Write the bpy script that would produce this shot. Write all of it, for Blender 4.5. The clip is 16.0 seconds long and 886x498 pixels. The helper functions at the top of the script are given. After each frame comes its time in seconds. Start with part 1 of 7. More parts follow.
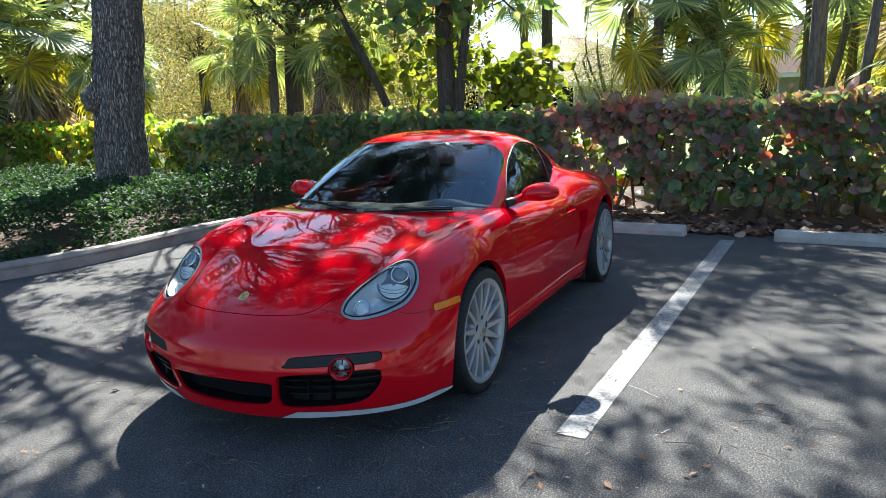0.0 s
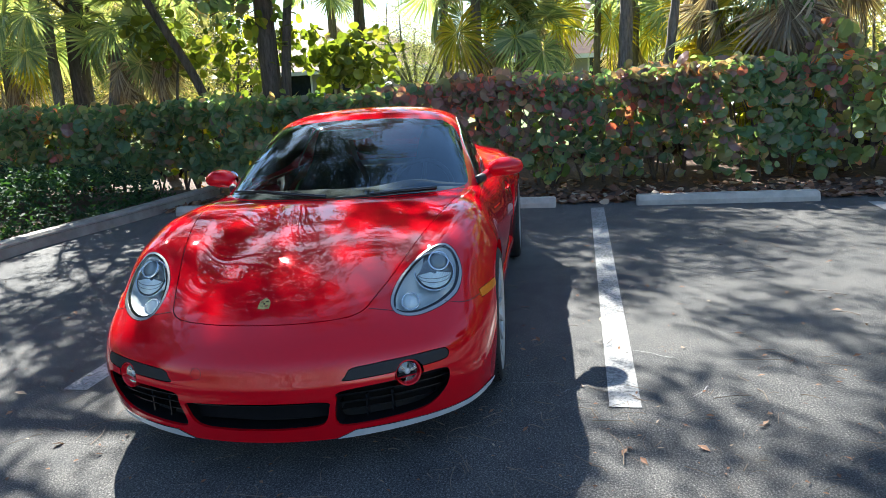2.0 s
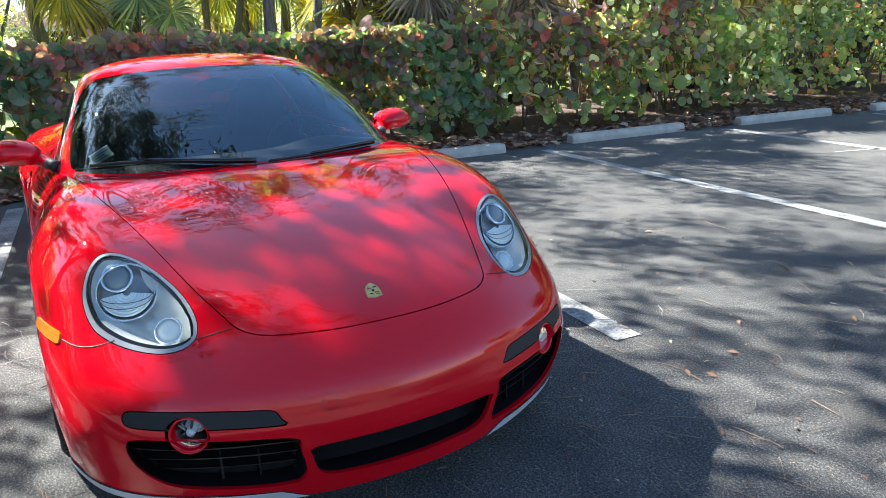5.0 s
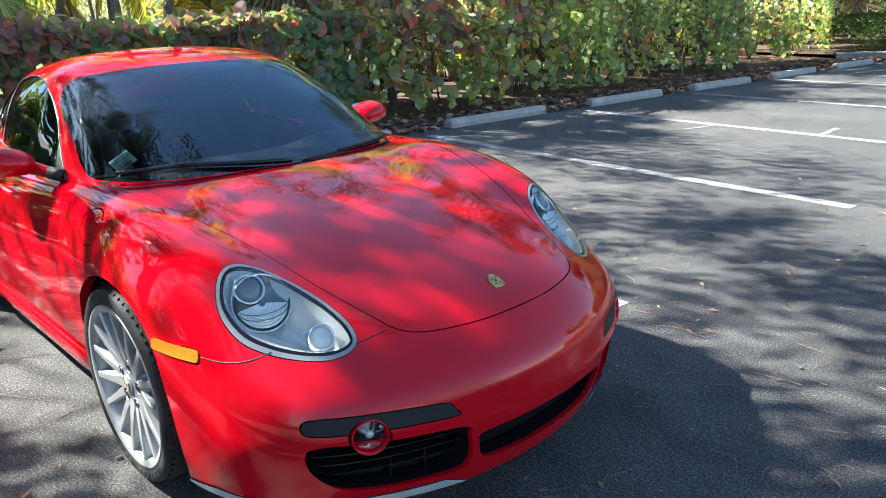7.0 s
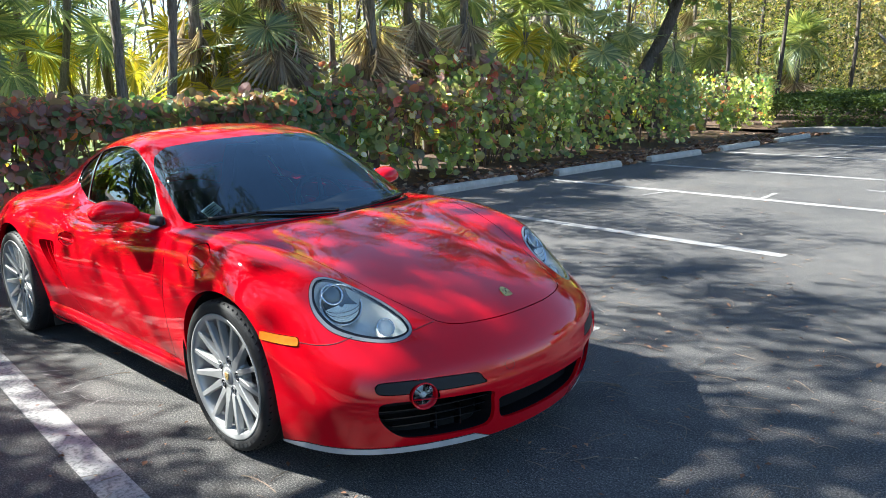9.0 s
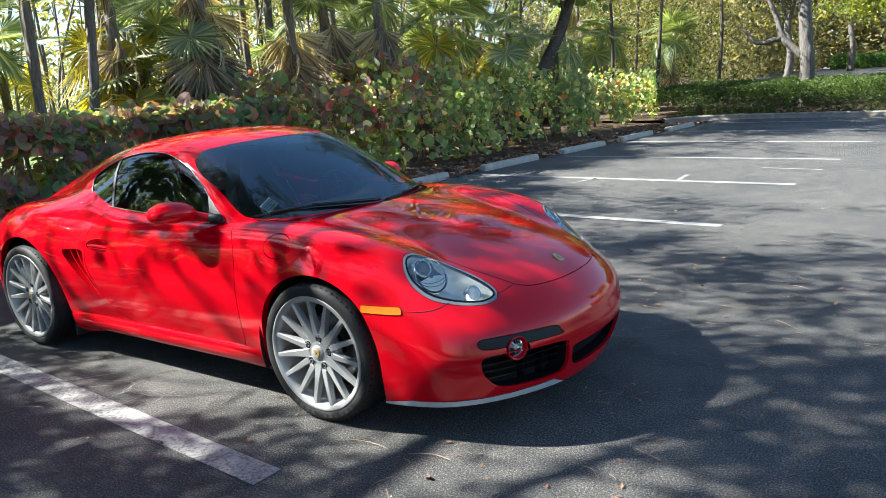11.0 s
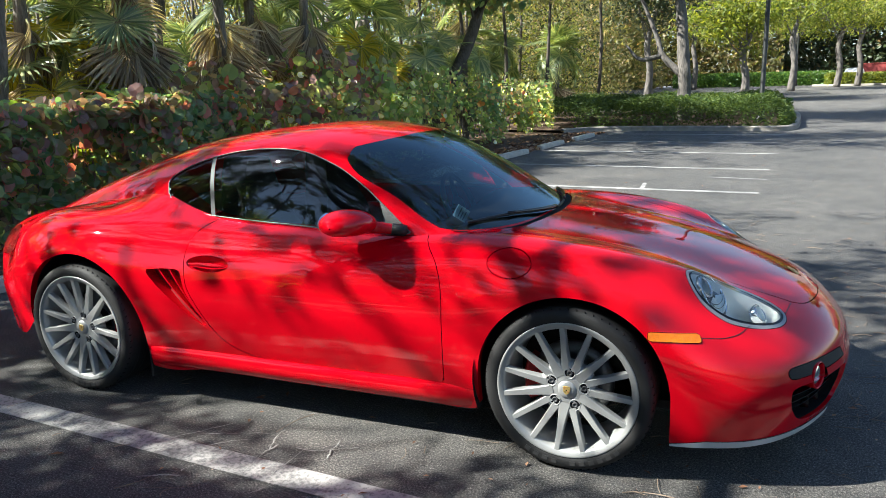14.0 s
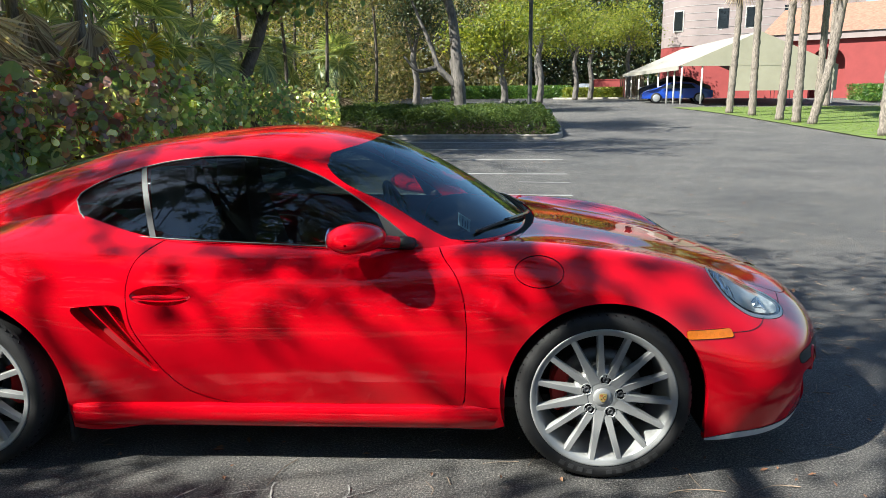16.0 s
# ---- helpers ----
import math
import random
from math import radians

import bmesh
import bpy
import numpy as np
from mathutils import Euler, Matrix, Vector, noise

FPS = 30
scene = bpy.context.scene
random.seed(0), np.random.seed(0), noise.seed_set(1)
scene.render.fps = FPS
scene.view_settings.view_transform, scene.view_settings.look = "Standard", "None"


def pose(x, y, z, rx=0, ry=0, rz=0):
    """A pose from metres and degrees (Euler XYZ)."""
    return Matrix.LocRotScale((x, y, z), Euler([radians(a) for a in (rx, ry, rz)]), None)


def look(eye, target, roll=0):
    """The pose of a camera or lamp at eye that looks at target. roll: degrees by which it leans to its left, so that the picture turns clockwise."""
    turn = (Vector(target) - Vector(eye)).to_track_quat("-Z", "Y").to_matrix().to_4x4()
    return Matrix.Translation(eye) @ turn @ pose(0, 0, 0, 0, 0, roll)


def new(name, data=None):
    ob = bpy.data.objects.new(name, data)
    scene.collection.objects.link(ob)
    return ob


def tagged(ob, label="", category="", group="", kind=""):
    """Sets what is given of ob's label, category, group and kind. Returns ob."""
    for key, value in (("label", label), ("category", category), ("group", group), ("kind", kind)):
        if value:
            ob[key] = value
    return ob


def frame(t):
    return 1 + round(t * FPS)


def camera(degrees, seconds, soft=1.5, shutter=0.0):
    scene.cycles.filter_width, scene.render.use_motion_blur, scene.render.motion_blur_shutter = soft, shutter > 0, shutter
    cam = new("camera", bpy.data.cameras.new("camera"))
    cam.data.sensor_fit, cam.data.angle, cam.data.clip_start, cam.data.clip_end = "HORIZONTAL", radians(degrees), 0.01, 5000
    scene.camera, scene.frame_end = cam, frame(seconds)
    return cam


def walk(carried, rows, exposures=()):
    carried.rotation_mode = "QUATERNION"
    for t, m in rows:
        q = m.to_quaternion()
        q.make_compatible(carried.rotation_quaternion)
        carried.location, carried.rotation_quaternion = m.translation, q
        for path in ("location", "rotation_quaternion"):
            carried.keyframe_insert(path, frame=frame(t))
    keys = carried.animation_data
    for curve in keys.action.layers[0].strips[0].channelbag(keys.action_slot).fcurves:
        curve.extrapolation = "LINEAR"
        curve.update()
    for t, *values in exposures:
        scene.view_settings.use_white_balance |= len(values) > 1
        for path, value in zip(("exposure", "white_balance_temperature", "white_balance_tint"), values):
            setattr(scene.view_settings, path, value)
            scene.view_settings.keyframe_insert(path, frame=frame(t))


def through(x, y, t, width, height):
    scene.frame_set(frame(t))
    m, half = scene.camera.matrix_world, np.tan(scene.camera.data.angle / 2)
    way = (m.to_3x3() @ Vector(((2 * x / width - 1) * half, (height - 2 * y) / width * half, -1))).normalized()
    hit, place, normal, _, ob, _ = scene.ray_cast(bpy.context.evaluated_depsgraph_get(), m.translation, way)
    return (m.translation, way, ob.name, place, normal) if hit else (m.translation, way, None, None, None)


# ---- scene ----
cam = camera(62.9, 16.0, 0.8)
PATH = [
    (0, (4.461, 2.217, 1.466), (2.699, 1.358, 1.069), -2.2),
    (0.5, (4.47, 1.931, 1.46), (2.664, 1.176, 1.051), -2.8),
    (1, (4.532, 1.636, 1.446), (2.668, 1.05, 1.018), -2.8),
    (1.5, (4.583, 1.334, 1.439), (2.678, 0.918, 0.995), -2.8),
    (2, (4.525, 1.043, 1.434), (2.596, 0.78, 0.976), -3.5),
    (2.5, (4.492, 0.753, 1.42), (2.552, 0.665, 0.941), -4.0),
    (3, (4.454, 0.445, 1.414), (2.523, 0.551, 0.907), -4.1),
    (3.5, (4.325, 0.144, 1.39), (2.416, 0.44, 0.871), -3.9),
    (4, (4.146, -0.177, 1.387), (2.284, 0.33, 0.862), -3.0),
    (4.5, (3.996, -0.512, 1.363), (2.21, 0.207, 0.822), -2.4),
    (5, (3.799, -0.748, 1.33), (2.114, 0.167, 0.762), -2.0),
    (5.2, (3.716, -0.817, 1.332), (2.076, 0.171, 0.754), -1.7),
    (7.3, (3.325, -1.651, 1.423), (1.959, -0.328, 0.801), -1.2),
    (7.5, (3.306, -1.744, 1.429), (1.94, -0.418, 0.816), -0.8),
    (8, (3.352, -1.915, 1.449), (1.981, -0.576, 0.879), -0.2),
    (8.5, (3.565, -2.053, 1.458), (2.199, -0.681, 0.957), -0.4),
    (9, (3.784, -2.242, 1.46), (2.437, -0.829, 1.024), -1.3),
    (9.2, (3.842, -2.346, 1.465), (2.504, -0.919, 1.045), -1.7),
    (11.3, (3.267, -3.084, 1.442), (2.204, -1.451, 0.989), -3.4),
    (11.5, (3.139, -3.118, 1.44), (2.107, -1.47, 0.972), -3.4),
    (12, (2.786, -3.155, 1.435), (1.818, -1.474, 0.946), -3.1),
    (12.5, (2.488, -3.229, 1.424), (1.572, -1.519, 0.938), -2.4),
    (13, (2.234, -3.355, 1.439), (1.376, -1.609, 0.972), -1.9),
    (13.5, (1.996, -3.37, 1.427), (1.185, -1.597, 0.982), -1.6),
    (14, (1.765, -3.345, 1.433), (1.014, -1.542, 1.001), -1.4),
    (14.5, (1.524, -3.406, 1.436), (0.87, -1.564, 1.01), -1.2),
    (15, (1.273, -3.458, 1.441), (0.759, -1.571, 1.023), -1.3),
    (15.5, (1.025, -3.385, 1.422), (0.701, -1.455, 1.01), -1.1),
    (16, (0.784, -3.349, 1.412), (0.661, -1.397, 0.995), -0.5),
]
walk(cam, [(t, look(eye, target, roll)) for t, eye, target, roll in PATH], exposures=[(0.0, 2.14, 5900, 7), (2.0, 2.34, 5900, 7), (3.0, 2.39, 5900, 7), (5.0, 2.53, 5850, 7), (8.0, 2.35, 5850, 7), (12.0, 2.01, 5950, 6), (14.0, 1.83, 6000, 6), (16.0, 1.54, 6050, 6)])


# ---- small helpers ----
def link(name, me, mat=None, parent=None, label=""):
    ob = new(name, me)
    if mat is not None:
        me.materials.append(mat)
    if parent is not None:
        ob.parent = parent
    if label:
        ob["label"] = label
    return ob


def tri_mesh(name, V, F, smooth=False, normals=None):
    """A mesh from arrays of vertices and triangles or quads."""
    V, F = np.asarray(V, np.float32), np.asarray(F, np.int32)
    k = F.shape[1]
    me = bpy.data.meshes.new(name)
    me.vertices.add(len(V))
    me.vertices.foreach_set("co", V.ravel())
    me.loops.add(F.size)
    me.loops.foreach_set("vertex_index", F.ravel())
    me.polygons.add(len(F))
    me.polygons.foreach_set("loop_start", np.arange(0, F.size, k, dtype=np.int32))
    me.polygons.foreach_set("loop_total", np.full(len(F), k, np.int32))
    me.polygons.foreach_set("use_smooth", np.full(len(F), smooth))
    me.update(calc_edges=True)
    if normals is not None:
        me.normals_split_custom_set_from_vertices(np.asarray(normals, float).tolist())
    return me


def part(name, bm, mat, parent=None, label="", smooth=False):
    """Links a bmesh as one mesh object under a thing or a part."""
    me = bpy.data.meshes.new(name)
    bm.normal_update()
    if smooth:
        for f in bm.faces:
            f.smooth = True
        for e in bm.edges:
            if len(e.link_faces) == 2 and e.calc_face_angle(0) > 0.6:
                e.smooth = False
    bm.to_mesh(me)
    bm.free()
    return link(name, me, mat, parent, label)


def empty(name, loc=(0, 0, 0), label="", category="", group=""):
    ob = new(name)
    ob.location = loc
    ob.empty_display_size = 0.1
    return tagged(ob, label, category, group)


def box(bm, x0, x1, y0, y1, z0, z1, bevel=0.0, m=None):
    """A box, its edges bevelled, into a bmesh."""
    r = bmesh.ops.create_cube(bm, size=1.0)
    vs = r["verts"]
    for v in vs:
        v.co = Vector(((x0 + x1) / 2 + v.co.x * (x1 - x0), (y0 + y1) / 2 + v.co.y * (y1 - y0), (z0 + z1) / 2 + v.co.z * (z1 - z0)))
    if m is not None:
        bmesh.ops.transform(bm, matrix=m, verts=vs)
    if bevel:
        es = list({e for v in vs for e in v.link_edges})
        bmesh.ops.bevel(bm, geom=es, offset=bevel, segments=2, affect="EDGES", profile=0.7)
    return bm


def frames(P):
    """Tangent and two side directions along a polyline."""
    P = np.asarray(P, float)
    T = np.gradient(P, axis=0)
    T /= np.linalg.norm(T, axis=1)[:, None] + 1e-9
    ref = np.array([0.0, 0, 1]) if abs(T[:, 2]).mean() < 0.8 else np.array([1.0, 0, 0])
    A = np.cross(T, ref)
    A /= np.linalg.norm(A, axis=1)[:, None] + 1e-9
    return T, A, np.cross(T, A)


def tube(P, R, n=8, caps=True):
    """Vertices and triangles of a tube of varying radius along a polyline."""
    P = np.asarray(P, float)
    R = np.broadcast_to(np.asarray(R, float), (len(P),))
    _, A, B = frames(P)
    a = np.arange(n) / n * 2 * np.pi
    ring = np.cos(a)[None, :, None] * A[:, None] + np.sin(a)[None, :, None] * B[:, None]
    V = (P[:, None] + ring * R[:, None, None]).reshape(-1, 3)
    i = np.arange(len(P) - 1)[:, None] * n
    j = np.arange(n)[None]
    k = (j + 1) % n
    F = np.stack([np.stack([i + j, i + k, i + n + k], -1), np.stack([i + j, i + n + k, i + n + j], -1)], 2).reshape(-1, 3)
    if caps:
        V = np.vstack([V, P[:1], P[-1:]])
        m = len(V) - 2
        jj = np.arange(n)
        kk = (jj + 1) % n
        F = np.vstack([F, np.stack([kk, jj, np.full(n, m)], 1), np.stack([jj + (len(P) - 1) * n, kk + (len(P) - 1) * n, np.full(n, m + 1)], 1)])
    return V, F


def merge(*geo):
    Vs, Fs, o = [], [], 0
    for V, F in geo:
        if len(V):
            Vs.append(np.asarray(V, float))
            Fs.append(np.asarray(F) + o)
            o += len(V)
    return np.vstack(Vs), np.vstack(Fs)


def spline(pts, n, closed=False):
    """A smooth curve through points (centripetal-like Catmull-Rom)."""
    P = np.asarray(pts, float)
    if closed:
        Q = np.vstack([P[-1:], P, P[:2]])
    else:
        Q = np.vstack([2 * P[:1] - P[1:2], P, 2 * P[-1:] - P[-2:-1]])
    m = len(Q) - 3
    t = np.linspace(0, m, n, endpoint=not closed)
    k = np.minimum(t.astype(int), m - 1)
    f = (t - k)[:, None]
    a, b, c, d = Q[k], Q[k + 1], Q[k + 2], Q[k + 3]
    return 0.5 * (2 * b + (c - a) * f + (2 * a - 5 * b + 4 * c - d) * f**2 + (3 * b - a - 3 * c + d) * f**3)


def lathe(prof, n=48, axis="y"):
    """A surface of revolution about the y axis from (radius, y) points."""
    prof = np.asarray(prof, float)
    a = np.arange(n) / n * 2 * np.pi
    V = np.stack([prof[:, None, 0] * np.cos(a), np.broadcast_to(prof[:, None, 1], (len(prof), n)), prof[:, None, 0] * np.sin(a)], -1).reshape(-1, 3)
    i = np.arange(len(prof) - 1)[:, None] * n
    j = np.arange(n)[None]
    k = (j + 1) % n
    F = np.stack([i + j, i + k, i + n + k, i + n + j], -1).reshape(-1, 4)
    return V, F


def scatter(tv, tf, pos, up, size, rng, spin=True):
    """Copies of a small shape at places, its z axis along up, turned at random about it."""
    n = len(pos)
    up = up / (np.linalg.norm(up, axis=1)[:, None] + 1e-9)
    r = rng.normal(size=(n, 3)) if spin else np.tile([0.0, 0.0, 1.0], (n, 1)) + rng.normal(size=(n, 3)) * 0.05
    A = np.cross(r, up)
    A /= np.linalg.norm(A, axis=1)[:, None] + 1e-9
    B = np.cross(up, A)
    M = np.stack([A, B, up], -1) * np.asarray(size).reshape(-1, 1, 1)
    V = np.einsum("nij,kj->nki", M, tv) + pos[:, None]
    F = (np.asarray(tf)[None] + (np.arange(n) * len(tv))[:, None, None]).reshape(-1, np.asarray(tf).shape[1])
    return V.reshape(-1, 3), F


def ground_z(x, y):
    """The lot is level and rises gently past its far end."""
    d = np.maximum(np.asarray(y, float) - 16.0, 0.0)
    return np.where(d < 14, 0.0012 * d**2, 0.2352 + 0.0336 * (d - 14)) * (d < 34) + (d >= 34) * (0.9072 + 0.0 * d)


# The lot's own axes: a runs out of the bays, b along the row of bays.
LU, LV, L0 = np.array([0.9972, -0.0753]), np.array([0.0753, 0.9972]), np.array([1.385, -1.265])


def lot(a, b):
    p = L0 + a * LU + b * LV
    return float(p[0]), float(p[1])


LOT_TURN = math.degrees(math.atan2(LU[1], LU[0]))

# ---- sky and sun ----
SUN = Vector((-1.0, -0.52, 1.0)).normalized()
world = bpy.data.worlds.new("sky")
scene.world = world
world.use_nodes = True
wn, wl = world.node_tree.nodes, world.node_tree.links
wn.clear()
sky = wn.new("ShaderNodeTexSky")
sky.sky_type, sky.sun_disc = "NISHITA", False
sky.sun_elevation = math.asin(SUN.z)
sky.sun_rotation = math.atan2(SUN.x, SUN.y) % (2 * math.pi)
sky.air_density, sky.dust_density, sky.ozone_density = 1.0, 0.5, 2.2
back = wn.new("ShaderNodeBackground")
back.inputs["Strength"].default_value = 0.060
wout = wn.new("ShaderNodeOutputWorld")
wl.new(sky.outputs[0], back.inputs[0])
wl.new(back.outputs[0], wout.inputs[0])
lamp = bpy.data.lights.new("sun", "SUN")
lamp.energy, lamp.angle, lamp.color = 5.0, radians(0.5), (1.0, 0.93, 0.81)
sun = new("sun", lamp)
sun.matrix_world = look(SUN * 60, (0, 0, 0))

# ---- materials ----
def mat_base(name):
    m = bpy.data.materials.new(name)
    m.use_nodes = True
    nt = m.node_tree
    b = nt.nodes["Principled BSDF"]
    return m, nt, b


def noise_node(nt, scale, detail=4.0, rough=0.6, coord=None, kind="ShaderNodeTexNoise"):
    n = nt.nodes.new(kind)
    n.inputs["Scale"].default_value = scale
    if kind == "ShaderNodeTexNoise":
        n.inputs["Detail"].default_value = detail
        n.inputs["Roughness"].default_value = rough
    if coord is None:
        coord = nt.nodes.new("ShaderNodeTexCoord").outputs["Object"]
    nt.links.new(coord, n.inputs["Vector"])
    return n


def ramp(nt, src, stops):
    r = nt.nodes.new("ShaderNodeValToRGB")
    e = r.color_ramp.elements
    while len(e) < len(stops):
        e.new(0.5)
    for el, (p, c) in zip(e, stops):
        el.position, el.color = p, (*c, 1) if len(c) == 3 else c
    nt.links.new(src, r.inputs[0])
    return r


def mixc(nt, a, b, fac, mode="MIX"):
    m = nt.nodes.new("ShaderNodeMix")
    m.data_type, m.blend_type = "RGBA", mode
    for sock, v in ((m.inputs["Factor"], fac), (m.inputs["A"], a), (m.inputs["B"], b)):
        if isinstance(v, (int, float)):
            sock.default_value = v
        elif isinstance(v, tuple):
            sock.default_value = (*v, 1) if len(v) == 3 else v
        else:
            nt.links.new(v, sock)
    return m.outputs["Result"]


def bump(nt, b, height, strength=0.3, dist=0.01):
    n = nt.nodes.new("ShaderNodeBump")
    n.inputs["Strength"].default_value, n.inputs["Distance"].default_value = strength, dist
    nt.links.new(height, n.inputs["Height"])
    nt.links.new(n.outputs[0], b.inputs["Normal"])


def plain(name, color, rough=0.5, metal=0.0, var=0.12, scale=8.0, bumps=0.0, bscale=60.0, coat=0.0, spec=0.5):
    """A surface of one colour with slight variation and fine relief."""
    m, nt, b = mat_base(name)
    b.inputs["Roughness"].default_value, b.inputs["Metallic"].default_value = rough, metal
    b.inputs["Coat Weight"].default_value, b.inputs["Specular IOR Level"].default_value = coat, spec
    n = noise_node(nt, scale, 6)
    lo, hi = tuple(c * (1 - var) for c in color), tuple(min(c * (1 + var), 1) for c in color)
    r = ramp(nt, n.outputs[0], [(0.3, lo), (0.7, hi)])
    nt.links.new(r.outputs[0], b.inputs["Base Color"])
    if bumps:
        bump(nt, b, noise_node(nt, bscale, 5).outputs[0], bumps, 0.01)
    return m


def leaf_mat(name, stops, glow=0.5, gloss=0.35, big=0.6, gain=1.45):
    """Leaves: each its own hue, light shining through, a waxy gloss."""
    m, nt, b = mat_base(name)
    geo = nt.nodes.new("ShaderNodeNewGeometry")
    r = ramp(nt, geo.outputs["Random Per Island"], stops)
    n = noise_node(nt, big, 3)
    v = ramp(nt, n.outputs[0], [(0.3, (0.72 * gain,) * 3), (0.7, (1.25 * gain,) * 3)])
    col = mixc(nt, r.outputs[0], v.outputs[0], 1.0, "MULTIPLY")
    nt.links.new(col, b.inputs["Base Color"])
    b.inputs["Roughness"].default_value = gloss
    b.inputs["Specular IOR Level"].default_value = 0.5
    tr = nt.nodes.new("ShaderNodeBsdfTranslucent")
    tint = mixc(nt, col, (1.55, 1.5, 0.62), 1.0, "MULTIPLY")
    nt.links.new(tint, tr.inputs["Color"])
    mx = nt.nodes.new("ShaderNodeMixShader")
    mx.inputs[0].default_value = glow
    out = nt.nodes["Material Output"]
    nt.links.new(b.outputs[0], mx.inputs[1])
    nt.links.new(tr.outputs[0], mx.inputs[2])
    nt.links.new(mx.outputs[0], out.inputs[0])
    return m


def furrow_bark(name, lo, mid, hi):
    """Deep upright furrows between broken ridges."""
    m, nt, b = mat_base(name)
    tc = nt.nodes.new("ShaderNodeTexCoord")
    wob = noise_node(nt, 5.0, 4, 0.6, tc.outputs["Object"])
    add = nt.nodes.new("ShaderNodeVectorMath")
    add.operation = "MULTIPLY_ADD"
    nt.links.new(wob.outputs[1], add.inputs[0])
    add.inputs[1].default_value = (0.12, 0.12, 0.3)
    nt.links.new(tc.outputs["Object"], add.inputs[2])
    mp = nt.nodes.new("ShaderNodeMapping")
    mp.inputs["Scale"].default_value = (1, 1, 0.16)
    nt.links.new(add.outputs[0], mp.inputs[0])
    vo = nt.nodes.new("ShaderNodeTexVoronoi")
    vo.feature = "DISTANCE_TO_EDGE"
    vo.inputs["Scale"].default_value = 36
    nt.links.new(mp.outputs[0], vo.inputs["Vector"])
    r = ramp(nt, vo.outputs["Distance"], [(0.0, lo), (0.10, mid), (0.34, hi)])
    n2 = noise_node(nt, 30, 5)
    v = ramp(nt, n2.outputs[0], [(0.3, (0.7, 0.7, 0.7)), (0.7, (1.2, 1.2, 1.2))])
    nt.links.new(mixc(nt, r.outputs[0], v.outputs[0], 1.0, "MULTIPLY"), b.inputs["Base Color"])
    b.inputs["Roughness"].default_value = 0.9
    bu = nt.nodes.new("ShaderNodeBump")
    bu.inputs["Strength"].default_value = 1.0
    bu.inputs["Distance"].default_value = 0.04
    cl = ramp(nt, vo.outputs["Distance"], [(0.0, (0, 0, 0)), (0.22, (1, 1, 1))])
    nt.links.new(cl.outputs[0], bu.inputs["Height"])
    nt.links.new(bu.outputs[0], b.inputs["Normal"])
    return m


def bark_mat(name, lo, hi, scale=6.0, strength=0.8):
    m, nt, b = mat_base(name)
    tc = nt.nodes.new("ShaderNodeTexCoord")
    mp = nt.nodes.new("ShaderNodeMapping")
    mp.inputs["Scale"].default_value = (3.5, 3.5, 0.6)
    nt.links.new(tc.outputs["Object"], mp.inputs[0])
    n = noise_node(nt, scale, 8, 0.7, mp.outputs[0])
    n2 = noise_node(nt, 1.2, 4)
    r = ramp(nt, n.outputs[0], [(0.35, lo), (0.65, hi)])
    v = ramp(nt, n2.outputs[0], [(0.3, (0.75, 0.75, 0.75)), (0.7, (1.2, 1.2, 1.2))])
    nt.links.new(mixc(nt, r.outputs[0], v.outputs[0], 1.0, "MULTIPLY"), b.inputs["Base Color"])
    b.inputs["Roughness"].default_value = 0.9
    bump(nt, b, n.outputs[0], strength, 0.03)
    return m


def asphalt_mat():
    """Worn dark asphalt: pale and dark chippings, open pits, dusty and oily patches."""
    m, nt, b = mat_base("asphalt")
    tc = nt.nodes.new("ShaderNodeTexCoord").outputs["Object"]
    fine = noise_node(nt, 120, 6, 0.9, tc)
    chip = noise_node(nt, 75, 5, 0.75, tc)
    wide = noise_node(nt, 0.55, 6, 0.62, tc)
    mid = noise_node(nt, 4.5, 7, 0.7, tc)
    base = ramp(nt, wide.outputs[0], [(0.3, (0.064, 0.065, 0.067)), (0.7, (0.118, 0.115, 0.111))])
    stone = ramp(nt, fine.outputs[0], [(0.36, (0.15, 0.15, 0.16)), (0.46, (0.62, 0.62, 0.62)), (0.54, (1.35, 1.33, 1.30)), (0.64, (4.6, 4.5, 4.3))])
    pits = ramp(nt, chip.outputs[0], [(0.32, (0.35, 0.35, 0.36)), (0.45, (1.0, 1.0, 1.0)), (0.68, (1.35, 1.33, 1.3))])
    blot = ramp(nt, mid.outputs[0], [(0.3, (0.72, 0.73, 0.75)), (0.6, (1.12, 1.1, 1.07))])
    col = mixc(nt, mixc(nt, base.outputs[0], stone.outputs[0], 1.0, "MULTIPLY"), blot.outputs[0], 1.0, "MULTIPLY")
    col = mixc(nt, col, pits.outputs[0], 1.0, "MULTIPLY")
    dust = noise_node(nt, 0.9, 7, 0.7, tc)
    soil = ramp(nt, dust.outputs[0], [(0.58, (0, 0, 0)), (0.76, (0.5, 0.5, 0.5))])
    col = mixc(nt, col, (0.145, 0.115, 0.085), soil.outputs[0])
    nt.links.new(col, b.inputs["Base Color"])
    b.inputs["Roughness"].default_value = 0.82
    b.inputs["Specular IOR Level"].default_value = 0.3
    h = nt.nodes.new("ShaderNodeMath")
    h.operation = "ADD"
    nt.links.new(fine.outputs[0], h.inputs[0])
    nt.links.new(chip.outputs[0], h.inputs[1])
    bump(nt, b, h.outputs[0], 0.9, 0.009)
    return m


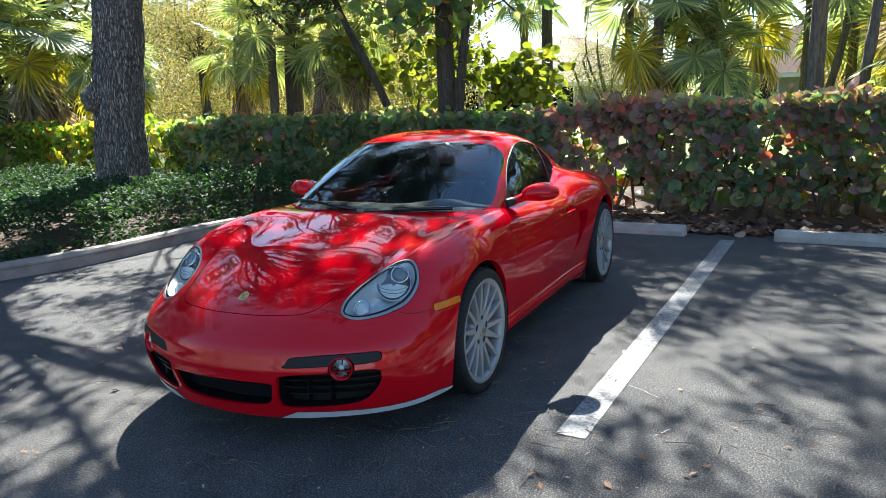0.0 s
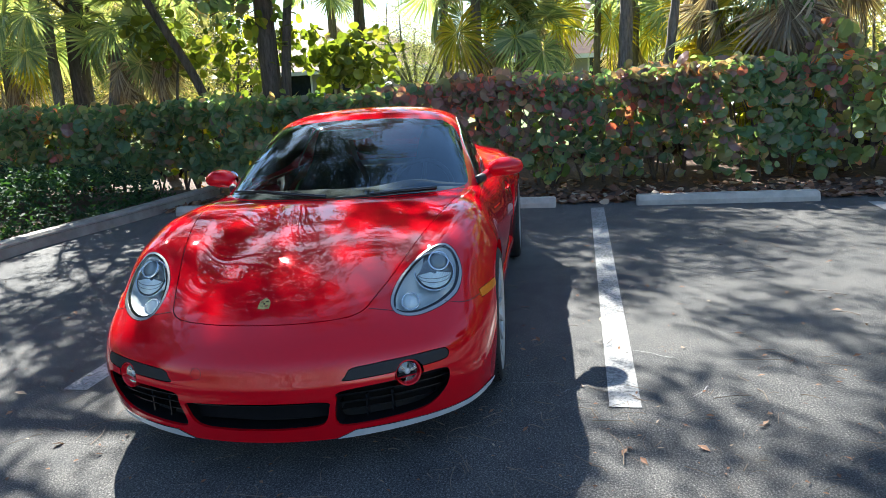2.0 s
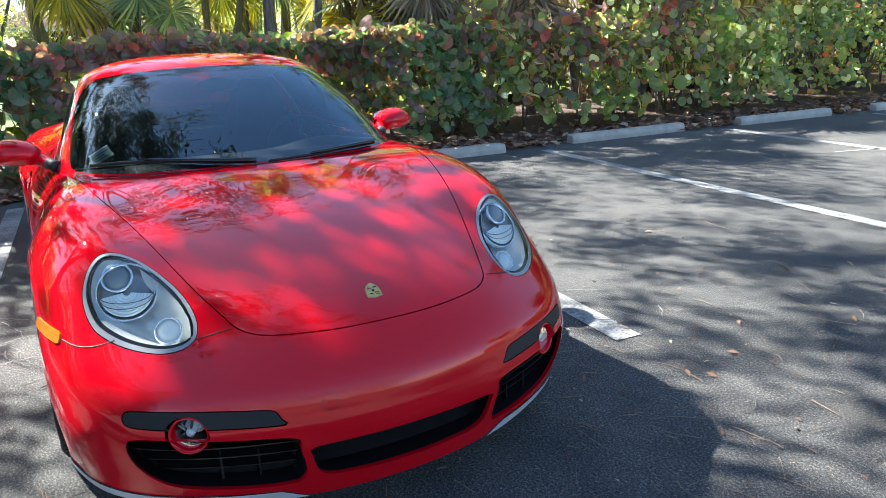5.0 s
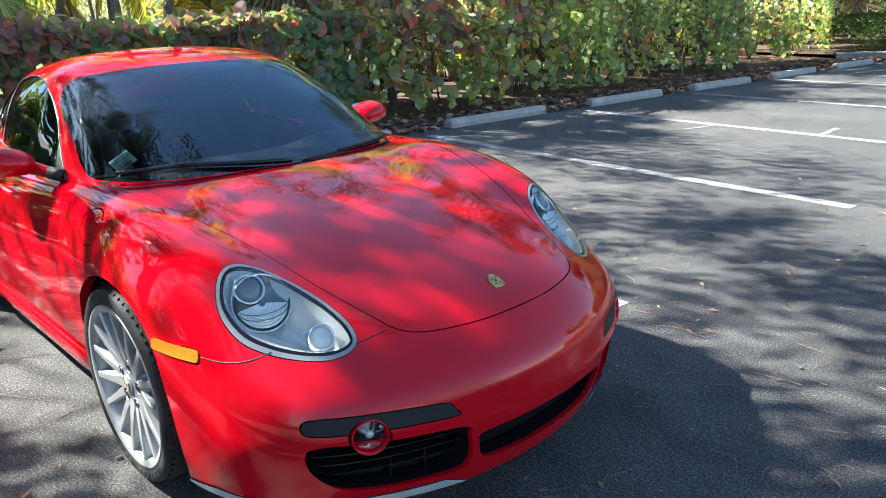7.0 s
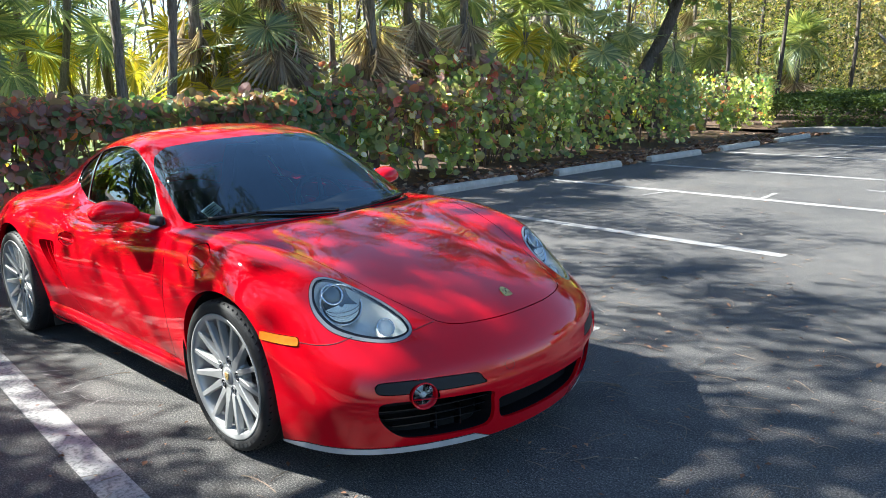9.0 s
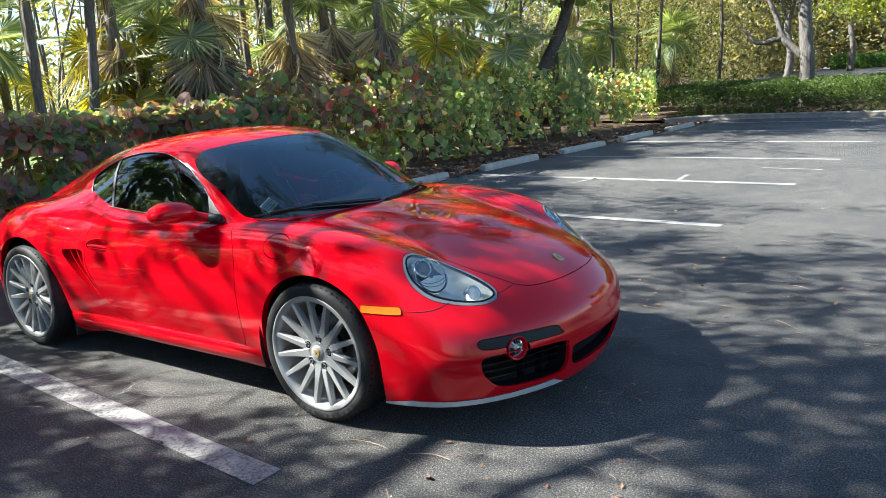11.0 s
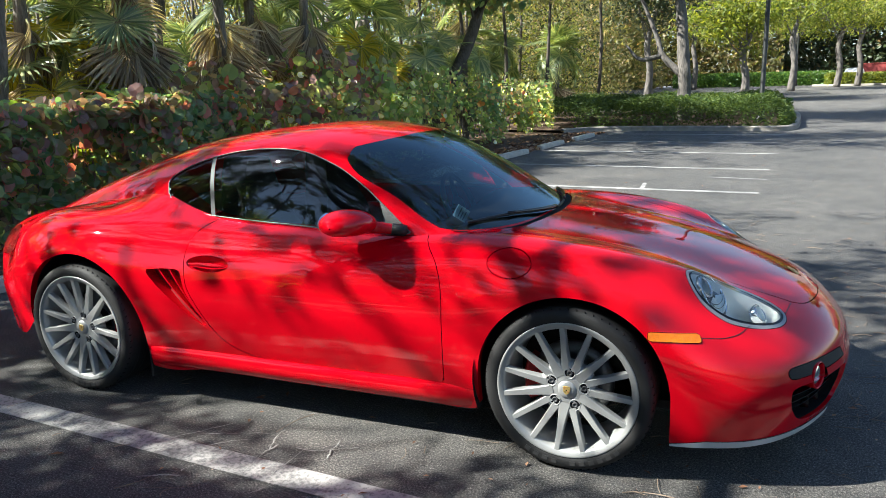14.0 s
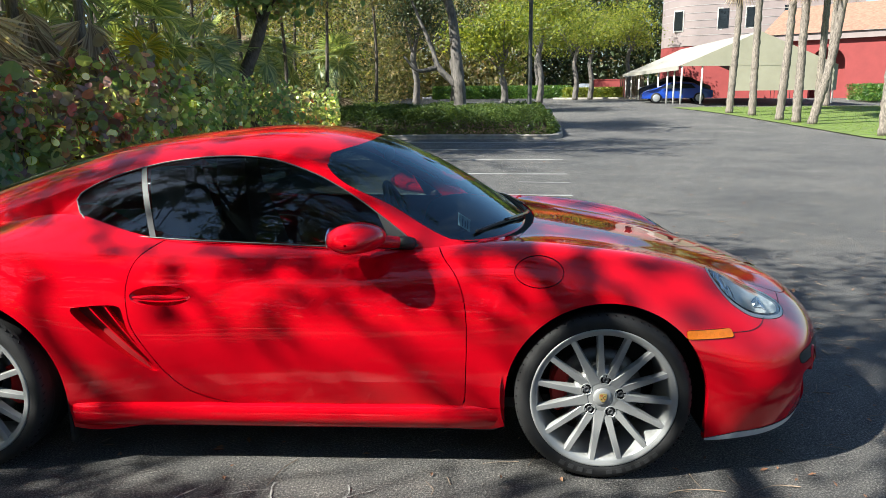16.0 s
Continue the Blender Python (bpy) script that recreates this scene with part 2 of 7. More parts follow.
def paint_line_mat():
    """White road paint, worn through to the asphalt in specks and scuffs."""
    m, nt, b = mat_base("road_paint")
    tc = nt.nodes.new("ShaderNodeTexCoord").outputs["Object"]
    n = noise_node(nt, 55, 6, 0.75, tc)
    w = noise_node(nt, 2.2, 5, 0.6, tc)
    add = nt.nodes.new("ShaderNodeMath")
    add.operation = "MULTIPLY_ADD"
    add.inputs[1].default_value = 0.45
    nt.links.new(w.outputs[0], add.inputs[0])
    nt.links.new(n.outputs[0], add.inputs[2])
    mask = ramp(nt, add.outputs[0], [(0.615, (0, 0, 0)), (0.77, (1, 1, 1))])
    white = ramp(nt, w.outputs[0], [(0.3, (0.26, 0.255, 0.245)), (0.7, (0.45, 0.44, 0.42))])
    nt.links.new(mixc(nt, (0.13, 0.13, 0.13), white.outputs[0], mask.outputs[0]), b.inputs["Base Color"])
    b.inputs["Roughness"].default_value = 0.7
    bump(nt, b, n.outputs[0], 0.4, 0.004)
    return m


def glass_mat(name, tint=(0.75, 0.8, 0.8), through=0.85, ior=1.5, sheen=(0.82, 0.93, 1.0)):
    """A thin pane: clear straight on, mirror-like at a slant."""
    m = bpy.data.materials.new(name)
    m.use_nodes = True
    nt = m.node_tree
    nt.nodes.clear()
    out = nt.nodes.new("ShaderNodeOutputMaterial")
    tr = nt.nodes.new("ShaderNodeBsdfTransparent")
    tr.inputs[0].default_value = (*[c * through for c in tint], 1)
    gl = nt.nodes.new("ShaderNodeBsdfGlossy")
    gl.inputs["Roughness"].default_value = 0.01
    gl.inputs["Color"].default_value = (*sheen, 1)
    fr = nt.nodes.new("ShaderNodeFresnel")
    fr.inputs[0].default_value = ior
    mx = nt.nodes.new("ShaderNodeMixShader")
    nt.links.new(fr.outputs[0], mx.inputs[0])
    nt.links.new(tr.outputs[0], mx.inputs[1])
    nt.links.new(gl.outputs[0], mx.inputs[2])
    nt.links.new(mx.outputs[0], out.inputs[0])
    return m


def car_paint():
    m, nt, b = mat_base("red_car_paint")
    n = noise_node(nt, 900, 2)
    r = ramp(nt, n.outputs[0], [(0.35, (0.58, 0.0002, 0.008)), (0.65, (0.64, 0.0004, 0.010))])
    nt.links.new(r.outputs[0], b.inputs["Base Color"])
    b.inputs["Roughness"].default_value = 0.04
    b.inputs["Metallic"].default_value = 0.07
    b.inputs["Specular IOR Level"].default_value = 0.0
    b.inputs["Coat Weight"].default_value = 1.0
    b.inputs["Coat Roughness"].default_value = 0.015
    b.inputs["Coat IOR"].default_value = 1.5
    return m


ASPHALT, LINE = asphalt_mat(), paint_line_mat()
CONCRETE = plain("concrete", (0.30, 0.272, 0.232), 0.85, 0, 0.28, 5, 0.5, 90)
STOPMAT = plain("painted_concrete", (0.47, 0.435, 0.375), 0.8, 0, 0.22, 6, 0.4, 70)
MULCH = plain("bark_mulch", (0.085, 0.050, 0.032), 0.95, 0, 0.5, 22, 1.0, 45)
RED = car_paint()
BLACK = plain("black_plastic", (0.012, 0.012, 0.013), 0.55, 0, 0.2, 30, 0.15, 400)
GLOSSBLACK = plain("gloss_black", (0.008, 0.008, 0.009), 0.12, 0, 0.1)
GREYPL = plain("grey_plastic", (0.05, 0.052, 0.056), 0.6, 0, 0.15, 40)
RUBBER = plain("tyre_rubber", (0.012, 0.012, 0.0125), 0.7, 0, 0.25, 25, 0.2, 200)
MOULDED = plain("moulded_rubber", (0.035, 0.035, 0.036), 0.6)
ALLOY = plain("silver_alloy", (0.40, 0.405, 0.40), 0.42, 0.45, 0.06, 10, 0.0)
STEEL = plain("brake_steel", (0.20, 0.20, 0.205), 0.42, 1.0, 0.2, 40)
CHROME = plain("chrome", (0.82, 0.83, 0.85), 0.09, 1.0, 0.02)
SATIN = plain("satin_reflector", (0.72, 0.75, 0.73), 0.33, 0.2, 0.08, 20)
CALIPER = plain("red_caliper", (0.40, 0.010, 0.010), 0.4, 0, 0.1)
AMBER = plain("amber_lens", (0.80, 0.21, 0.012), 0.2, 0, 0.12, 60, 0.3, 120)
LIPWHITE = plain("pale_lip", (0.55, 0.56, 0.57), 0.5, 0, 0.15, 9)
DEEPBLACK = plain("matt_black_plastic", (0.007, 0.007, 0.008), 0.75, 0, 0.15, 30, 0.1, 200, 0.0, 0.12)
LEATHER = plain("charcoal_leather", (0.020, 0.021, 0.023), 0.6, 0, 0.2, 12, 0.2, 120)
GOLD = plain("gilt_enamel", (0.62, 0.46, 0.16), 0.3, 0.6, 0.3, 60)
GLASS = glass_mat("windscreen_glass", (0.60, 0.74, 0.74), 0.7, 2.0, (0.74, 0.92, 1.0))
SIDEGLASS = glass_mat("tinted_glass", (0.50, 0.58, 0.56), 0.55, 1.62)
LENS = glass_mat("lamp_glass", (0.97, 0.99, 0.98), 0.97, 1.33, (1.0, 1.0, 1.0))
TAILLENS = plain("tail_lens", (0.30, 0.012, 0.012), 0.12, 0, 0.3, 30, 0.1, 150, 0.6)
BEZEL = plain("lamp_bezel", (.33, .335, .33), 0.3, 0.4, 0.06)
STICKER = plain("pale_green_paper", (0.32, 0.46, 0.44), 0.6, 0, 0.05)
INK = plain("dark_ink", (0.03, 0.06, 0.07), 0.6, 0, 0.05)
HEDGELEAF = leaf_mat("seagrape_leaf", [(0.0, (0.031, 0.055, 0.031)), (0.35, (0.048, 0.074, 0.041)), (0.60, (0.066, 0.090, 0.046)), (0.78, (0.074, 0.070, 0.054)), (0.90, (0.102, 0.114, 0.050)), (0.985, (0.120, 0.072, 0.060)), (1.0, (0.264, 0.096, 0.036))], 0.54, 0.30, 0.6, 3.8)
HEDGEDARK = leaf_mat("seagrape_leaf_plum", [(0.0, (0.063, 0.041, 0.044)), (0.30, (0.098, 0.060, 0.060)), (0.50, (0.060, 0.067, 0.041)), (0.74, (0.115, 0.067, 0.063)), (0.90, (0.196, 0.046, 0.041)), (1.0, (0.138, 0.115, 0.069))], 0.45, 0.30, 0.6, 3.4)
# The palest stops stand for leaves that catch the sun.
LOOSELEAF = leaf_mat("seagrape_loose_leaf", [(0.0, (0.047, 0.068, 0.035)), (0.30, (0.081, 0.105, 0.049)), (0.48, (0.095, 0.084, 0.062)), (0.66, (0.149, 0.162, 0.074)), (0.84, (0.068, 0.101, 0.051)), (0.90, (0.17, 0.14, 0.075)), (0.93, (0.30, 0.075, 0.05)), (0.955, (0.46, 0.45, 0.31)), (1.0, (0.50, 0.50, 0.38))], 0.58, 0.28, 0.6, 4.0)
IVY = leaf_mat("groundcover_leaf", [(0.0, (0.015, 0.045, 0.014)), (0.5, (0.030, 0.080, 0.024)), (1.0, (0.060, 0.120, 0.034))], 0.3, 0.75, 0.6, 0.9)
# Darker greens put the shade on the island's front shrubs into their colour.
ISLESHADEIVY = leaf_mat("island_shrub_shaded_leaf", [(0.0, (0.030, 0.055, 0.014)), (0.5, (0.055, 0.095, 0.022)), (1.0, (0.12, 0.16, 0.035))], 0.35, 0.6, 0.6, 1.1)
BRIGHTIVY = leaf_mat("bright_groundcover_leaf", [(0.0, (0.025, 0.065, 0.014)), (0.5, (0.05, 0.11, 0.020)), (1.0, (0.11, 0.17, 0.028))], 0.35, 0.35)
OAKLEAF = leaf_mat("oak_leaf", [(0.0, (0.022, 0.040, 0.014)), (0.5, (0.038, 0.058, 0.018)), (0.85, (0.07, 0.08, 0.025)), (1.0, (0.15, 0.09, 0.03))], 0.20, 0.45, 0.6, 1.0)
WOODLEAF = leaf_mat("woodland_leaf", [(0.0, (0.045, 0.045, 0.022)), (0.4, (0.085, 0.088, 0.036)), (0.75, (0.14, 0.13, 0.058)), (0.92, (0.17, 0.12, 0.07)), (1.0, (0.24, 0.19, 0.12))], 0.48, 0.5, 0.5, 2.1)
LIMELEAF = leaf_mat("lime_leaf", [(0.0, (0.06, 0.085, 0.015)), (0.5, (0.12, 0.15, 0.022)), (1.0, (0.22, 0.22, 0.035))], 0.52, 0.5)
PALMLEAF = leaf_mat("palm_frond", [(0.0, (0.048, 0.068, 0.036)), (0.5, (0.085, 0.105, 0.052)), (1.0, (0.16, 0.165, 0.085))], 0.40, 0.36, 0.25, 3.0)
# Golden hue carries both yellow fronds and sun shining through them.
PALMGOLD = leaf_mat("sunlit_gold_frond", [(0.0, (0.16, 0.16, 0.02)), (0.5, (0.30, 0.26, 0.025)), (1.0, (0.42, 0.32, 0.04))], 0.45, 0.4)
DEADLEAF = leaf_mat("dead_frond", [(0.0, (0.10, 0.075, 0.055)), (0.5, (0.19, 0.145, 0.105)), (1.0, (0.30, 0.255, 0.21))], 0.30, 0.8, 0.6, 2.0)
LITTER = leaf_mat("leaf_litter", [(0.0, (0.07, 0.035, 0.02)), (0.5, (0.16, 0.075, 0.04)), (0.85, (0.26, 0.15, 0.09)), (1.0, (0.36, 0.30, 0.22))], 0.1, 0.8)
TWIGMAT = bark_mat("twig", (0.09, 0.07, 0.06), (0.24, 0.20, 0.17), 12, 0.3)
DARKBARK = bark_mat("dark_bark", (0.045, 0.036, 0.030), (0.14, 0.115, 0.095), 8, 0.8)
PALEBARK = bark_mat("pale_bark", (0.07, 0.062, 0.056), (0.19, 0.172, 0.155), 8, 0.6)
PALMBARK = bark_mat("palm_trunk", (0.10, 0.085, 0.075), (0.26, 0.225, 0.195), 10, 0.8)
# Yellow leaves, with the sun shining through put into their colour.
SUNYELLOWGRAPE = leaf_mat("seagrape_leaf_sun_yellow", [(0.0, (0.05, 0.10, 0.02)), (0.3, (0.10, 0.17, 0.02)), (0.6, (0.22, 0.28, 0.03)), (0.85, (0.36, 0.34, 0.04)), (1.0, (0.45, 0.18, 0.03))], 0.5, 0.36, 0.6, 1.6)
HAZELEAF = leaf_mat("pale_olive_leaf", [(0.0, (0.10, 0.12, 0.06)), (0.5, (0.17, 0.18, 0.10)), (1.0, (0.26, 0.25, 0.17))], 0.45, 0.6, 0.6, 1.6)
OAKBARK = furrow_bark("oak_bark", (0.085, 0.074, 0.066), (0.27, 0.24, 0.215), (0.44, 0.395, 0.355))
GRASS = plain("lawn_grass", (0.11, 0.155, 0.030), 0.9, 0, 0.4, 3.5, 0.8, 60)
STUCCO_RED = plain("coral_red_stucco", (0.22, 0.036, 0.034), 0.85, 0, 0.1, 1.5, 0.3, 40)
STUCCO_WHITE = plain("white_stucco", (0.24, 0.195, 0.185), 0.85, 0, 0.08, 1.5, 0.2, 40)
ROOFTILE = plain("terracotta_tile", (0.26, 0.14, 0.095), 0.8, 0, 0.3, 4, 0.3, 20)
TANTILE = plain("tan_tile", (0.25, 0.15, 0.11), 0.8, 0, 0.25, 4, 0.3, 20)
HOUSEWALL = plain("pale_house_wall", (0.33, 0.31, 0.29), 0.85, 0, 0.1, 2)
CANVAS = plain("white_canvas", (0.30, 0.285, 0.25), 0.8, 0, 0.06, 1.2, 0.2, 6)
POSTWHITE = plain("white_post_paint", (0.74, 0.72, 0.68), 0.5, 0, 0.06)
LAMPBLACK = plain("black_iron_paint", (0.012, 0.014, 0.013), 0.45, 0, 0.2, 20, 0.1, 120)
DARKGLASS = plain("dark_window_glass", (0.02, 0.025, 0.03), 0.08, 0, 0.2)
BLUEPAINT = plain("blue_car_paint", (0.010, 0.050, 0.34), 0.3, 0.2, 0.05, 8, 0, 0, 1.0)
DARKPAINT = plain("dark_car_paint", (0.016, 0.018, 0.02), 0.3, 0.2, 0.1, 8, 0, 0, 1.0)
WHITEPAINT = plain("white_car_paint", (0.75, 0.75, 0.74), 0.3, 0, 0.03, 8, 0, 0, 1.0)
FENCEWOOD = plain("brown_fence_wood", (0.22, 0.15, 0.10), 0.8, 0, 0.25, 6, 0.3, 30)
GABLE = plain("cream_canvas", (0.34, 0.32, 0.24), 0.8, 0, 0.08, 1.2, 0.2, 6)
TALLBARK = bark_mat("cabbage_palm_trunk", (0.06, 0.05, 0.042), (0.34, 0.29, 0.24), 9, 1.0)

# ---- ground, bays, kerbs ----
def build_ground():
    xs = np.concatenate([np.linspace(-420, -40, 16), np.linspace(-30, 40, 71), np.linspace(50, 420, 16)])
    ys = np.concatenate([np.linspace(-420, -40, 16), np.linspace(-30, 70, 101), np.linspace(80, 480, 20)])
    X, Y = np.meshgrid(xs, ys, indexing="ij")
    V = np.stack([X, Y, ground_z(X, Y)], -1).reshape(-1, 3)
    n = len(ys)
    i, j = np.meshgrid(np.arange(len(xs) - 1) * n, np.arange(n - 1), indexing="ij")
    k = (i + j).ravel()
    F = np.stack([k, k + n, k + n + 1, k + 1], 1)
    ob = link("ground", tri_mesh("ground", V, F, True), ASPHALT)
    return tagged(ob, "dark grey asphalt car park surface with fine grit", "asphalt", kind="structure")


build_ground()


def quad_strip(name, pts, w, z, mat):
    """A flat painted band of width w along a line of points, 4 mm proud."""
    P = np.asarray(pts, float)
    T = np.gradient(P, axis=0)
    T /= np.linalg.norm(T, axis=1)[:, None]
    S = np.stack([-T[:, 1], T[:, 0]], 1) * w / 2
    A, B = P + S, P - S
    V = np.vstack([np.c_[A, ground_z(A[:, 0], A[:, 1]) + z], np.c_[B, ground_z(B[:, 0], B[:, 1]) + z]])
    n = len(P)
    i = np.arange(n - 1)
    return tri_mesh(name, V, np.stack([i + n, i + n + 1, i + 1, i], 1))


for k, b0 in enumerate((-.06, 2.665, 5.34, 8.19, 11.0, 13.95, 16.8, 19.6)):
    ob = link("parking_line", quad_strip("parking_line", [lot(-.02 - s, b0 - .018 * s) for s in np.linspace(0, 4.76, 8)], 0.137, 0.004, LINE), LINE)
    tagged(ob, "worn white painted bay line on asphalt", "parking line", "bay lines", "structure")


def wheel_stop(b0, length=1.8, a=-4.86, turn=0.0):
    """A low precast concrete bar with chamfered top and ends."""
    bm = bmesh.new()
    prof = [(-0.075, 0.0), (0.075, 0.0), (0.075, 0.05), (0.05, 0.105), (-0.05, 0.105), (-0.075, 0.05)]
    rings = []
    for s, sc in ((0, 0.86), (0.02, 1.0), (length * 0.33, 1.0), (length * 0.66, 1.0), (length - 0.02, 1.0), (length, 0.86)):
        rings.append([bm.verts.new((p[0] * sc, s, 0.001 + p[1] * (sc if p[1] > 0.03 else 1))) for p in prof])
    for r0, r1 in zip(rings, rings[1:]):
        for i in range(6):
            bm.faces.new((r0[i], r0[(i + 1) % 6], r1[(i + 1) % 6], r1[i]))
    bm.faces.new(rings[0][::-1])
    bm.faces.new(rings[-1])
    bmesh.ops.recalc_face_normals(bm, faces=bm.faces)
    ob = part("wheel_stop", bm, STOPMAT)
    x, y = lot(a - 0.075, b0)
    ob.matrix_world = pose(x, y, 0, 0, 0, LOT_TURN + turn)
    return tagged(ob, "pale painted concrete wheel stop on the asphalt", "wheel stop", "wheel stops")


for k, b0 in enumerate((-2.42, 0.34, 2.99, 5.78, 8.52, 11.26, 14.0, 16.74)):
    wheel_stop(b0, 1.8, -4.86 if k < 3 else -4.98, (0.6, -0.5, 0.4, 1.6, 0.5, -0.8, 0.9, -0.4)[k])


def sweep(name, path, prof, mat):
    """A profile (offset to the left, height) swept along a line on the ground."""
    P = np.asarray(path, float)
    T = np.gradient(P, axis=0)
    T /= np.linalg.norm(T, axis=1)[:, None]
    S = np.stack([-T[:, 1], T[:, 0]], 1)
    prof = np.asarray(prof, float)
    XY = P[:, None] + S[:, None] * prof[None, :, :1]
    V = np.concatenate([XY, (ground_z(P[:, 0], P[:, 1])[:, None] + prof[None, :, 1])[..., None]], -1).reshape(-1, 3)
    n, m = len(P), len(prof)
    i = (np.arange(n - 1) * m)[:, None]
    j = np.arange(m - 1)[None]
    F = np.stack([i + j, i + m + j, i + m + j + 1, i + j + 1], -1).reshape(-1, 4)
    ob = link(name, tri_mesh(name, V, F, False), mat)
    return ob


KERB = [(0, -0.02), (0, 0.0), (0.012, 0.12), (0.035, 0.148), (0.15, 0.15), (0.155, 0.05)]
# The kerb of the planted bed beside the bays: comes from the hedge and bends away at its nose.
bed_edge = spline([(-5.2, -3.42), (-3.49, -3.68), (-2.0, -3.99), (-0.64, -4.06), (0.38, -4.34), (1.15, -4.95), (1.62, -5.9), (1.75, -8.0), (1.85, -14.0)], 90)
tagged(sweep("kerb_1", bed_edge, np.array(KERB) * (-1, 1), CONCRETE), "weathered grey concrete kerb round a planted bed", "kerb", kind="structure")
isl = [lot(-6.2, 19.5), lot(-5.4, 20.5), lot(-4.2, 20.85), lot(-2.0, 20.95), lot(-.7, 20.95), lot(-.1, 21.2), lot(.15, 22.0), lot(.2, 24.5), lot(.1, 28.0), lot(-.4, 29.2), lot(-2.5, 29.6), lot(-9, 29.9)]
island_edge = spline(isl, 80)
tagged(sweep("kerb_2", island_edge, KERB, CONCRETE), "pale concrete kerb round the far planted island", "kerb", kind="structure")


def flat_sheet(name, pts, z, mat, n=1):
    bm = bmesh.new()
    bm.faces.new([bm.verts.new((p[0], p[1], float(ground_z(p[0], p[1])) + z)) for p in pts])
    bmesh.ops.triangulate(bm, faces=bm.faces)
    return part(name, bm, mat)


left = [tuple(p) for p in bed_edge + 0.0]
tagged(flat_sheet("bed_soil_1", left + [(-4, -14.0), (-5.4, -8)], 0.1, MULCH), "dark mulch of the planted bed", "mulch bed", kind="structure")
tagged(flat_sheet("bed_soil_2", [lot(-5.12, b) for b in np.linspace(-16, 20, 10)] + [lot(-16, 24), lot(-16, -16)], 0.006, MULCH), "brown bark mulch strip under the hedge", "mulch bed", kind="structure")
tagged(flat_sheet("bed_soil_3", [tuple(p) for p in island_edge] + [(-10, 30), (-10, 20)], 0.1, MULCH), "mulch of the far planted island", "mulch bed", kind="structure")


# Small litter on the asphalt: twigs and dry leaf bits.
def debris():
    rng = np.random.default_rng(55)
    geo = []
    for _ in range(820):
        a, b = rng.uniform(-3.5, 3.2), rng.uniform(-2.4, 6.5)
        if rng.random() < .55:
            a, b = rng.normal(.5, 1.0), rng.normal(2.0, 1.3)
        x, y = lot(a, b)
        L = rng.gamma(2.0, .032) + .02
        t = rng.uniform(0, 2 * math.pi)
        d, e = np.array([math.cos(t), math.sin(t)]), rng.normal(0, .25, 2)
        P = [(x, y, .006), (x + d[0] * L * .5 + e[0] * L * .4, y + d[1] * L * .5 + e[1] * L * .4, .009), (x + d[0] * L, y + d[1] * L, .005)]
        geo.append(tube(spline(P, 6), np.linspace(.0019, .0009, 6) * rng.uniform(.6, 1.4), 4))
    V, F = merge(*geo)
    tagged(link("fallen_twig_scatter", tri_mesh("fallen_twig_scatter", V, F), plain("dry_twig", (.24, .18, .13), .9, 0, .4, 30)), "thin dry twigs scattered on the asphalt", "twigs", kind="stuff")


debris()


# Pale tyre and trolley scuffs beside the bay line, and short stray paint marks.
rs = np.random.default_rng(17)
SCUFF = plain("chalky_scuff", (0.30, 0.295, 0.28), 0.9, 0, 0.5, 60)


def scuff(x, y, turn, length, label):
    P, w = np.zeros((9, 2)), rs.uniform(.0008, .0035, 9)
    P[:, 0] = np.linspace(-.5, .5, 9) * length
    P[:, 1] = np.cumsum(rs.normal(0, .006, 9)) + .08 * length * np.sin(np.linspace(0, 2.5, 9) + rs.uniform(0, 3))
    V = np.vstack([np.c_[P[:, 0], P[:, 1] - w, np.zeros(9)], np.c_[P[:, 0], P[:, 1] + w, np.zeros(9)]])
    i = np.arange(8)
    ob = link("scuff_mark", tri_mesh("scuff_mark", V, np.stack([i, i + 1, i + 10, i + 9], 1)), SCUFF)
    ob.location, ob.rotation_euler = (x, y, .006), (0, 0, radians(turn))
    tagged(ob, label, "scuff mark", "scuffs on the asphalt")


for k in range(11):
    scuff(rs.uniform(-.45, .35), rs.uniform(-1.45, -.92), rs.choice([60, 75, 110, 20]) + rs.normal(0, 12), rs.uniform(.10, .34), "thin white scuff scratched into the asphalt")
for k in range(4):
    scuff(rs.uniform(.5, 1.6), rs.uniform(1.0, 1.9), rs.uniform(0, 180), rs.uniform(.10, .25), "thin pale scuff worn into the asphalt")


def stray(p, q, wide, label):
    P = np.linspace(p, q, 6)
    ob = link("stray_paint", quad_strip("stray_paint", [tuple(v) for v in P], wide, 0.004, LINE), LINE)
    tagged(ob, label, "parking line", "stray paint marks", "structure")


stray((1.28, 8.55), (2.11, 8.40), .07, "short stray dash of white paint between the bays")
stray((.476, 7.09), (.45, 7.62), .06, "small white tick of paint on the asphalt")
stray((-.865, 6.53), (-.72, 7.07), .05, "small faded smear of white paint")

from mathutils.bvhtree import BVHTree  # noqa: E402

# ---- the car's skin: a smooth net, cut into panels ----
def bbasis(t, n):
    """Uniform clamped cubic B-spline basis: rows for t in 0..1, n control points."""
    k = np.r_[np.zeros(3), np.linspace(0, 1, n - 2), np.ones(3)]
    t = np.clip(np.asarray(t, float), 0, 1 - 1e-9)
    N = ((t[:, None] >= k[None, :-1]) & (t[:, None] < k[None, 1:])).astype(float)
    for d in (1, 2, 3):
        a = k[d:-1] - k[: -d - 1]
        b = k[d + 1 :] - k[1:-d]
        left = np.where(a > 0, (t[:, None] - k[None, : -d - 1]) / np.where(a > 0, a, 1), 0) * N[:, :-1]
        right = np.where(b > 0, (k[None, d + 1 :] - t[:, None]) / np.where(b > 0, b, 1), 0) * N[:, 1:]
        N = left + right
    return N


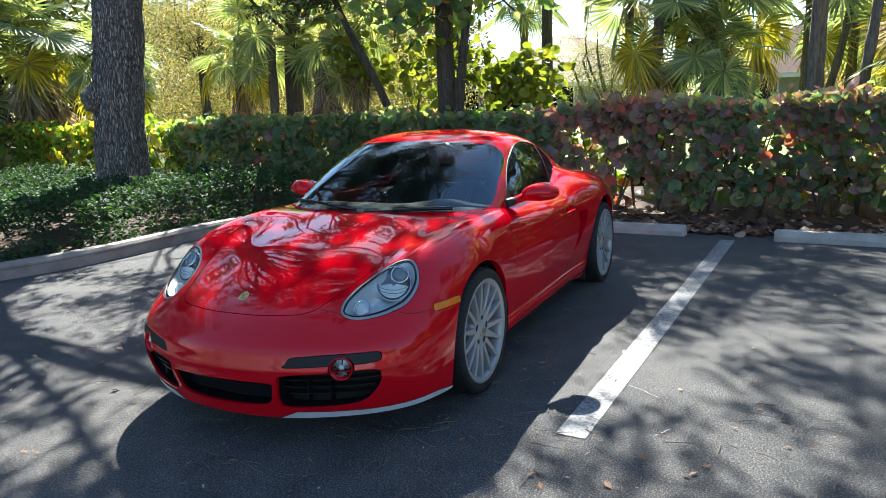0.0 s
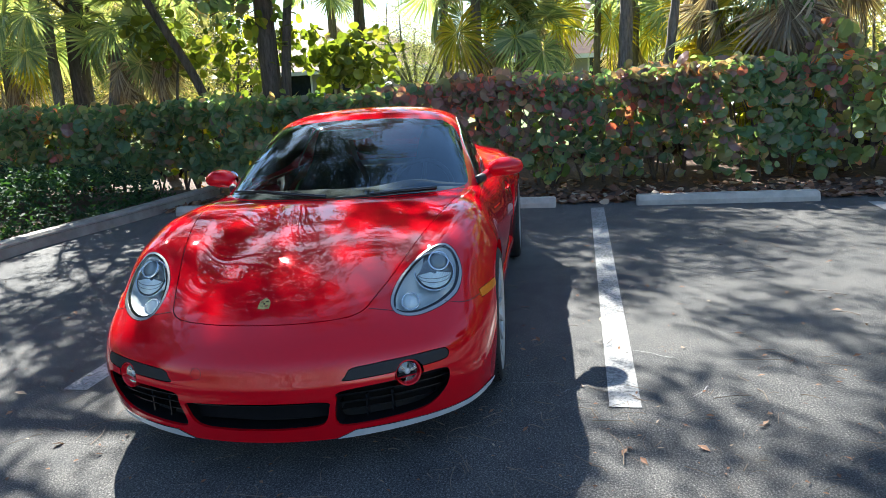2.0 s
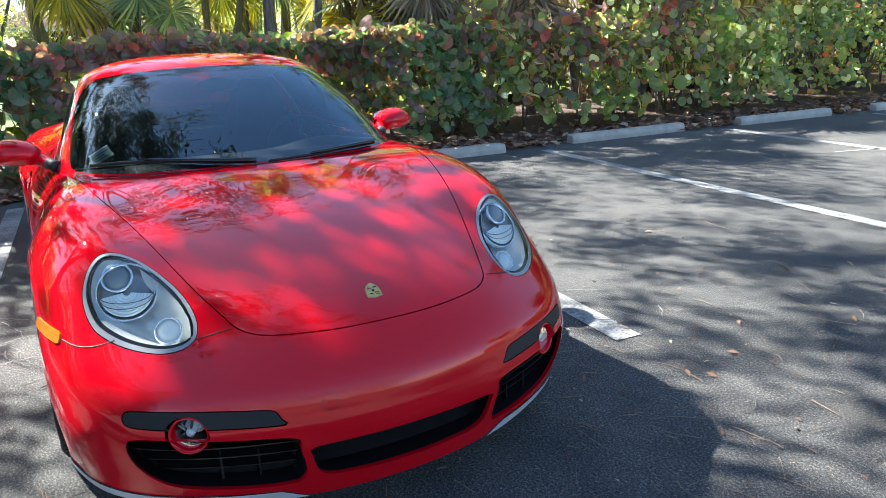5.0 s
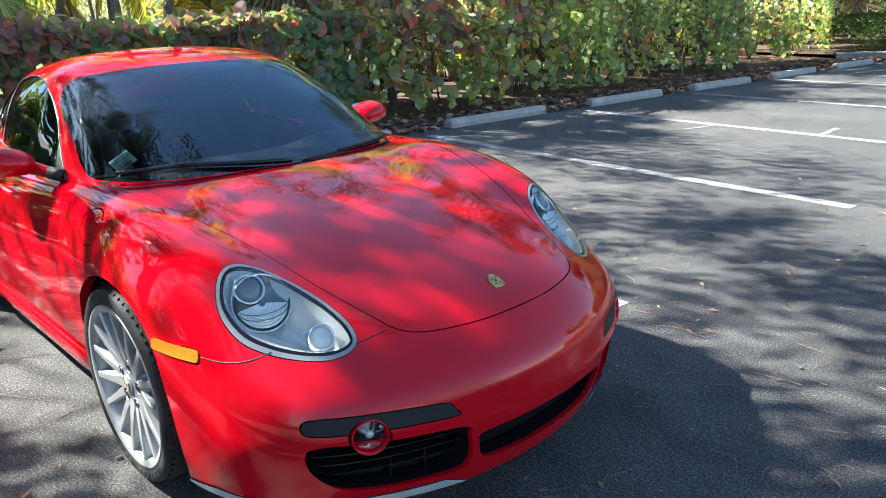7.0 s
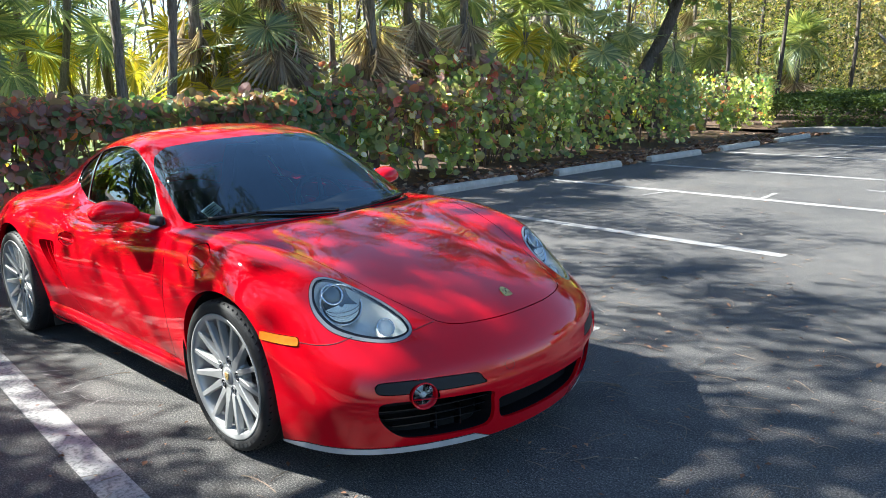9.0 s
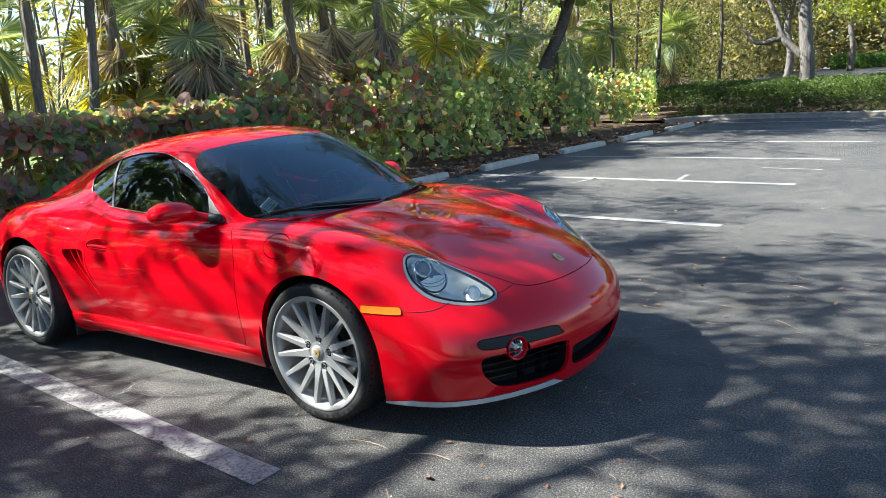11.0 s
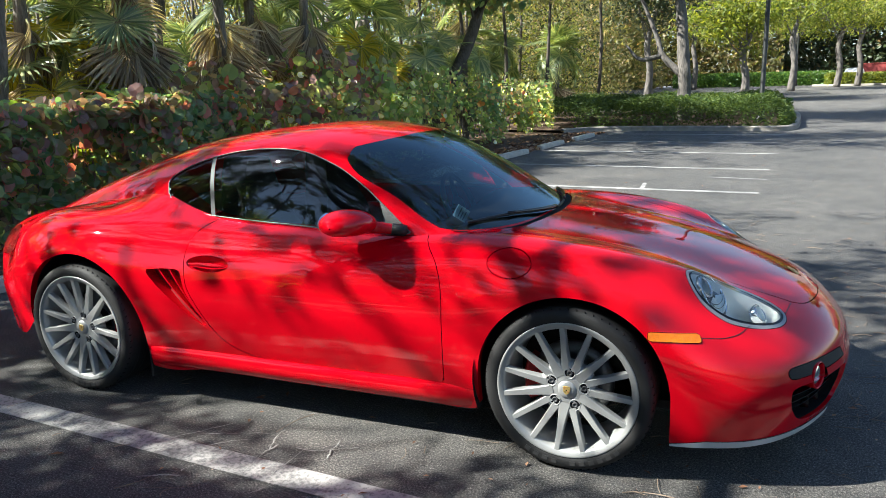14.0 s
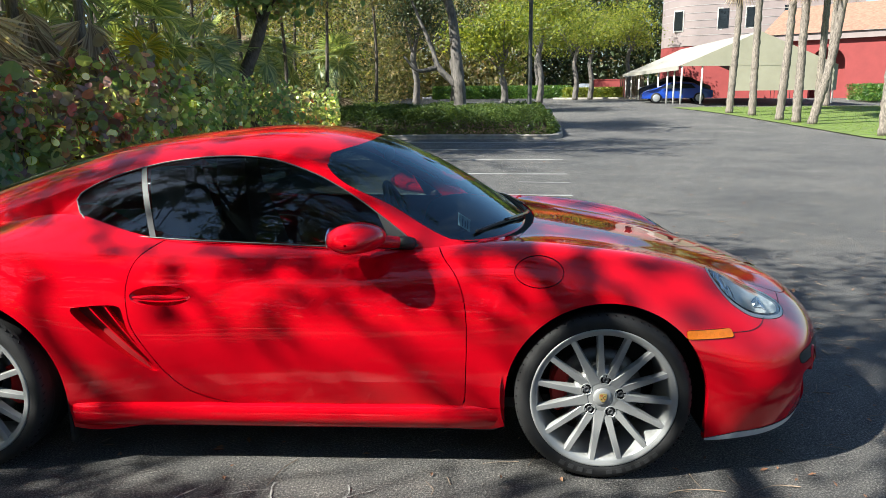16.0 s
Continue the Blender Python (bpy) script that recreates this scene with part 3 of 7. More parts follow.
def greville(n):
    k = np.r_[np.zeros(3), np.linspace(0, 1, n - 2), np.ones(3)]
    return np.array([k[i + 1 : i + 4].mean() for i in range(n)])


def skin(half, nu, nv, passes=6):
    """A surface through a half net (rows front to rear, points from the centre line outwards), mirrored; with smooth normals."""
    H = np.asarray(half, float)
    C = np.concatenate([H[:, :0:-1] * (1, -1, 1), H], 1)
    P = C.copy()
    gu, gv = bbasis(greville(C.shape[0]), C.shape[0]), bbasis(greville(C.shape[1]), C.shape[1])
    for _ in range(passes):
        P += C - np.einsum("ui,ijk,vj->uvk", gu, P, gv)
    S = np.einsum("ui,ijk,vj->uvk", bbasis(np.linspace(0, 1, nu), C.shape[0]), P, bbasis(np.linspace(0, 1, nv), C.shape[1]))
    du, dv = np.gradient(S, axis=0), np.gradient(S, axis=1)
    N = np.cross(dv, du)
    N /= np.linalg.norm(N, axis=2)[..., None] + 1e-12
    i, j = np.meshgrid(np.arange(nu - 1) * nv, np.arange(nv - 1), indexing="ij")
    k = (i + j).ravel()
    F = np.vstack([np.stack([k, k + nv + 1, k + nv], 1), np.stack([k, k + 1, k + nv + 1], 1)])
    return S.reshape(-1, 3), N.reshape(-1, 3), F


def clip(m, d):
    """Keeps the part of a skin where d >= 0; cut edges run exactly along d = 0. Returns the skin and its cut edges."""
    V, N, F = m
    s = d[F] >= 0
    c = s.sum(1)
    keep = [F[c == 3]]
    extraV, extraN, made, edges, tris = [], [], {}, [], []
    base = len(V)

    def cross(a, b):
        key = (a, b) if a < b else (b, a)
        if key not in made:
            t = d[a] / (d[a] - d[b])
            made[key] = base + len(extraV)
            extraV.append(V[a] + t * (V[b] - V[a]))
            extraN.append(N[a] + t * (N[b] - N[a]))
        return made[key]

    for f, q in zip(F[(c > 0) & (c < 3)], s[(c > 0) & (c < 3)]):
        r = int(np.argmax(q)) if q.sum() == 1 else int(np.argmin(q))
        a, b, e = f[r], f[(r + 1) % 3], f[(r + 2) % 3]
        p, w = cross(a, b), cross(a, e)
        if q.sum() == 1:
            tris.append((a, p, w))
            edges.append((p, w))
        else:
            tris += [(p, b, e), (p, e, w)]
            edges.append((w, p))
    F2 = np.vstack(keep + [np.array(tris, int).reshape(-1, 3)])
    V2, N2 = np.vstack([V, np.array(extraV).reshape(-1, 3)]), np.vstack([N, np.array(extraN).reshape(-1, 3)])
    used = np.unique(F2)
    back = np.full(len(V2), -1)
    back[used] = np.arange(len(used))
    E2 = [(back[a], back[b]) for a, b in edges if back[a] >= 0 and back[b] >= 0]
    return (V2[used], N2[used] / (np.linalg.norm(N2[used], axis=1)[:, None] + 1e-12), back[F2]), E2


def lips(m, edges, depth=0.012, way=None):
    """A folded-in edge along cut edges."""
    V, N, _ = m
    if not edges:
        return np.zeros((0, 3)), np.zeros((0, 3), int)
    E = np.array(edges)
    ids, inv = np.unique(E, return_inverse=True)
    inv = inv.reshape(E.shape)
    P = V[ids]
    Q = P - N[ids] * depth if way is None else P + np.asarray(way) * depth
    n = len(ids)
    F = np.vstack([np.stack([inv[:, 1], inv[:, 0], inv[:, 0] + n], 1), np.stack([inv[:, 1], inv[:, 0] + n, inv[:, 1] + n], 1)])
    return np.vstack([P, Q]), F


def sd_poly(p, poly):
    """Signed distance to a closed outline in a plane, negative inside."""
    poly = np.asarray(poly, float)
    a, b = poly, np.roll(poly, -1, 0)
    best = np.full(len(p), 1e9)
    inside = np.zeros(len(p), bool)
    for q, r in zip(a, b):
        e = r - q
        w = p - q
        t = np.clip((w @ e) / (e @ e + 1e-12), 0, 1)
        best = np.minimum(best, np.linalg.norm(w - t[:, None] * e, axis=1))
        cond = (q[1] > p[:, 1]) != (r[1] > p[:, 1])
        xi = (r[0] - q[0]) * (p[:, 1] - q[1]) / np.where(abs(r[1] - q[1]) < 1e-12, 1e-12, r[1] - q[1]) + q[0]
        inside ^= cond & (p[:, 0] < xi)
    return np.where(inside, -best, best)


def skin_part(name, m, mat, parent, label="", edge=None, depth=0.012):
    """A panel from a skin, with its folded-in edges joined on."""
    V, N, F = m
    if edge:
        W, G = lips(m, edge, depth)
        E = np.array(edge)
        ids = np.unique(E)
        side = np.zeros((len(W), 3))
        V2, F2 = np.vstack([V, W]), np.vstack([F, G + len(V)])
        fn = np.cross(W[G[:, 1]] - W[G[:, 0]], W[G[:, 2]] - W[G[:, 0]])
        for k in range(3):
            np.add.at(side, G[:, k], fn)
        N2 = np.vstack([N, side / (np.linalg.norm(side, axis=1)[:, None] + 1e-12)])
    else:
        V2, N2, F2 = V, N, F
    return link(name, tri_mesh(name, V2, F2, True, N2), mat, parent, label)


def tube_part(name, pts, r, mat, parent, label="", n=8):
    V, F = tube(pts, r, n)
    return link(name, tri_mesh(name, V, F, True), mat, parent, label)


def lathe_part(name, prof, mat, parent, m=None, n=48, label=""):
    V, F = lathe(prof, n)
    me = tri_mesh(name, V, F, True)
    if m is not None:
        me.transform(m)
    return link(name, me, mat, parent, label)


def blob(c, r, n=24, k=14, power=1.0):
    """A rounded form about a centre with three half-sizes."""
    u = np.linspace(-np.pi / 2, np.pi / 2, k)
    a = np.arange(n) / n * 2 * np.pi
    V = np.stack([np.cos(u)[:, None] ** power * np.cos(a), np.cos(u)[:, None] ** power * np.sin(a), np.broadcast_to(np.sin(u)[:, None], (k, n))], -1) * r + np.asarray(c)
    i = (np.arange(k - 1) * n)[:, None]
    j = np.arange(n)[None]
    q = (j + 1) % n
    return V.reshape(-1, 3), np.stack([i + j, i + q, i + n + q, i + n + j], -1).reshape(-1, 4)


def aim(c, way):
    """A pose at c whose y axis points along way."""
    y = Vector(way).normalized()
    x = y.cross(Vector((0, 0, 1))).normalized()
    z = x.cross(y)
    m = Matrix((x, y, z)).transposed().to_4x4()
    m.translation = c
    return m


def headlight(lens, s):
    """One lamp unit: bezel, bowl, projector, indicator bowl and clear cover."""
    lampob = empty("headlight", (0, 0, 0))
    lampob.parent = car
    V, N, F = lens
    d = sd_poly((V * (1, s, 1))[:, XY], lamp_line)
    bez, be = clip(lens, d + .011)
    skin_part("bezel", bez, BEZEL, lampob, "grey lamp bezel", be, .02)
    gasket, ge = clip(lens, np.minimum(d + .019, -.0105 - d))
    skin_part("gasket", (gasket[0] - gasket[1] * .002, gasket[1], gasket[2]), GLOSSBLACK, lampob)
    cover, _ = clip(lens, -d - .0175)
    skin_part("cover", (cover[0] + cover[1] * .002, cover[1], cover[2]), LENS, lampob, "clear lamp cover").visible_shadow = False
    dd = np.clip(-sd_poly((cover[0] * (1, s, 1))[:, XY], lamp_line) - .0175, 0, .06) / .06
    depth = .010 + .085 * (1 - (1 - dd) ** 2)
    bowlV = cover[0] - cover[1] * depth[:, None]
    link("bowl", tri_mesh("bowl", bowlV, cover[2], True), SATIN, lampob, "silvery lamp bowl")
    def seat(x, y, deep, mixn=.55):
        """A place under the cover and the way a lamp there looks."""
        p, n, _, _ = SKIN.ray_cast(Vector((x, s * y, 3)), Vector((0, 0, -1)))
        n = n if n.z > 0 else -n
        way = (n * mixn + Vector((.95, s * .08, .15)) * (1 - mixn)).normalized()
        return p - n * deep, way

    c2, ax = seat(1.715, .626, .046)
    lathe_part("lamp_chamber", [(.080, .012), (.077, .010), (.074, .002), (.05, -.006), (.001, -.008)], DARKCHROME, lampob, aim(c2, ax), 48, "smoked chrome lamp chamber")
    lathe_part("chamber_ring", [(.0775, .011), (.080, .0145), (.0825, .0125), (.083, .0)], CHROME, lampob, aim(c2, ax), 48)
    q3 = aim((0, 0, 0), ax).to_3x3()
    # A ribbed silver half bowl under a dark edge in the lower part of the chamber.
    rr, aa = np.linspace(.010, .071, 15), np.linspace(math.pi * 1.06, math.pi * 1.94, 25)
    V = [tuple(c2 + q3 @ Vector((r * math.cos(a), .010 + (.002 if k % 2 else 0) + .06 * r, r * math.sin(a)))) for k, r in enumerate(rr) for a in aa]
    i, j = np.meshgrid(np.arange(14) * 25, np.arange(24), indexing="ij")
    k = (i + j).ravel()
    link("half_bowl", tri_mesh("half_bowl", V, np.stack([k, k + 1, k + 26, k + 25], 1), False), SATIN, lampob, "ribbed silver half bowl")
    for drop, wide in ((.004, .072), (.020, .066)):
        edge = [c2 + q3 @ Vector((wide * math.cos(a), .017, .030 * math.sin(a) - drop)) for a in np.linspace(math.pi * 1.02, math.pi * 1.98, 18)]
        tube_part("shelf_edge", [tuple(p) for p in edge], .0012, DARKCHROME, lampob)
    c, ax = seat(1.676, .638, .024)
    lathe_part("projector_ring", [(.043, -.03), (.045, .0), (.043, .007), (.037, .008), (.035, .002), (.034, -.03)], CHROME, lampob, aim(c, ax), 36)
    lathe_part("projector_lens", [(.0345, -.002), (.031, .005), (.023, .009), (.012, .011), (.001, .012)], LENSDARK, lampob, aim(c, ax), 32, "dark projector lens")
    c3, ax = seat(1.868, .545, .028)
    lathe_part("indicator_ring", [(.037, -.02), (.038, .005), (.036, .009), (.032, .010), (.030, .004), (.029, -.02)], CHROME, lampob, aim(c3, ax), 32)
    lathe_part("indicator_bowl", [(.030, .004), (.028, .009), (.018, .012), (.001, .014)], SATIN, lampob, aim(c3, ax), 28)


def side_vent(inner, s):
    """The air inlet ahead of the rear wheel: a sloping floor and two fins."""
    V, N, F = inner
    deep = .048 * np.clip((V[:, 2] - .40) / .16, 0, 1)
    W = V.copy()
    W[:, 1] -= s * (deep + .006)
    link("vent_floor", tri_mesh("vent_floor", W, F, True), VENTSHADE, car)
    for a, b in (((-.695, .657), (-.452, .408)), ((-.635, .658), (-.445, .411))):
        P = np.linspace(a, b, 14)
        top, low = [], []
        for x, z in P:
            k = np.argsort((V[:, 0] - x) ** 2 + (V[:, 2] - z) ** 2)[:3]
            y = abs(V[k, 1]).mean()
            f = np.clip((z - .40) / .16, 0, 1)
            top.append((x, s * (y - .006), z))
            low.append((x - .012, s * (y - .006 - .042 * f), z - .004))
        top, low = np.array(top), np.array(low)
        V2 = np.vstack([top, low, top + (.005, 0, .002), low + (.005, 0, .002)])
        n = len(P)
        i = np.arange(n - 1)
        F2 = np.vstack([np.stack([i, i + 1, i + n + 1, i + n], 1), np.stack([i + 2 * n, i + 3 * n, i + 3 * n + 1, i + 2 * n + 1], 1), np.stack([i, i + 2 * n, i + 2 * n + 1, i + 1], 1)])
        link("vent_fin", tri_mesh("vent_fin", V2, F2, False), RED, car)


def door_handle(dish, s, door):
    V, N, F = dish
    r = np.hypot((V[:, 0] + .425) / .115, (V[:, 2] - .692) / .036)
    W = V - N * (.034 * np.clip(1.15 - r**2, 0, 1))[:, None]
    link("handle_recess", tri_mesh("handle_recess", W, F, True), RED, door)
    y = abs(V[:, 1]).max()
    hv, hf = blob((-.425, s * (y - .006), .688), (.104, .013, .0105), 28, 12)
    link("door_handle", tri_mesh("door_handle", hv, hf, True), RED, door, "red door handle")


def wing_mirror(s, door):
    """A rounded red housing on a short arm, its glass facing back."""
    mir = empty("wing_mirror", (0, 0, 0))
    mir.parent = door
    ys = np.array([.762, .775, .80, .835, .87, .90, .93, .95, .962, .968])
    rx = np.array([.030, .056, .078, .090, .0925, .088, .074, .056, .034, .005])
    rz = np.array([.020, .036, .047, .053, .055, .052, .044, .034, .021, .003])
    cx = np.interp(ys, [.76, .97], [.352, .300])
    cz = np.interp(ys, [.76, .83, .90, .97], [.905, .918, .921, .912])
    a = np.arange(28) / 28 * 2 * np.pi
    rear = np.where(np.cos(a) < 0, 1.1, 1.0)
    V = np.stack([cx[:, None] + rx[:, None] * np.cos(a) * rear, np.broadcast_to(s * ys[:, None], (len(ys), 28)), cz[:, None] + rz[:, None] * np.sin(a)], -1)
    fine = np.stack([spline(V[:, k], 26) for k in range(28)], 1)
    n = 28
    i = (np.arange(25) * n)[:, None]
    j = np.arange(n)[None]
    q = (j + 1) % n
    F = np.stack([i + j, i + n + j, i + n + q, i + q], -1).reshape(-1, 4)
    if s < 0:
        F = F[:, ::-1]
    link("housing", tri_mesh("housing", fine.reshape(-1, 3), F, True), RED, mir, "red mirror housing")
    P = spline([(.32, s * .80, .900), (.39, s * .765, .888), (.452, s * .742, .880), (.49, s * .722, .874)], 12)
    tube_part("arm", P, np.linspace(.030, .017, 12), RED, mir, "", 14)
    tube_part("arm_seat", [(.455, s * .741, .879), (.49, s * .722, .873), (.505, s * .71, .868)], [.024, .025, .023], BLACK, mir, "", 14)
    gv, gf = blob((.227, s * .865, .917), (.010, .070, .040), 20, 10)
    link("mirror_glass", tri_mesh("mirror_glass", gv, gf, True), CHROME, mir, "mirror glass")


def wheel(x, y, s, half, rear):
    """Tyre, fifteen-spoke alloy rim, cap, bolts, disc and caliper; built about the y axis, outside at +y."""
    w = empty("wheel", (x, s * y, .322))
    w.parent = car
    if s < 0:
        w.rotation_euler = (0, 0, math.pi)
    R, h = .322, half
    ty = lathe_part("tyre", [(.258, -h * .9), (.272, -h * .98), (.295, -h), (.312, -h * .93), (R, -h * .72), (R, h * .74), (.3205, h * .80), (.312, h * .93), (.300, h * .99), (.285, h * 1.0), (.270, h * .97), (.262, h * .92), (.256, h * .86)], RUBBER, w, None, 96, "black low-profile tyre")
    for k in range(3):
        yy = (-.35, .05, .42)[k] * h
        lathe_part("tread_groove", [(R + .0006, yy - .004), (R + .0008, yy + .004)], BLACK, ty, None, 72)
    bm = bmesh.new()
    for k in range(64):
        m = Matrix.Rotation(k / 64 * 2 * math.pi, 4, "Y") @ Matrix.Translation((R - .0035, h * .82, 0)) @ Matrix.Rotation(.5, 4, "X")
        box(bm, -.006, .0008, -.010, .010, -.0016, .0016, 0, m)
    part("shoulder_tread", bm, DEEPBLACK, ty)
    for k in range(11):
        if k == 4:
            continue
        bm = bmesh.new()
        m = Matrix.Rotation(radians((35 if rear else 60) + k * 7.2), 4, "Y") @ Matrix.Translation((.288, h * 1.0, 0))
        box(bm, -.0085, .0085, -.001, .0012, -.0105, .0105, 0, m)
        part("sidewall_mark", bm, MOULDED, ty)
    rim = lathe_part("rim", [(.225, -h * .8), (.232, -h * .5), (.229, -h * .2), (.232, h * .3), (.235, h * .66), (.238, h * .80), (.242, h * .90), (.247, h * .935), (.259, h * .965), (.2645, h * .985), (.2675, h * .95), (.263, h * .86)], ALLOY, w, None, 96, "bright silver alloy rim")
    hubz = h * .77

    def spoke(ang, r0, w0, w1):
        r = np.linspace(r0, .255, 10)
        f = (r - r0) / (.255 - r0)
        top = hubz + (h * .93 - hubz) * f**1.3 + .004 * np.sin(f * np.pi)
        wd = w1 + (w0 - w1) * (1 - f) ** 2.5
        dp = .032 - .010 * f
        prof = np.stack([np.stack([r, top - dp, -wd * .56], 1), np.stack([r, top - .0035, -wd * .48], 1), np.stack([r, top, -wd * .40], 1), np.stack([r, top, wd * .40], 1), np.stack([r, top - .0035, wd * .48], 1), np.stack([r, top - dp, wd * .56], 1)], 1)
        V = prof.reshape(-1, 3)
        i = (np.arange(9) * 6)[:, None]
        j = np.arange(6)[None]
        q = (j + 1) % 6
        F = np.stack([i + j, i + q, i + 6 + q, i + 6 + j], -1).reshape(-1, 4)
        ca, sa = math.cos(ang), math.sin(ang)
        V = np.stack([V[:, 0] * ca - V[:, 2] * sa, V[:, 1], V[:, 0] * sa + V[:, 2] * ca], 1)
        link("spoke", tri_mesh("spoke", V, F, False), ALLOY, rim)

    a0 = radians(100 if rear else 98)
    for k in range(5):
        b = a0 + k * 2 * math.pi / 5
        spoke(b + math.pi / 5, .055, .050, .0215)
        spoke(b + .215, .076, .033, .0215)
        spoke(b - .215, .076, .033, .0215)
        m = Matrix.Translation((.066 * math.cos(b), hubz - .002, .066 * math.sin(b)))
        lathe_part("bolt_seat", [(.0225, -.016), (.0225, .003), (.021, .004), (.0195, .003), (.0185, -.010)], ALLOY, rim, m, 20)
        # A black disc stands for the shade in the bolt recess.
        lathe_part("bolt_well_shade", [(.0190, .0005), (.012, .0), (.001, .0)], DEEPBLACK, rim, m, 16)
        lathe_part("wheel_bolt", [(.0110, -.008), (.0110, .003), (.008, .005), (.0065, .002), (.001, .001)], GREYPL, rim, m, 12, "dark wheel bolt")
    lathe_part("hub_face", [(.110, hubz - .040), (.107, hubz - .014), (.100, hubz - .006), (.084, hubz - .003), (.056, hubz - .0025), (.038, hubz + .003), (.033, hubz + .002)], ALLOY, rim, None, 40)
    lathe_part("hub_cap", [(.036, hubz + .001), (.034, hubz + .005), (.02, hubz + .008), (.001, hubz + .009)], ALLOY, w, None, 32)
    crest(w, Matrix.Translation((0, hubz + .0095, 0)) @ Matrix.Rotation(math.pi / 2, 4, "X") @ Matrix.Rotation(math.pi, 4, "Y"), .034)
    lathe_part("brake_disc", [(.060, -.03), (.075, -.015), (.078, -.004), (.158, -.004), (.159, -.028), (.080, -.028)], STEEL, w, None, 56, "grey steel brake disc")
    back = (1 if rear else -1) * s
    th = np.linspace(-.5, .5, 11) + (math.pi if back < 0 else 0)
    ring = [(.124, -.055), (.186, -.055), (.188, .010), (.178, .026), (.134, .028), (.124, .016)]
    bm = bmesh.new()
    rings = [[bm.verts.new((r_ * math.cos(t), y_, r_ * math.sin(t))) for r_, y_ in ring] for t in th]
    for r0, r1 in zip(rings, rings[1:]):
        for i in range(6):
            bm.faces.new((r0[i], r0[(i + 1) % 6], r1[(i + 1) % 6], r1[i]))
    bm.faces.new(rings[0])
    bm.faces.new(rings[-1][::-1])
    bmesh.ops.recalc_face_normals(bm, faces=bm.faces)
    part("caliper", bm, CALIPER, w, "red brake caliper")
    return w


def crest(parent, m, size):
    """A small gilt shield of plain shapes."""
    bm = bmesh.new()
    out = [(-.40, .46), (0, .52), (.40, .46), (.42, .1), (.36, -.2), (.2, -.42), (0, -.52), (-.2, -.42), (-.36, -.2), (-.42, .1)]
    lo = [bm.verts.new((p[0] * size, p[1] * size, 0)) for p in out]
    hi = [bm.verts.new((p[0] * size * .94, p[1] * size * .94, size * .06)) for p in out]
    n = len(out)
    for i in range(n):
        bm.faces.new((lo[i], lo[(i + 1) % n], hi[(i + 1) % n], hi[i]))
    bm.faces.new(hi)
    bmesh.ops.transform(bm, matrix=m, verts=bm.verts)
    sh = part("crest", bm, GOLD, parent, "small gilt shield badge")
    for nm, mat, boxes in (("dark_quarter", GLOSSBLACK, ((.06, .26, .20, .25), (-.26, -.06, -.20, -.15), (-.06, .06, -.03, .10))), ("red_quarter", CALIPER, ((-.28, -.06, .16, .20), (.06, .26, -.16, -.11), (-.28, -.06, .28, .32)))):
        for x0, x1, y0, y1 in boxes:
            bm = bmesh.new()
            box(bm, x0 * size, x1 * size, y0 * size, y1 * size, size * .055, size * .075, 0, None)
            bmesh.ops.transform(bm, matrix=m, verts=bm.verts)
            part(nm, bm, mat, sh)
    return sh


LENSDARK = plain("lamp_lens_glass", (.20, .22, .22), .06, 0, .1, 20, 0, 0, 1.0)
TRIMGREY = plain("dark_satin_trim", (.10, .10, .10), .35, .3, .1)
STRIPGREY = plain("charcoal_strip", (.009, .009, .010), .6, 0, .15, 30, .1, 200)
DARKCHROME = plain("smoked_chrome", (.20, .205, .205), .25, .7, .15, 30)
# VENTSHADE: body red darkened for the shade inside the side inlet.
VENTSHADE = plain("vent_shaded_red", (.20, .003, .006), .4, 0, .1)

# ---- the red coupe ----
car = empty("sports_car", (0, 0, 0), "glossy red two-seat sports coupe parked nose out on the asphalt", "car")
NET = []


def row(*p):
    NET.append(p)


# Lower body, front to rear: each row runs from the centre line out and down to the sill.
row((2.165, 0, .150), (2.150, .20, .152), (2.100, .38, .155), (2.020, .545, .158), (1.930, .67, .160), (1.830, .752, .160), (1.720, .800, .160), (1.610, .828, .160), (1.53, .835, .160))
row((2.212, 0, .290), (2.196, .20, .290), (2.148, .38, .290), (2.070, .55, .288), (1.980, .675, .285), (1.870, .765, .280), (1.745, .818, .275), (1.620, .840, .265), (1.53, .848, .25))
row((2.215, 0, .400), (2.198, .20, .400), (2.150, .38, .400), (2.072, .55, .400), (1.980, .680, .395), (1.865, .772, .390), (1.735, .826, .380), (1.610, .850, .360), (1.52, .858, .34))
row((2.190, 0, .480), (2.174, .20, .480), (2.124, .38, .480), (2.040, .55, .480), (1.945, .675, .480), (1.830, .768, .475), (1.710, .824, .465), (1.590, .853, .440), (1.50, .862, .41))
row((2.115, 0, .562), (2.098, .20, .562), (2.045, .38, .560), (1.955, .54, .556), (1.865, .66, .558), (1.770, .750, .552), (1.660, .815, .535), (1.550, .853, .500), (1.47, .864, .45))
row((2.000, 0, .633), (1.985, .20, .632), (1.935, .37, .626), (1.850, .52, .632), (1.770, .63, .652), (1.690, .730, .640), (1.600, .803, .600), (1.500, .852, .545), (1.42, .866, .48))
row((1.780, 0, .709), (1.770, .20, .707), (1.735, .38, .698), (1.690, .515, .712), (1.635, .63, .752), (1.570, .730, .732), (1.510, .805, .670), (1.430, .856, .585), (1.37, .868, .50))
row((1.500, 0, .782), (1.500, .21, .780), (1.490, .40, .770), (1.470, .545, .786), (1.445, .665, .808), (1.415, .755, .778), (1.385, .825, .700), (1.350, .864, .600), (1.31, .872, .50))
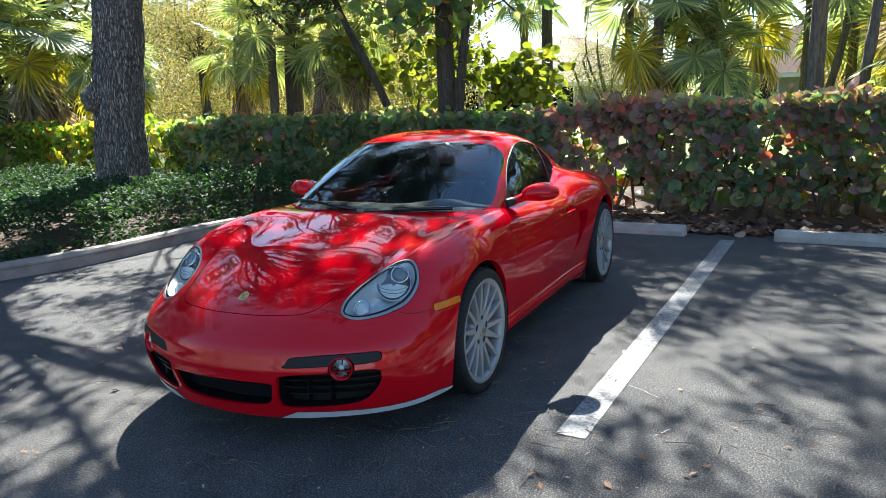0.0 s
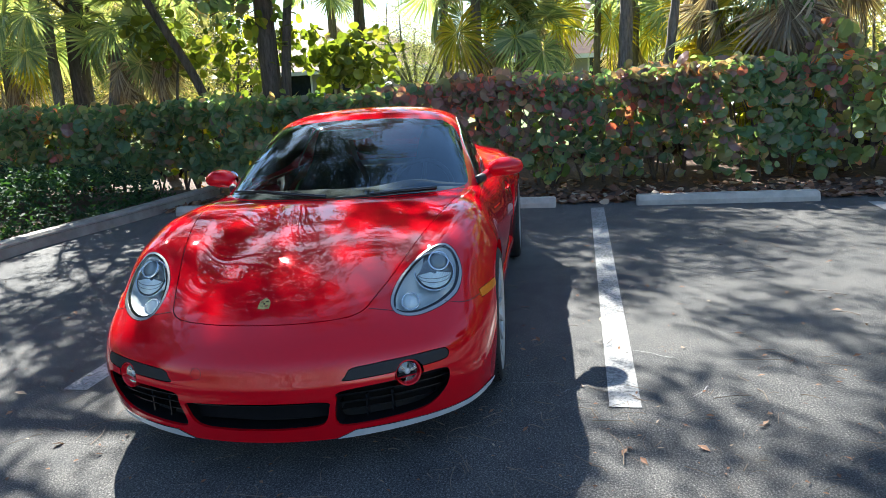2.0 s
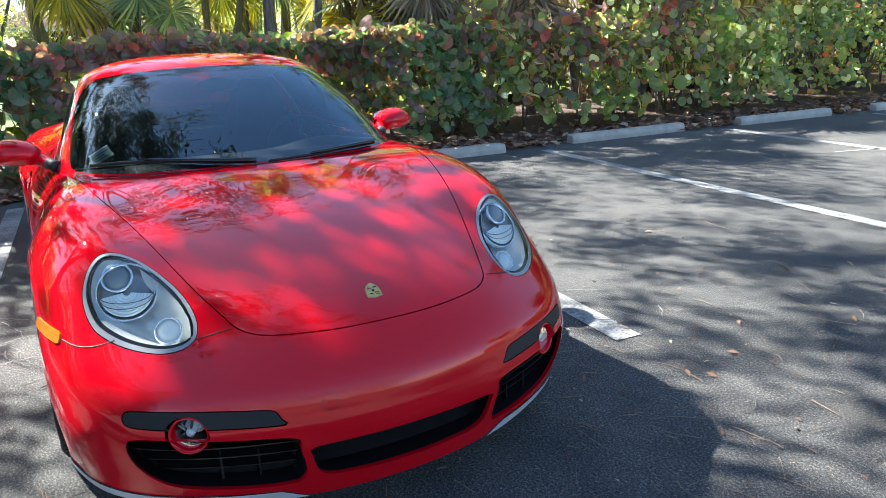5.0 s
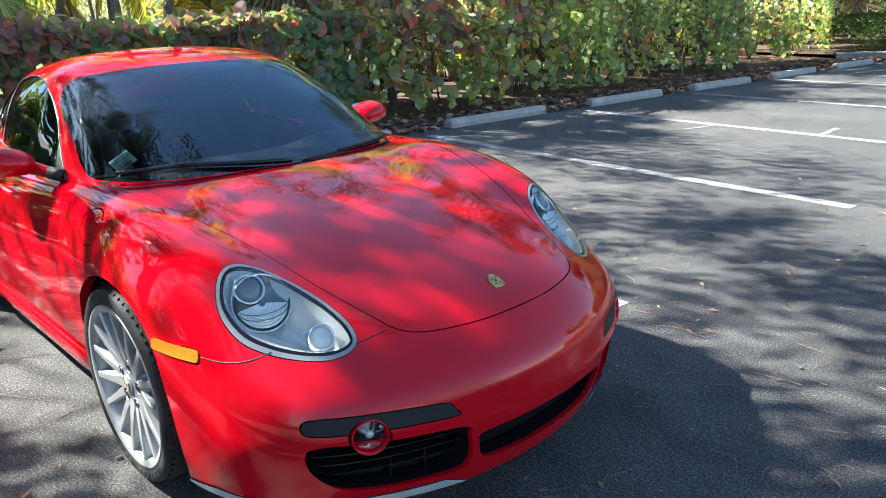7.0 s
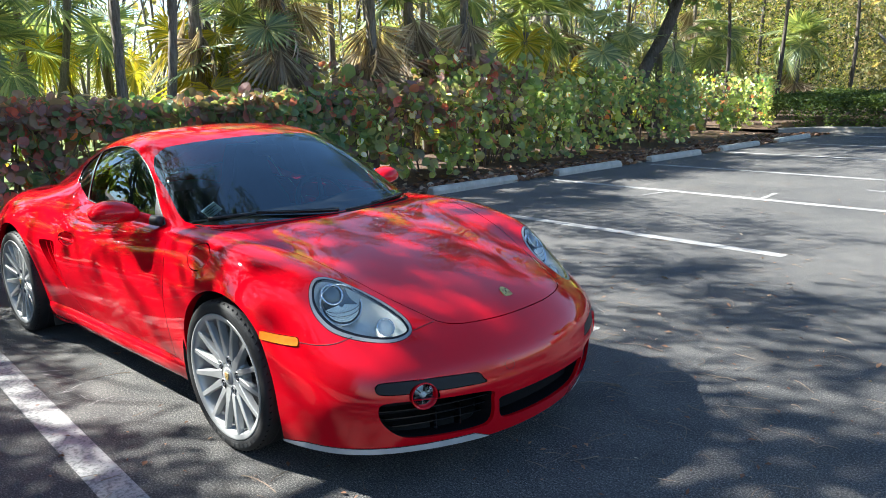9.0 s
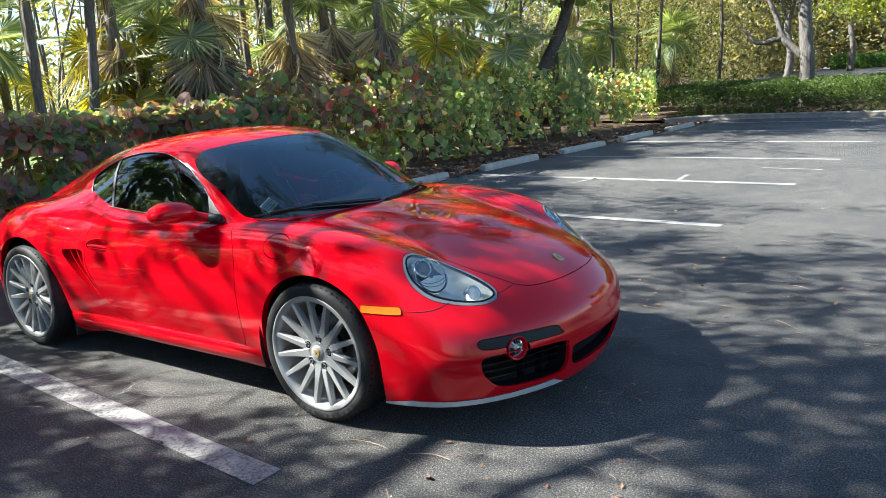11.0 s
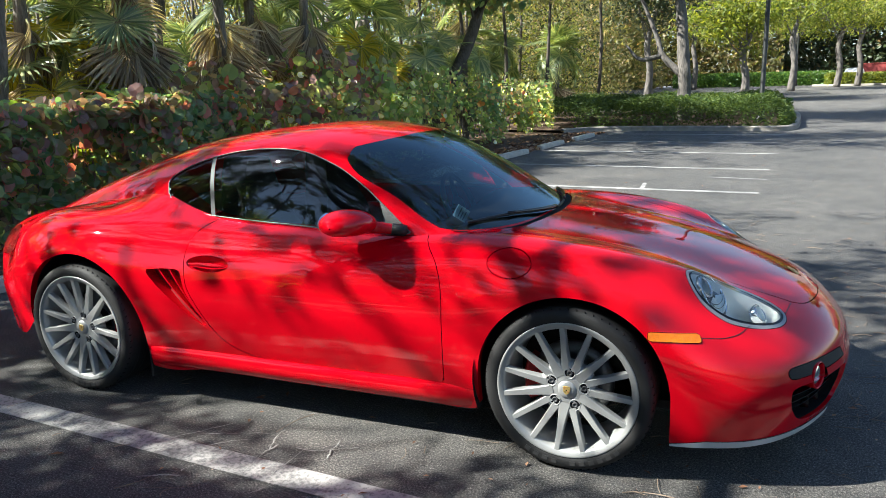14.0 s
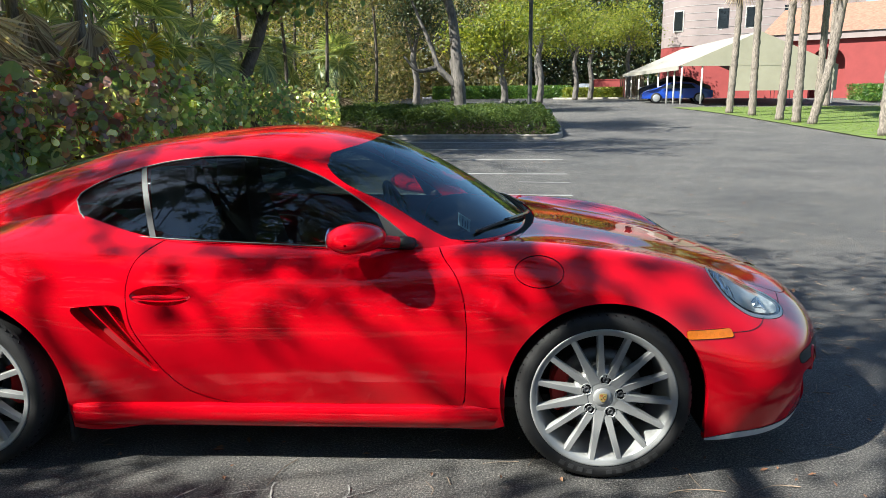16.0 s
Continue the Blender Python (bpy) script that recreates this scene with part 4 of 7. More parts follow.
row((1.200, 0, .836), (1.200, .22, .834), (1.200, .43, .825), (1.200, .580, .838), (1.200, .690, .846), (1.200, .770, .815), (1.200, .835, .730), (1.200, .866, .610), (1.20, .870, .48))
row((0.920, 0, .874), (0.920, .24, .872), (0.920, .46, .864), (0.920, .600, .864), (0.920, .695, .860), (0.920, .775, .810), (0.920, .832, .690), (0.920, .850, .500), (0.92, .810, .22))
row((0.640, 0, .875), (0.640, .25, .873), (0.640, .48, .866), (0.640, .620, .862), (0.640, .712, .852), (0.640, .792, .775), (0.640, .842, .610), (0.640, .832, .390), (0.66, .785, .165))
row((0.250, 0, .870), (0.250, .28, .870), (0.250, .50, .866), (0.250, .630, .862), (0.250, .708, .852), (0.250, .800, .770), (0.250, .856, .600), (0.250, .842, .370), (0.25, .785, .165))
row((-.150, 0, .870), (-.150, .28, .870), (-.150, .50, .868), (-.150, .620, .866), (-.150, .690, .858), (-.150, .792, .780), (-.150, .858, .610), (-.150, .848, .370), (-.15, .790, .165))
row((-.520, 0, .890), (-.520, .28, .890), (-.520, .48, .890), (-.520, .590, .895), (-.520, .660, .876), (-.520, .775, .795), (-.520, .858, .630), (-.520, .858, .390), (-.52, .800, .165))
row((-.850, 0, .960), (-.850, .28, .965), (-.850, .45, .980), (-.850, .560, .962), (-.850, .650, .910), (-.850, .785, .828), (-.850, .876, .680), (-.850, .882, .460), (-.85, .830, .170))
row((-1.20, 0, .930), (-1.20, .26, .930), (-1.20, .43, .930), (-1.20, .560, .905), (-1.20, .680, .882), (-1.20, .810, .832), (-1.20, .888, .720), (-1.20, .903, .580), (-1.2, .885, .400))
row((-1.52, 0, .870), (-1.52, .26, .870), (-1.52, .44, .872), (-1.52, .580, .868), (-1.52, .690, .848), (-1.52, .795, .790), (-1.52, .862, .690), (-1.52, .882, .560), (-1.50, .87, .360))
row((-1.80, 0, .812), (-1.80, .26, .812), (-1.79, .44, .812), (-1.78, .570, .804), (-1.76, .670, .778), (-1.74, .752, .716), (-1.72, .808, .618), (-1.70, .832, .480), (-1.68, .82, .230))
row((-2.02, 0, .792), (-2.01, .25, .790), (-1.99, .42, .780), (-1.96, .550, .756), (-1.93, .640, .708), (-1.90, .702, .640), (-1.87, .745, .550), (-1.84, .772, .420), (-1.82, .76, .230))
row((-2.07, 0, .600), (-2.06, .25, .598), (-2.04, .42, .590), (-2.00, .560, .570), (-1.95, .652, .540), (-1.91, .710, .500), (-1.87, .748, .440), (-1.83, .770, .350), (-1.78, .76, .220))
row((-1.95, 0, .240), (-1.94, .25, .240), (-1.92, .42, .240), (-1.88, .560, .238), (-1.84, .648, .236), (-1.80, .700, .234), (-1.77, .738, .230), (-1.75, .755, .225), (-1.73, .75, .215))
body = skin(NET, 300, 250)

# Greenhouse: windscreen, roof, side glass and hatch in one smooth form.
NET = []
row((0.985, 0, .845), (0.970, .24, .845), (0.915, .44, .845), (0.820, .59, .845), (0.720, .675, .840), (0.640, .708, .835), (0.56, .722, .835))
row((0.760, 0, .995), (0.745, .23, .992), (0.695, .42, .986), (0.605, .57, .972), (0.520, .652, .945), (0.450, .700, .900), (0.39, .722, .845))
row((0.540, 0, 1.122), (0.525, .22, 1.118), (0.480, .40, 1.108), (0.400, .54, 1.085), (0.330, .620, 1.040), (0.270, .680, .950), (0.22, .720, .850))
row((0.290, 0, 1.228), (0.280, .21, 1.224), (0.245, .38, 1.208), (0.195, .505, 1.176), (0.150, .588, 1.115), (0.110, .660, .995), (0.06, .712, .855))
row((-.030, 0, 1.278), (-.030, .21, 1.272), (-.030, .38, 1.253), (-.030, .495, 1.218), (-.030, .575, 1.150), (-.030, .648, 1.010), (-.03, .700, .860))
row((-.350, 0, 1.266), (-.350, .21, 1.260), (-.350, .37, 1.242), (-.350, .482, 1.205), (-.350, .558, 1.138), (-.350, .630, 1.005), (-.35, .680, .865))
row((-.680, 0, 1.228), (-.680, .20, 1.222), (-.680, .35, 1.202), (-.680, .458, 1.160), (-.680, .528, 1.095), (-.680, .592, .990), (-.68, .640, .880))
row((-1.02, 0, 1.156), (-1.02, .19, 1.150), (-1.02, .33, 1.125), (-1.02, .430, 1.075), (-1.02, .500, 1.010), (-1.02, .550, .940), (-1.02, .60, .880))
row((-1.40, 0, 1.030), (-1.40, .18, 1.025), (-1.40, .31, 1.002), (-1.40, .400, .960), (-1.40, .460, .915), (-1.40, .510, .870), (-1.40, .56, .820))
row((-1.72, 0, .905), (-1.72, .17, .900), (-1.72, .29, .885), (-1.72, .380, .858), (-1.72, .440, .820), (-1.72, .490, .780), (-1.72, .54, .740))
row((-1.96, 0, .805), (-1.96, .16, .802), (-1.96, .28, .790), (-1.95, .370, .765), (-1.94, .430, .730), (-1.93, .480, .690), (-1.92, .53, .650))
cabin = skin(NET, 220, 150)

XZ, XY, YZ = [0, 2], [0, 1], [1, 2]


# Outlines in side, top and front view.
def arch_sd(V, x0, z0, r, half):
    p = V[:, XZ] - (x0, z0)
    d = np.minimum(np.hypot(p[:, 0], p[:, 1]) - r, np.maximum(abs(p[:, 0]) - half, p[:, 1]))
    return np.where(abs(V[:, 1]) > 0.5, d, 1.0)


door_line = np.vstack([spline([(.585, .90), (.615, .835), (.672, .76), (.702, .66), (.708, .52), (.700, .268)], 24), spline([(.66, .262), (.2, .262), (-.2, .272)], 6), spline([(-.27, .292), (-.35, .330), (-.418, .400), (-.47, .478), (-.528, .575), (-.547, .645), (-.556, .73), (-.538, .815), (-.46, .872), (-.36, .91)], 40)])
lid_line = spline([(.995, 0), (.975, .25), (.925, .47), (.885, .640), (.92, .652), (1.15, .622), (1.45, .550), (1.72, .472), (1.90, .412), (1.985, .375), (2.038, .30), (2.076, .16), (2.087, 0), (2.076, -.16), (2.038, -.30), (1.985, -.375), (1.90, -.412), (1.72, -.472), (1.45, -.550), (1.15, -.622), (.92, -.652), (.885, -.640), (.925, -.47), (.975, -.25)], 160, True)
lamp_line = spline([(1.598, .655), (1.612, .695), (1.650, .722), (1.700, .726), (1.765, .710), (1.835, .668), (1.892, .617), (1.932, .565), (1.950, .515), (1.940, .483), (1.900, .470), (1.840, .474), (1.775, .490), (1.705, .522), (1.650, .562), (1.615, .607)], 96, True)
side_intake = spline([(.318, .360), (.50, .372), (.66, .376), (.693, .350), (.672, .285), (.60, .226), (.46, .209), (.315, .209), (.286, .235), (.300, .320)], 70, True)
mid_intake = spline([(-.264, .324), (-.13, .329), (0, .330), (.13, .329), (.264, .324), (.274, .300), (.240, .226), (.12, .211), (0, .209), (-.12, .211), (-.240, .226), (-.274, .300)], 80, True)
strip_line = spline([(.356, .436), (.42, .442), (.52, .446), (.655, .446), (.686, .436), (.688, .412), (.66, .404), (.54, .402), (.42, .399), (.330, .398), (.338, .412)], 50, True)
vent_line = np.vstack([spline([(-.757, .653), (-.66, .661), (-.580, .657), (-.562, .625)], 14), spline([(-.545, .57), (-.490, .48), (-.440, .412), (-.436, .400)], 12), spline([(-.458, .402), (-.56, .47), (-.67, .56), (-.745, .630)], 16)])
window_line = np.vstack([spline([(.525, .862), (.40, .955), (.27, 1.040), (.12, 1.118), (-.06, 1.172), (-.25, 1.182), (-.45, 1.165), (-.62, 1.130), (-.76, 1.085), (-.85, 1.040), (-.872, 1.010)], 44), spline([(-.85, .968), (-.80, .930), (-.70, .898), (-.58, .882), (-.45, .876), (-.2, .868), (.2, .858), (.50, .852)], 40)])
flap_line = np.array([(.97 + .088 * math.cos(a), .782 + .052 * math.sin(a)) for a in np.linspace(0, 2 * math.pi, 40, endpoint=False)])

V = body[0]
full = body
SKIN = BVHTree.FromPolygons(full[0].tolist(), full[2].tolist())
body, arch_f = clip(body, arch_sd(body[0], 1.215, .318, .366, .366))
for s in (1, -1):
    for_side = [(a, b) for a, b in arch_f if body[0][a, 1] * s > 0]
    W, G = lips(body, for_side, .035, (0, -s, 0))
    link("arch_lip", tri_mesh("arch_lip", W, G, True), RED, car)
body, arch_r = clip(body, arch_sd(body[0], -1.190, .330, .372, .372))
for s in (1, -1):
    for_side = [(a, b) for a, b in arch_r if body[0][a, 1] * s > 0]
    W, G = lips(body, for_side, .035, (0, -s, 0))
    link("arch_lip", tri_mesh("arch_lip", W, G, True), RED, car)
# The opening under the greenhouse.
hole = spline([(.93, 0), (.90, .25), (.84, .45), (.72, .60), (.58, .672), (.2, .672), (-.2, .655), (-.5, .61), (-.75, .5), (-.95, .3), (-1.0, 0), (-.95, -.3), (-.75, -.5), (-.5, -.61), (-.2, -.655), (.2, -.672), (.58, -.672), (.72, -.60), (.84, -.45), (.90, -.25)], 120, True)
body, _ = clip(body, np.where(body[0][:, 2] > .8, sd_poly(body[0][:, XY], hole), 1))
GAP = 0.0017


def split(m, d, gap=GAP):
    """Inside and outside of an outline, with a gap between."""
    a, ea = clip(m, -d - gap)
    b, eb = clip(m, d - gap)
    return a, ea, b, eb


def far_if(cond, d):
    return np.where(cond, d, 1.0)


edges = []
lid, lid_e, body, e = split(body, far_if(body[0][:, 2] > .5, sd_poly(body[0][:, XY], lid_line)))
skin_part("front_lid", lid, RED, car, "glossy red front lid", lid_e)
for s in (1, -1):
    P = body[0] * (1, s, 1)
    d = far_if(P[:, 1] > .3, sd_poly(P[:, XZ], door_line))
    leaf, le, body, e = split(body, d)
    Q = leaf[0] * (1, s, 1)
    grip = np.array([(-.425 + .115 * math.cos(a), .692 + .036 * math.sin(a)) for a in np.linspace(0, 2 * math.pi, 40, endpoint=False)])
    dish, _, leaf, ge = split(leaf, sd_poly(Q[:, XZ], grip), .0)
    door = skin_part("door", leaf, RED, car, "red car door with smooth flank")
    door_handle(dish, s, door)
    wing_mirror(s, door)
    P = body[0] * (1, s, 1)
    flap, fe, body, e = split(body, far_if((P[:, 1] > .5), sd_poly(P[:, XZ], flap_line)), 0.0015) if s < 0 else (None, None, body, None)
    if flap:
        skin_part("fuel_flap", flap, RED, car, "", fe)
    P = body[0] * (1, s, 1)
    marker = np.vstack([np.linspace((1.496, .584), (1.652, .579), 12), np.linspace((1.662, .574), (1.672, .552), 6), np.linspace((1.664, .548), (1.500, .552), 12), np.linspace((1.494, .556), (1.493, .580), 4)])
    mk, me_, body, e = split(body, far_if(P[:, 1] > .5, sd_poly(P[:, XZ], marker)), .001)
    skin_part("side_marker", (mk[0] + mk[1] * .004, mk[1], mk[2]), AMBER, car, "amber side marker lens", me_)
    P = body[0] * (1, s, 1)
    lens, _, body, e1 = split(body, far_if((P[:, 1] > .2) & (P[:, 0] > 1.4), sd_poly(P[:, XY], lamp_line)), .001)
    headlight(lens, s)
    P = body[0] * (1, s, 1)
    body, e2 = clip(body, far_if((P[:, 0] > 1.7), sd_poly(P[:, YZ], side_intake)))
    W, G = lips(body, e2, .016, (-1, 0, 0))
    link("intake_rim", tri_mesh("intake_rim", W, G, True), RED, car)
    W, G = lips(body, e2, .10, (-1, 0, 0))
    link("intake_duct", tri_mesh("intake_duct", W - (.0161, 0, 0), G, True), DEEPBLACK, car, "matt black intake duct")
    P = body[0] * (1, s, 1)
    body, _ = clip(body, far_if(P[:, 0] > 1.7, np.hypot(P[:, 1] - .556, P[:, 2] - .385) - .049))
    P = body[0] * (1, s, 1)
    st, se, body, e = split(body, far_if(P[:, 0] > 1.7, sd_poly(P[:, YZ], strip_line)), .0015)
    skin_part("bumper_strip", st, STRIPGREY, car, "matt black plastic bumper strip", se)
    P = body[0] * (1, s, 1)
    inner, _, body, e3 = split(body, far_if(P[:, 1] > .4, sd_poly(P[:, XZ], vent_line)), .0)
    side_vent(inner, s)
    W, G = lips(body, e3, .06, (0, -s, 0))
    link("vent_rim", tri_mesh("vent_rim", W, G, True), RED, car)
body, e2 = clip(body, far_if(body[0][:, 0] > 1.7, sd_poly(body[0][:, YZ], mid_intake)))
W, G = lips(body, e2, .016, (-1, 0, 0))
link("intake_rim", tri_mesh("intake_rim", W, G, True), RED, car)
W, G = lips(body, e2, .10, (-1, 0, 0))
link("intake_duct", tri_mesh("intake_duct", W - (.0161, 0, 0), G, True), DEEPBLACK, car, "matt black intake duct")
# Pale lip along the chin, apart at the middle.
for s in (1, -1):
    P = body[0] * (1, s, 1)
    lipd = np.where((P[:, 0] > 1.4) & (P[:, 1] > .27), P[:, 2] - .150 - .036 * np.clip((P[:, 1] - .27) / .08, 0, 1) * np.clip((P[:, 0] - 1.45) / .25, .35, 1.0), 1.0)
    chin, ce, body, e = split(body, lipd, .0)
    skin_part("chin_lip", (chin[0] + chin[1] * .004, chin[1], chin[2]), LIPWHITE, car, "pale grey chin lip")
    P = body[0] * (1, s, 1)
    skirt, ke, body, e = split(body, np.where((P[:, 1] > .6) & (abs(P[:, 0] + .0) < .86), P[:, 2] - .258, 1.0), .0012)
    skin_part("side_skirt", skirt, RED, car, "red side skirt", ke, .008)
P = body[0]
cowl, ce, body, e = split(body, np.where((P[:, 0] > .62) & (P[:, 2] > .82) & (abs(P[:, 1]) < .72), sd_poly(P[:, XY], hole) - .082 + np.clip((abs(P[:, 1]) - .52) * .55, 0, .08), 1.0), .0)
skin_part("cowl_panel", (cowl[0] - (0, 0, .006), cowl[1], cowl[2]), DEEPBLACK, car, "black plastic cowl below the windscreen")
for s in (1, -1):
    P = body[0] * (1, s, 1)
    tail_line = spline([(.46, .735), (.56, .755), (.68, .755), (.76, .72), (.78, .66), (.70, .62), (.58, .64), (.49, .67)], 50, True)
    tl, te, body, e = split(body, far_if(P[:, 0] < -1.62, sd_poly(P[:, YZ], tail_line)), .001)
    skin_part("tail_light", (tl[0] + tl[1] * .003, tl[1], tl[2]), TAILLENS, car, "clear and red tail light lens", te)
skin_part("body_shell", body, RED, car, "glossy red body shell")

# Glass cut out of the greenhouse.
P = cabin[0]
ws_line = spline([(0, .868), (.30, .868), (.55, .866), (.655, .872), (.668, .90), (.640, .985), (.605, 1.075), (.555, 1.150), (.50, 1.188), (.36, 1.212), (.18, 1.224), (0, 1.228), (-.18, 1.224), (-.36, 1.212), (-.50, 1.188), (-.555, 1.150), (-.605, 1.075), (-.640, .985), (-.668, .90), (-.655, .872), (-.55, .866), (-.30, .868)], 120, True)
ws, we, cabin, e = split(cabin, far_if(P[:, 0] > .16, sd_poly(P[:, YZ], ws_line)), .0)
skin_part("windscreen", ws, GLASS, car, "raked windscreen glass reflecting trees").visible_shadow = False
hatch_line = spline([(-.80, 0), (-.82, .25), (-.90, .36), (-1.2, .345), (-1.5, .315), (-1.58, .26), (-1.61, 0), (-1.58, -.26), (-1.5, -.315), (-1.2, -.345), (-.90, -.36), (-.82, -.25)], 90, True)
P = cabin[0]
hg, he, cabin, e = split(cabin, far_if(P[:, 0] < -.5, sd_poly(P[:, XY], hatch_line)), .0)
skin_part("rear_window", hg, SIDEGLASS, car, "dark tinted hatch glass")
for s in (1, -1):
    P = cabin[0] * (1, s, 1)
    sg, ge, cabin, e = split(cabin, far_if(P[:, 1] > .3, sd_poly(P[:, XZ], window_line)), .0)
    P = sg[0]
    rear = P[:, 0] + .515 + (P[:, 2] - .88) * .30
    g1, _ = clip(sg, rear - .012)
    g2, _ = clip(sg, -rear - .012)
    mid, _ = clip(*[sg, .0125 - abs(rear)])
    pan, _, g1, _ = split(g1, -(g1[0][:, 0] - .43 + (g1[0][:, 2] - .86) * .55), .0)
    skin_part("mirror_panel", pan, BLACK, car, "black corner panel behind the mirror")
    skin_part("side_window", (g1[0] - g1[1] * .004, g1[1], g1[2]), SIDEGLASS, car, "tinted door window")
    skin_part("quarter_window", (g2[0] - g2[1] * .004, g2[1], g2[2]), SIDEGLASS, car, "tinted rear quarter window")
    skin_part("window_post", mid, GREYPL, car)
    ring = np.array([(x, z) for x, z in window_line])
    from_y = []
    tree = cabin[0] * (1, s, 1)
    ids = np.unique(np.array(e))
    rim = tree[ids]
    for x, z in ring[::1]:
        k = np.argsort((rim[:, 0] - x) ** 2 + (rim[:, 2] - z) ** 2)[:2]
        from_y.append((x, s * (rim[k, 1].mean() + .001), z))
    from_y.append(from_y[0])
    tube_part("window_trim", from_y, .0028, TRIMGREY, car, "dark satin window trim")
    # front corner triangle behind the pillar
P = cabin[0]
low = np.where(P[:, 0] > .25, P[:, 2] - .852, 1)
cabin, _ = clip(cabin, low)
skin_part("roof", cabin, RED, car, "glossy red roof and pillars")
CABIN = BVHTree.FromPolygons(skin(NET, 120, 90)[0].tolist(), skin(NET, 120, 90)[2].tolist())


def on_side(x, z, s, off=0.0):
    p, n, _, _ = SKIN.ray_cast(Vector((x, s * 3, z)), Vector((0, -s, 0)))
    return p + Vector((0, s * off, 0))


def on_top(x, y, off=0.0, tree=None):
    p, n, _, _ = (tree or SKIN).ray_cast(Vector((x, y, 3)), Vector((0, 0, -1)))
    return p + n * (off if n.z > 0 else -off)


def on_front(y, z, off=0.0):
    p, n, _, _ = SKIN.ray_cast(Vector((4, y, z)), Vector((-1, 0, 0)))
    return p + Vector((off, 0, 0))


# A rounded ledge along the foot of each side skirt.
for s in (1, -1):
    xs = np.linspace(.83, -.80, 40)
    prof = [(-.006, .272), (.006, .266), (.013, .256), (.016, .244), (.013, .215), (.004, .185), (-.020, .166)]
    V = np.array([[(x, on_side(x, .27, s).y + s * (o - .024 * np.clip((x - .66) / .17, 0, 1) ** 1.5 - .010 * np.clip((-x - .74) / .06, 0, 1)), z) for o, z in prof] for x in xs]).reshape(-1, 3)
    i, j = np.meshgrid(np.arange(39) * 7, np.arange(6), indexing="ij")
    k = (i + j).ravel()
    F = np.stack([k, k + 7, k + 8, k + 1], 1)
    link("sill_ledge", tri_mesh("sill_ledge", V, F if s < 0 else F[:, ::-1], True), RED, car, "red sill ledge")

wheel(1.2075, .742, 1, .117, False)
wheel(1.2075, .742, -1, .117, False)
wheel(-1.2075, .768, 1, .130, True)
wheel(-1.2075, .768, -1, .130, True)

# Wheel housings and floor pan.
for s in (1, -1):
    for x0, z0, r in ((1.215, .318, .385), (-1.19, .330, .39)):
        a = np.linspace(-.35, math.pi + .35, 26)
        rim_ = np.array([(x0 + r * math.cos(t), z0 + r * math.sin(t)) for t in a])
        V = np.vstack([np.c_[rim_[:, 0], np.full(26, s * .835), rim_[:, 1]], np.c_[rim_[:, 0], np.full(26, s * .44), rim_[:, 1]], [(x0, s * .44, z0)]])
        i = np.arange(25)
        F = np.vstack([np.stack([i, i + 1, i + 27], 1), np.stack([i, i + 27, i + 26], 1), np.stack([i + 26, i + 27, np.full(25, 52)], 1)])
        link("wheel_housing", tri_mesh("wheel_housing", V, F, True), BLACK, car, "black wheel housing liner")
bm = bmesh.new()
box(bm, -1.95, 2.05, -.50, .50, .150, .185)
box(bm, -.80, .82, -.775, .775, .155, .19)
part("floor_pan", bm, BLACK, car, "black floor pan")
for s in (1, -1):
    bm = bmesh.new()
    box(bm, 1.62, 1.84, s * .5 - .18, s * .5 + .14, .152, .17)
    part("front_tray", bm, BLACK, car)
    bm = bmesh.new()
    box(bm, -.835, -.822, s * .74 - .09, s * .74 + .09, .10, .30, .003)
    part("mud_flap", bm, BLACK, car, "black mud flap")

# Intakes: dark boxes with slats; fog lamps in red rings.
def backing(name, y0, y1, z0, z1, deep, parent):
    ys, zs = np.linspace(y0, y1, 14), (z0, z1)
    P = np.array([[tuple(on_front(y, max(z, .165), -deep)) for y in ys] for z in zs]).reshape(-1, 3)
    n = len(ys)
    i = np.arange(n - 1)
    return link(name, tri_mesh(name, P, np.stack([i, i + 1, i + n + 1, i + n], 1)), BLACK, parent, "black grille backing")


def slat(name, y0, y1, z, deep, parent, h=.006, d=.03, mat=None):
    ys = np.linspace(y0, y1, 14)
    F_ = np.array([tuple(on_front(y, z, -deep)) for y in ys])
    R_ = F_ - (d, 0, 0)
    V = np.vstack([F_ + (0, 0, h / 2), F_ - (0, 0, h / 2), R_ + (0, 0, h / 2), R_ - (0, 0, h / 2)])
    n = len(ys)
    i = np.arange(n - 1)
    F = np.vstack([np.stack([i + n, i + n + 1, i + 1, i], 1), np.stack([i, i + 1, i + 2 * n + 1, i + 2 * n], 1), np.stack([i + n, i + 3 * n, i + 3 * n + 1, i + n + 1], 1)])
    return link(name, tri_mesh(name, V, F), mat or BLACK, parent)


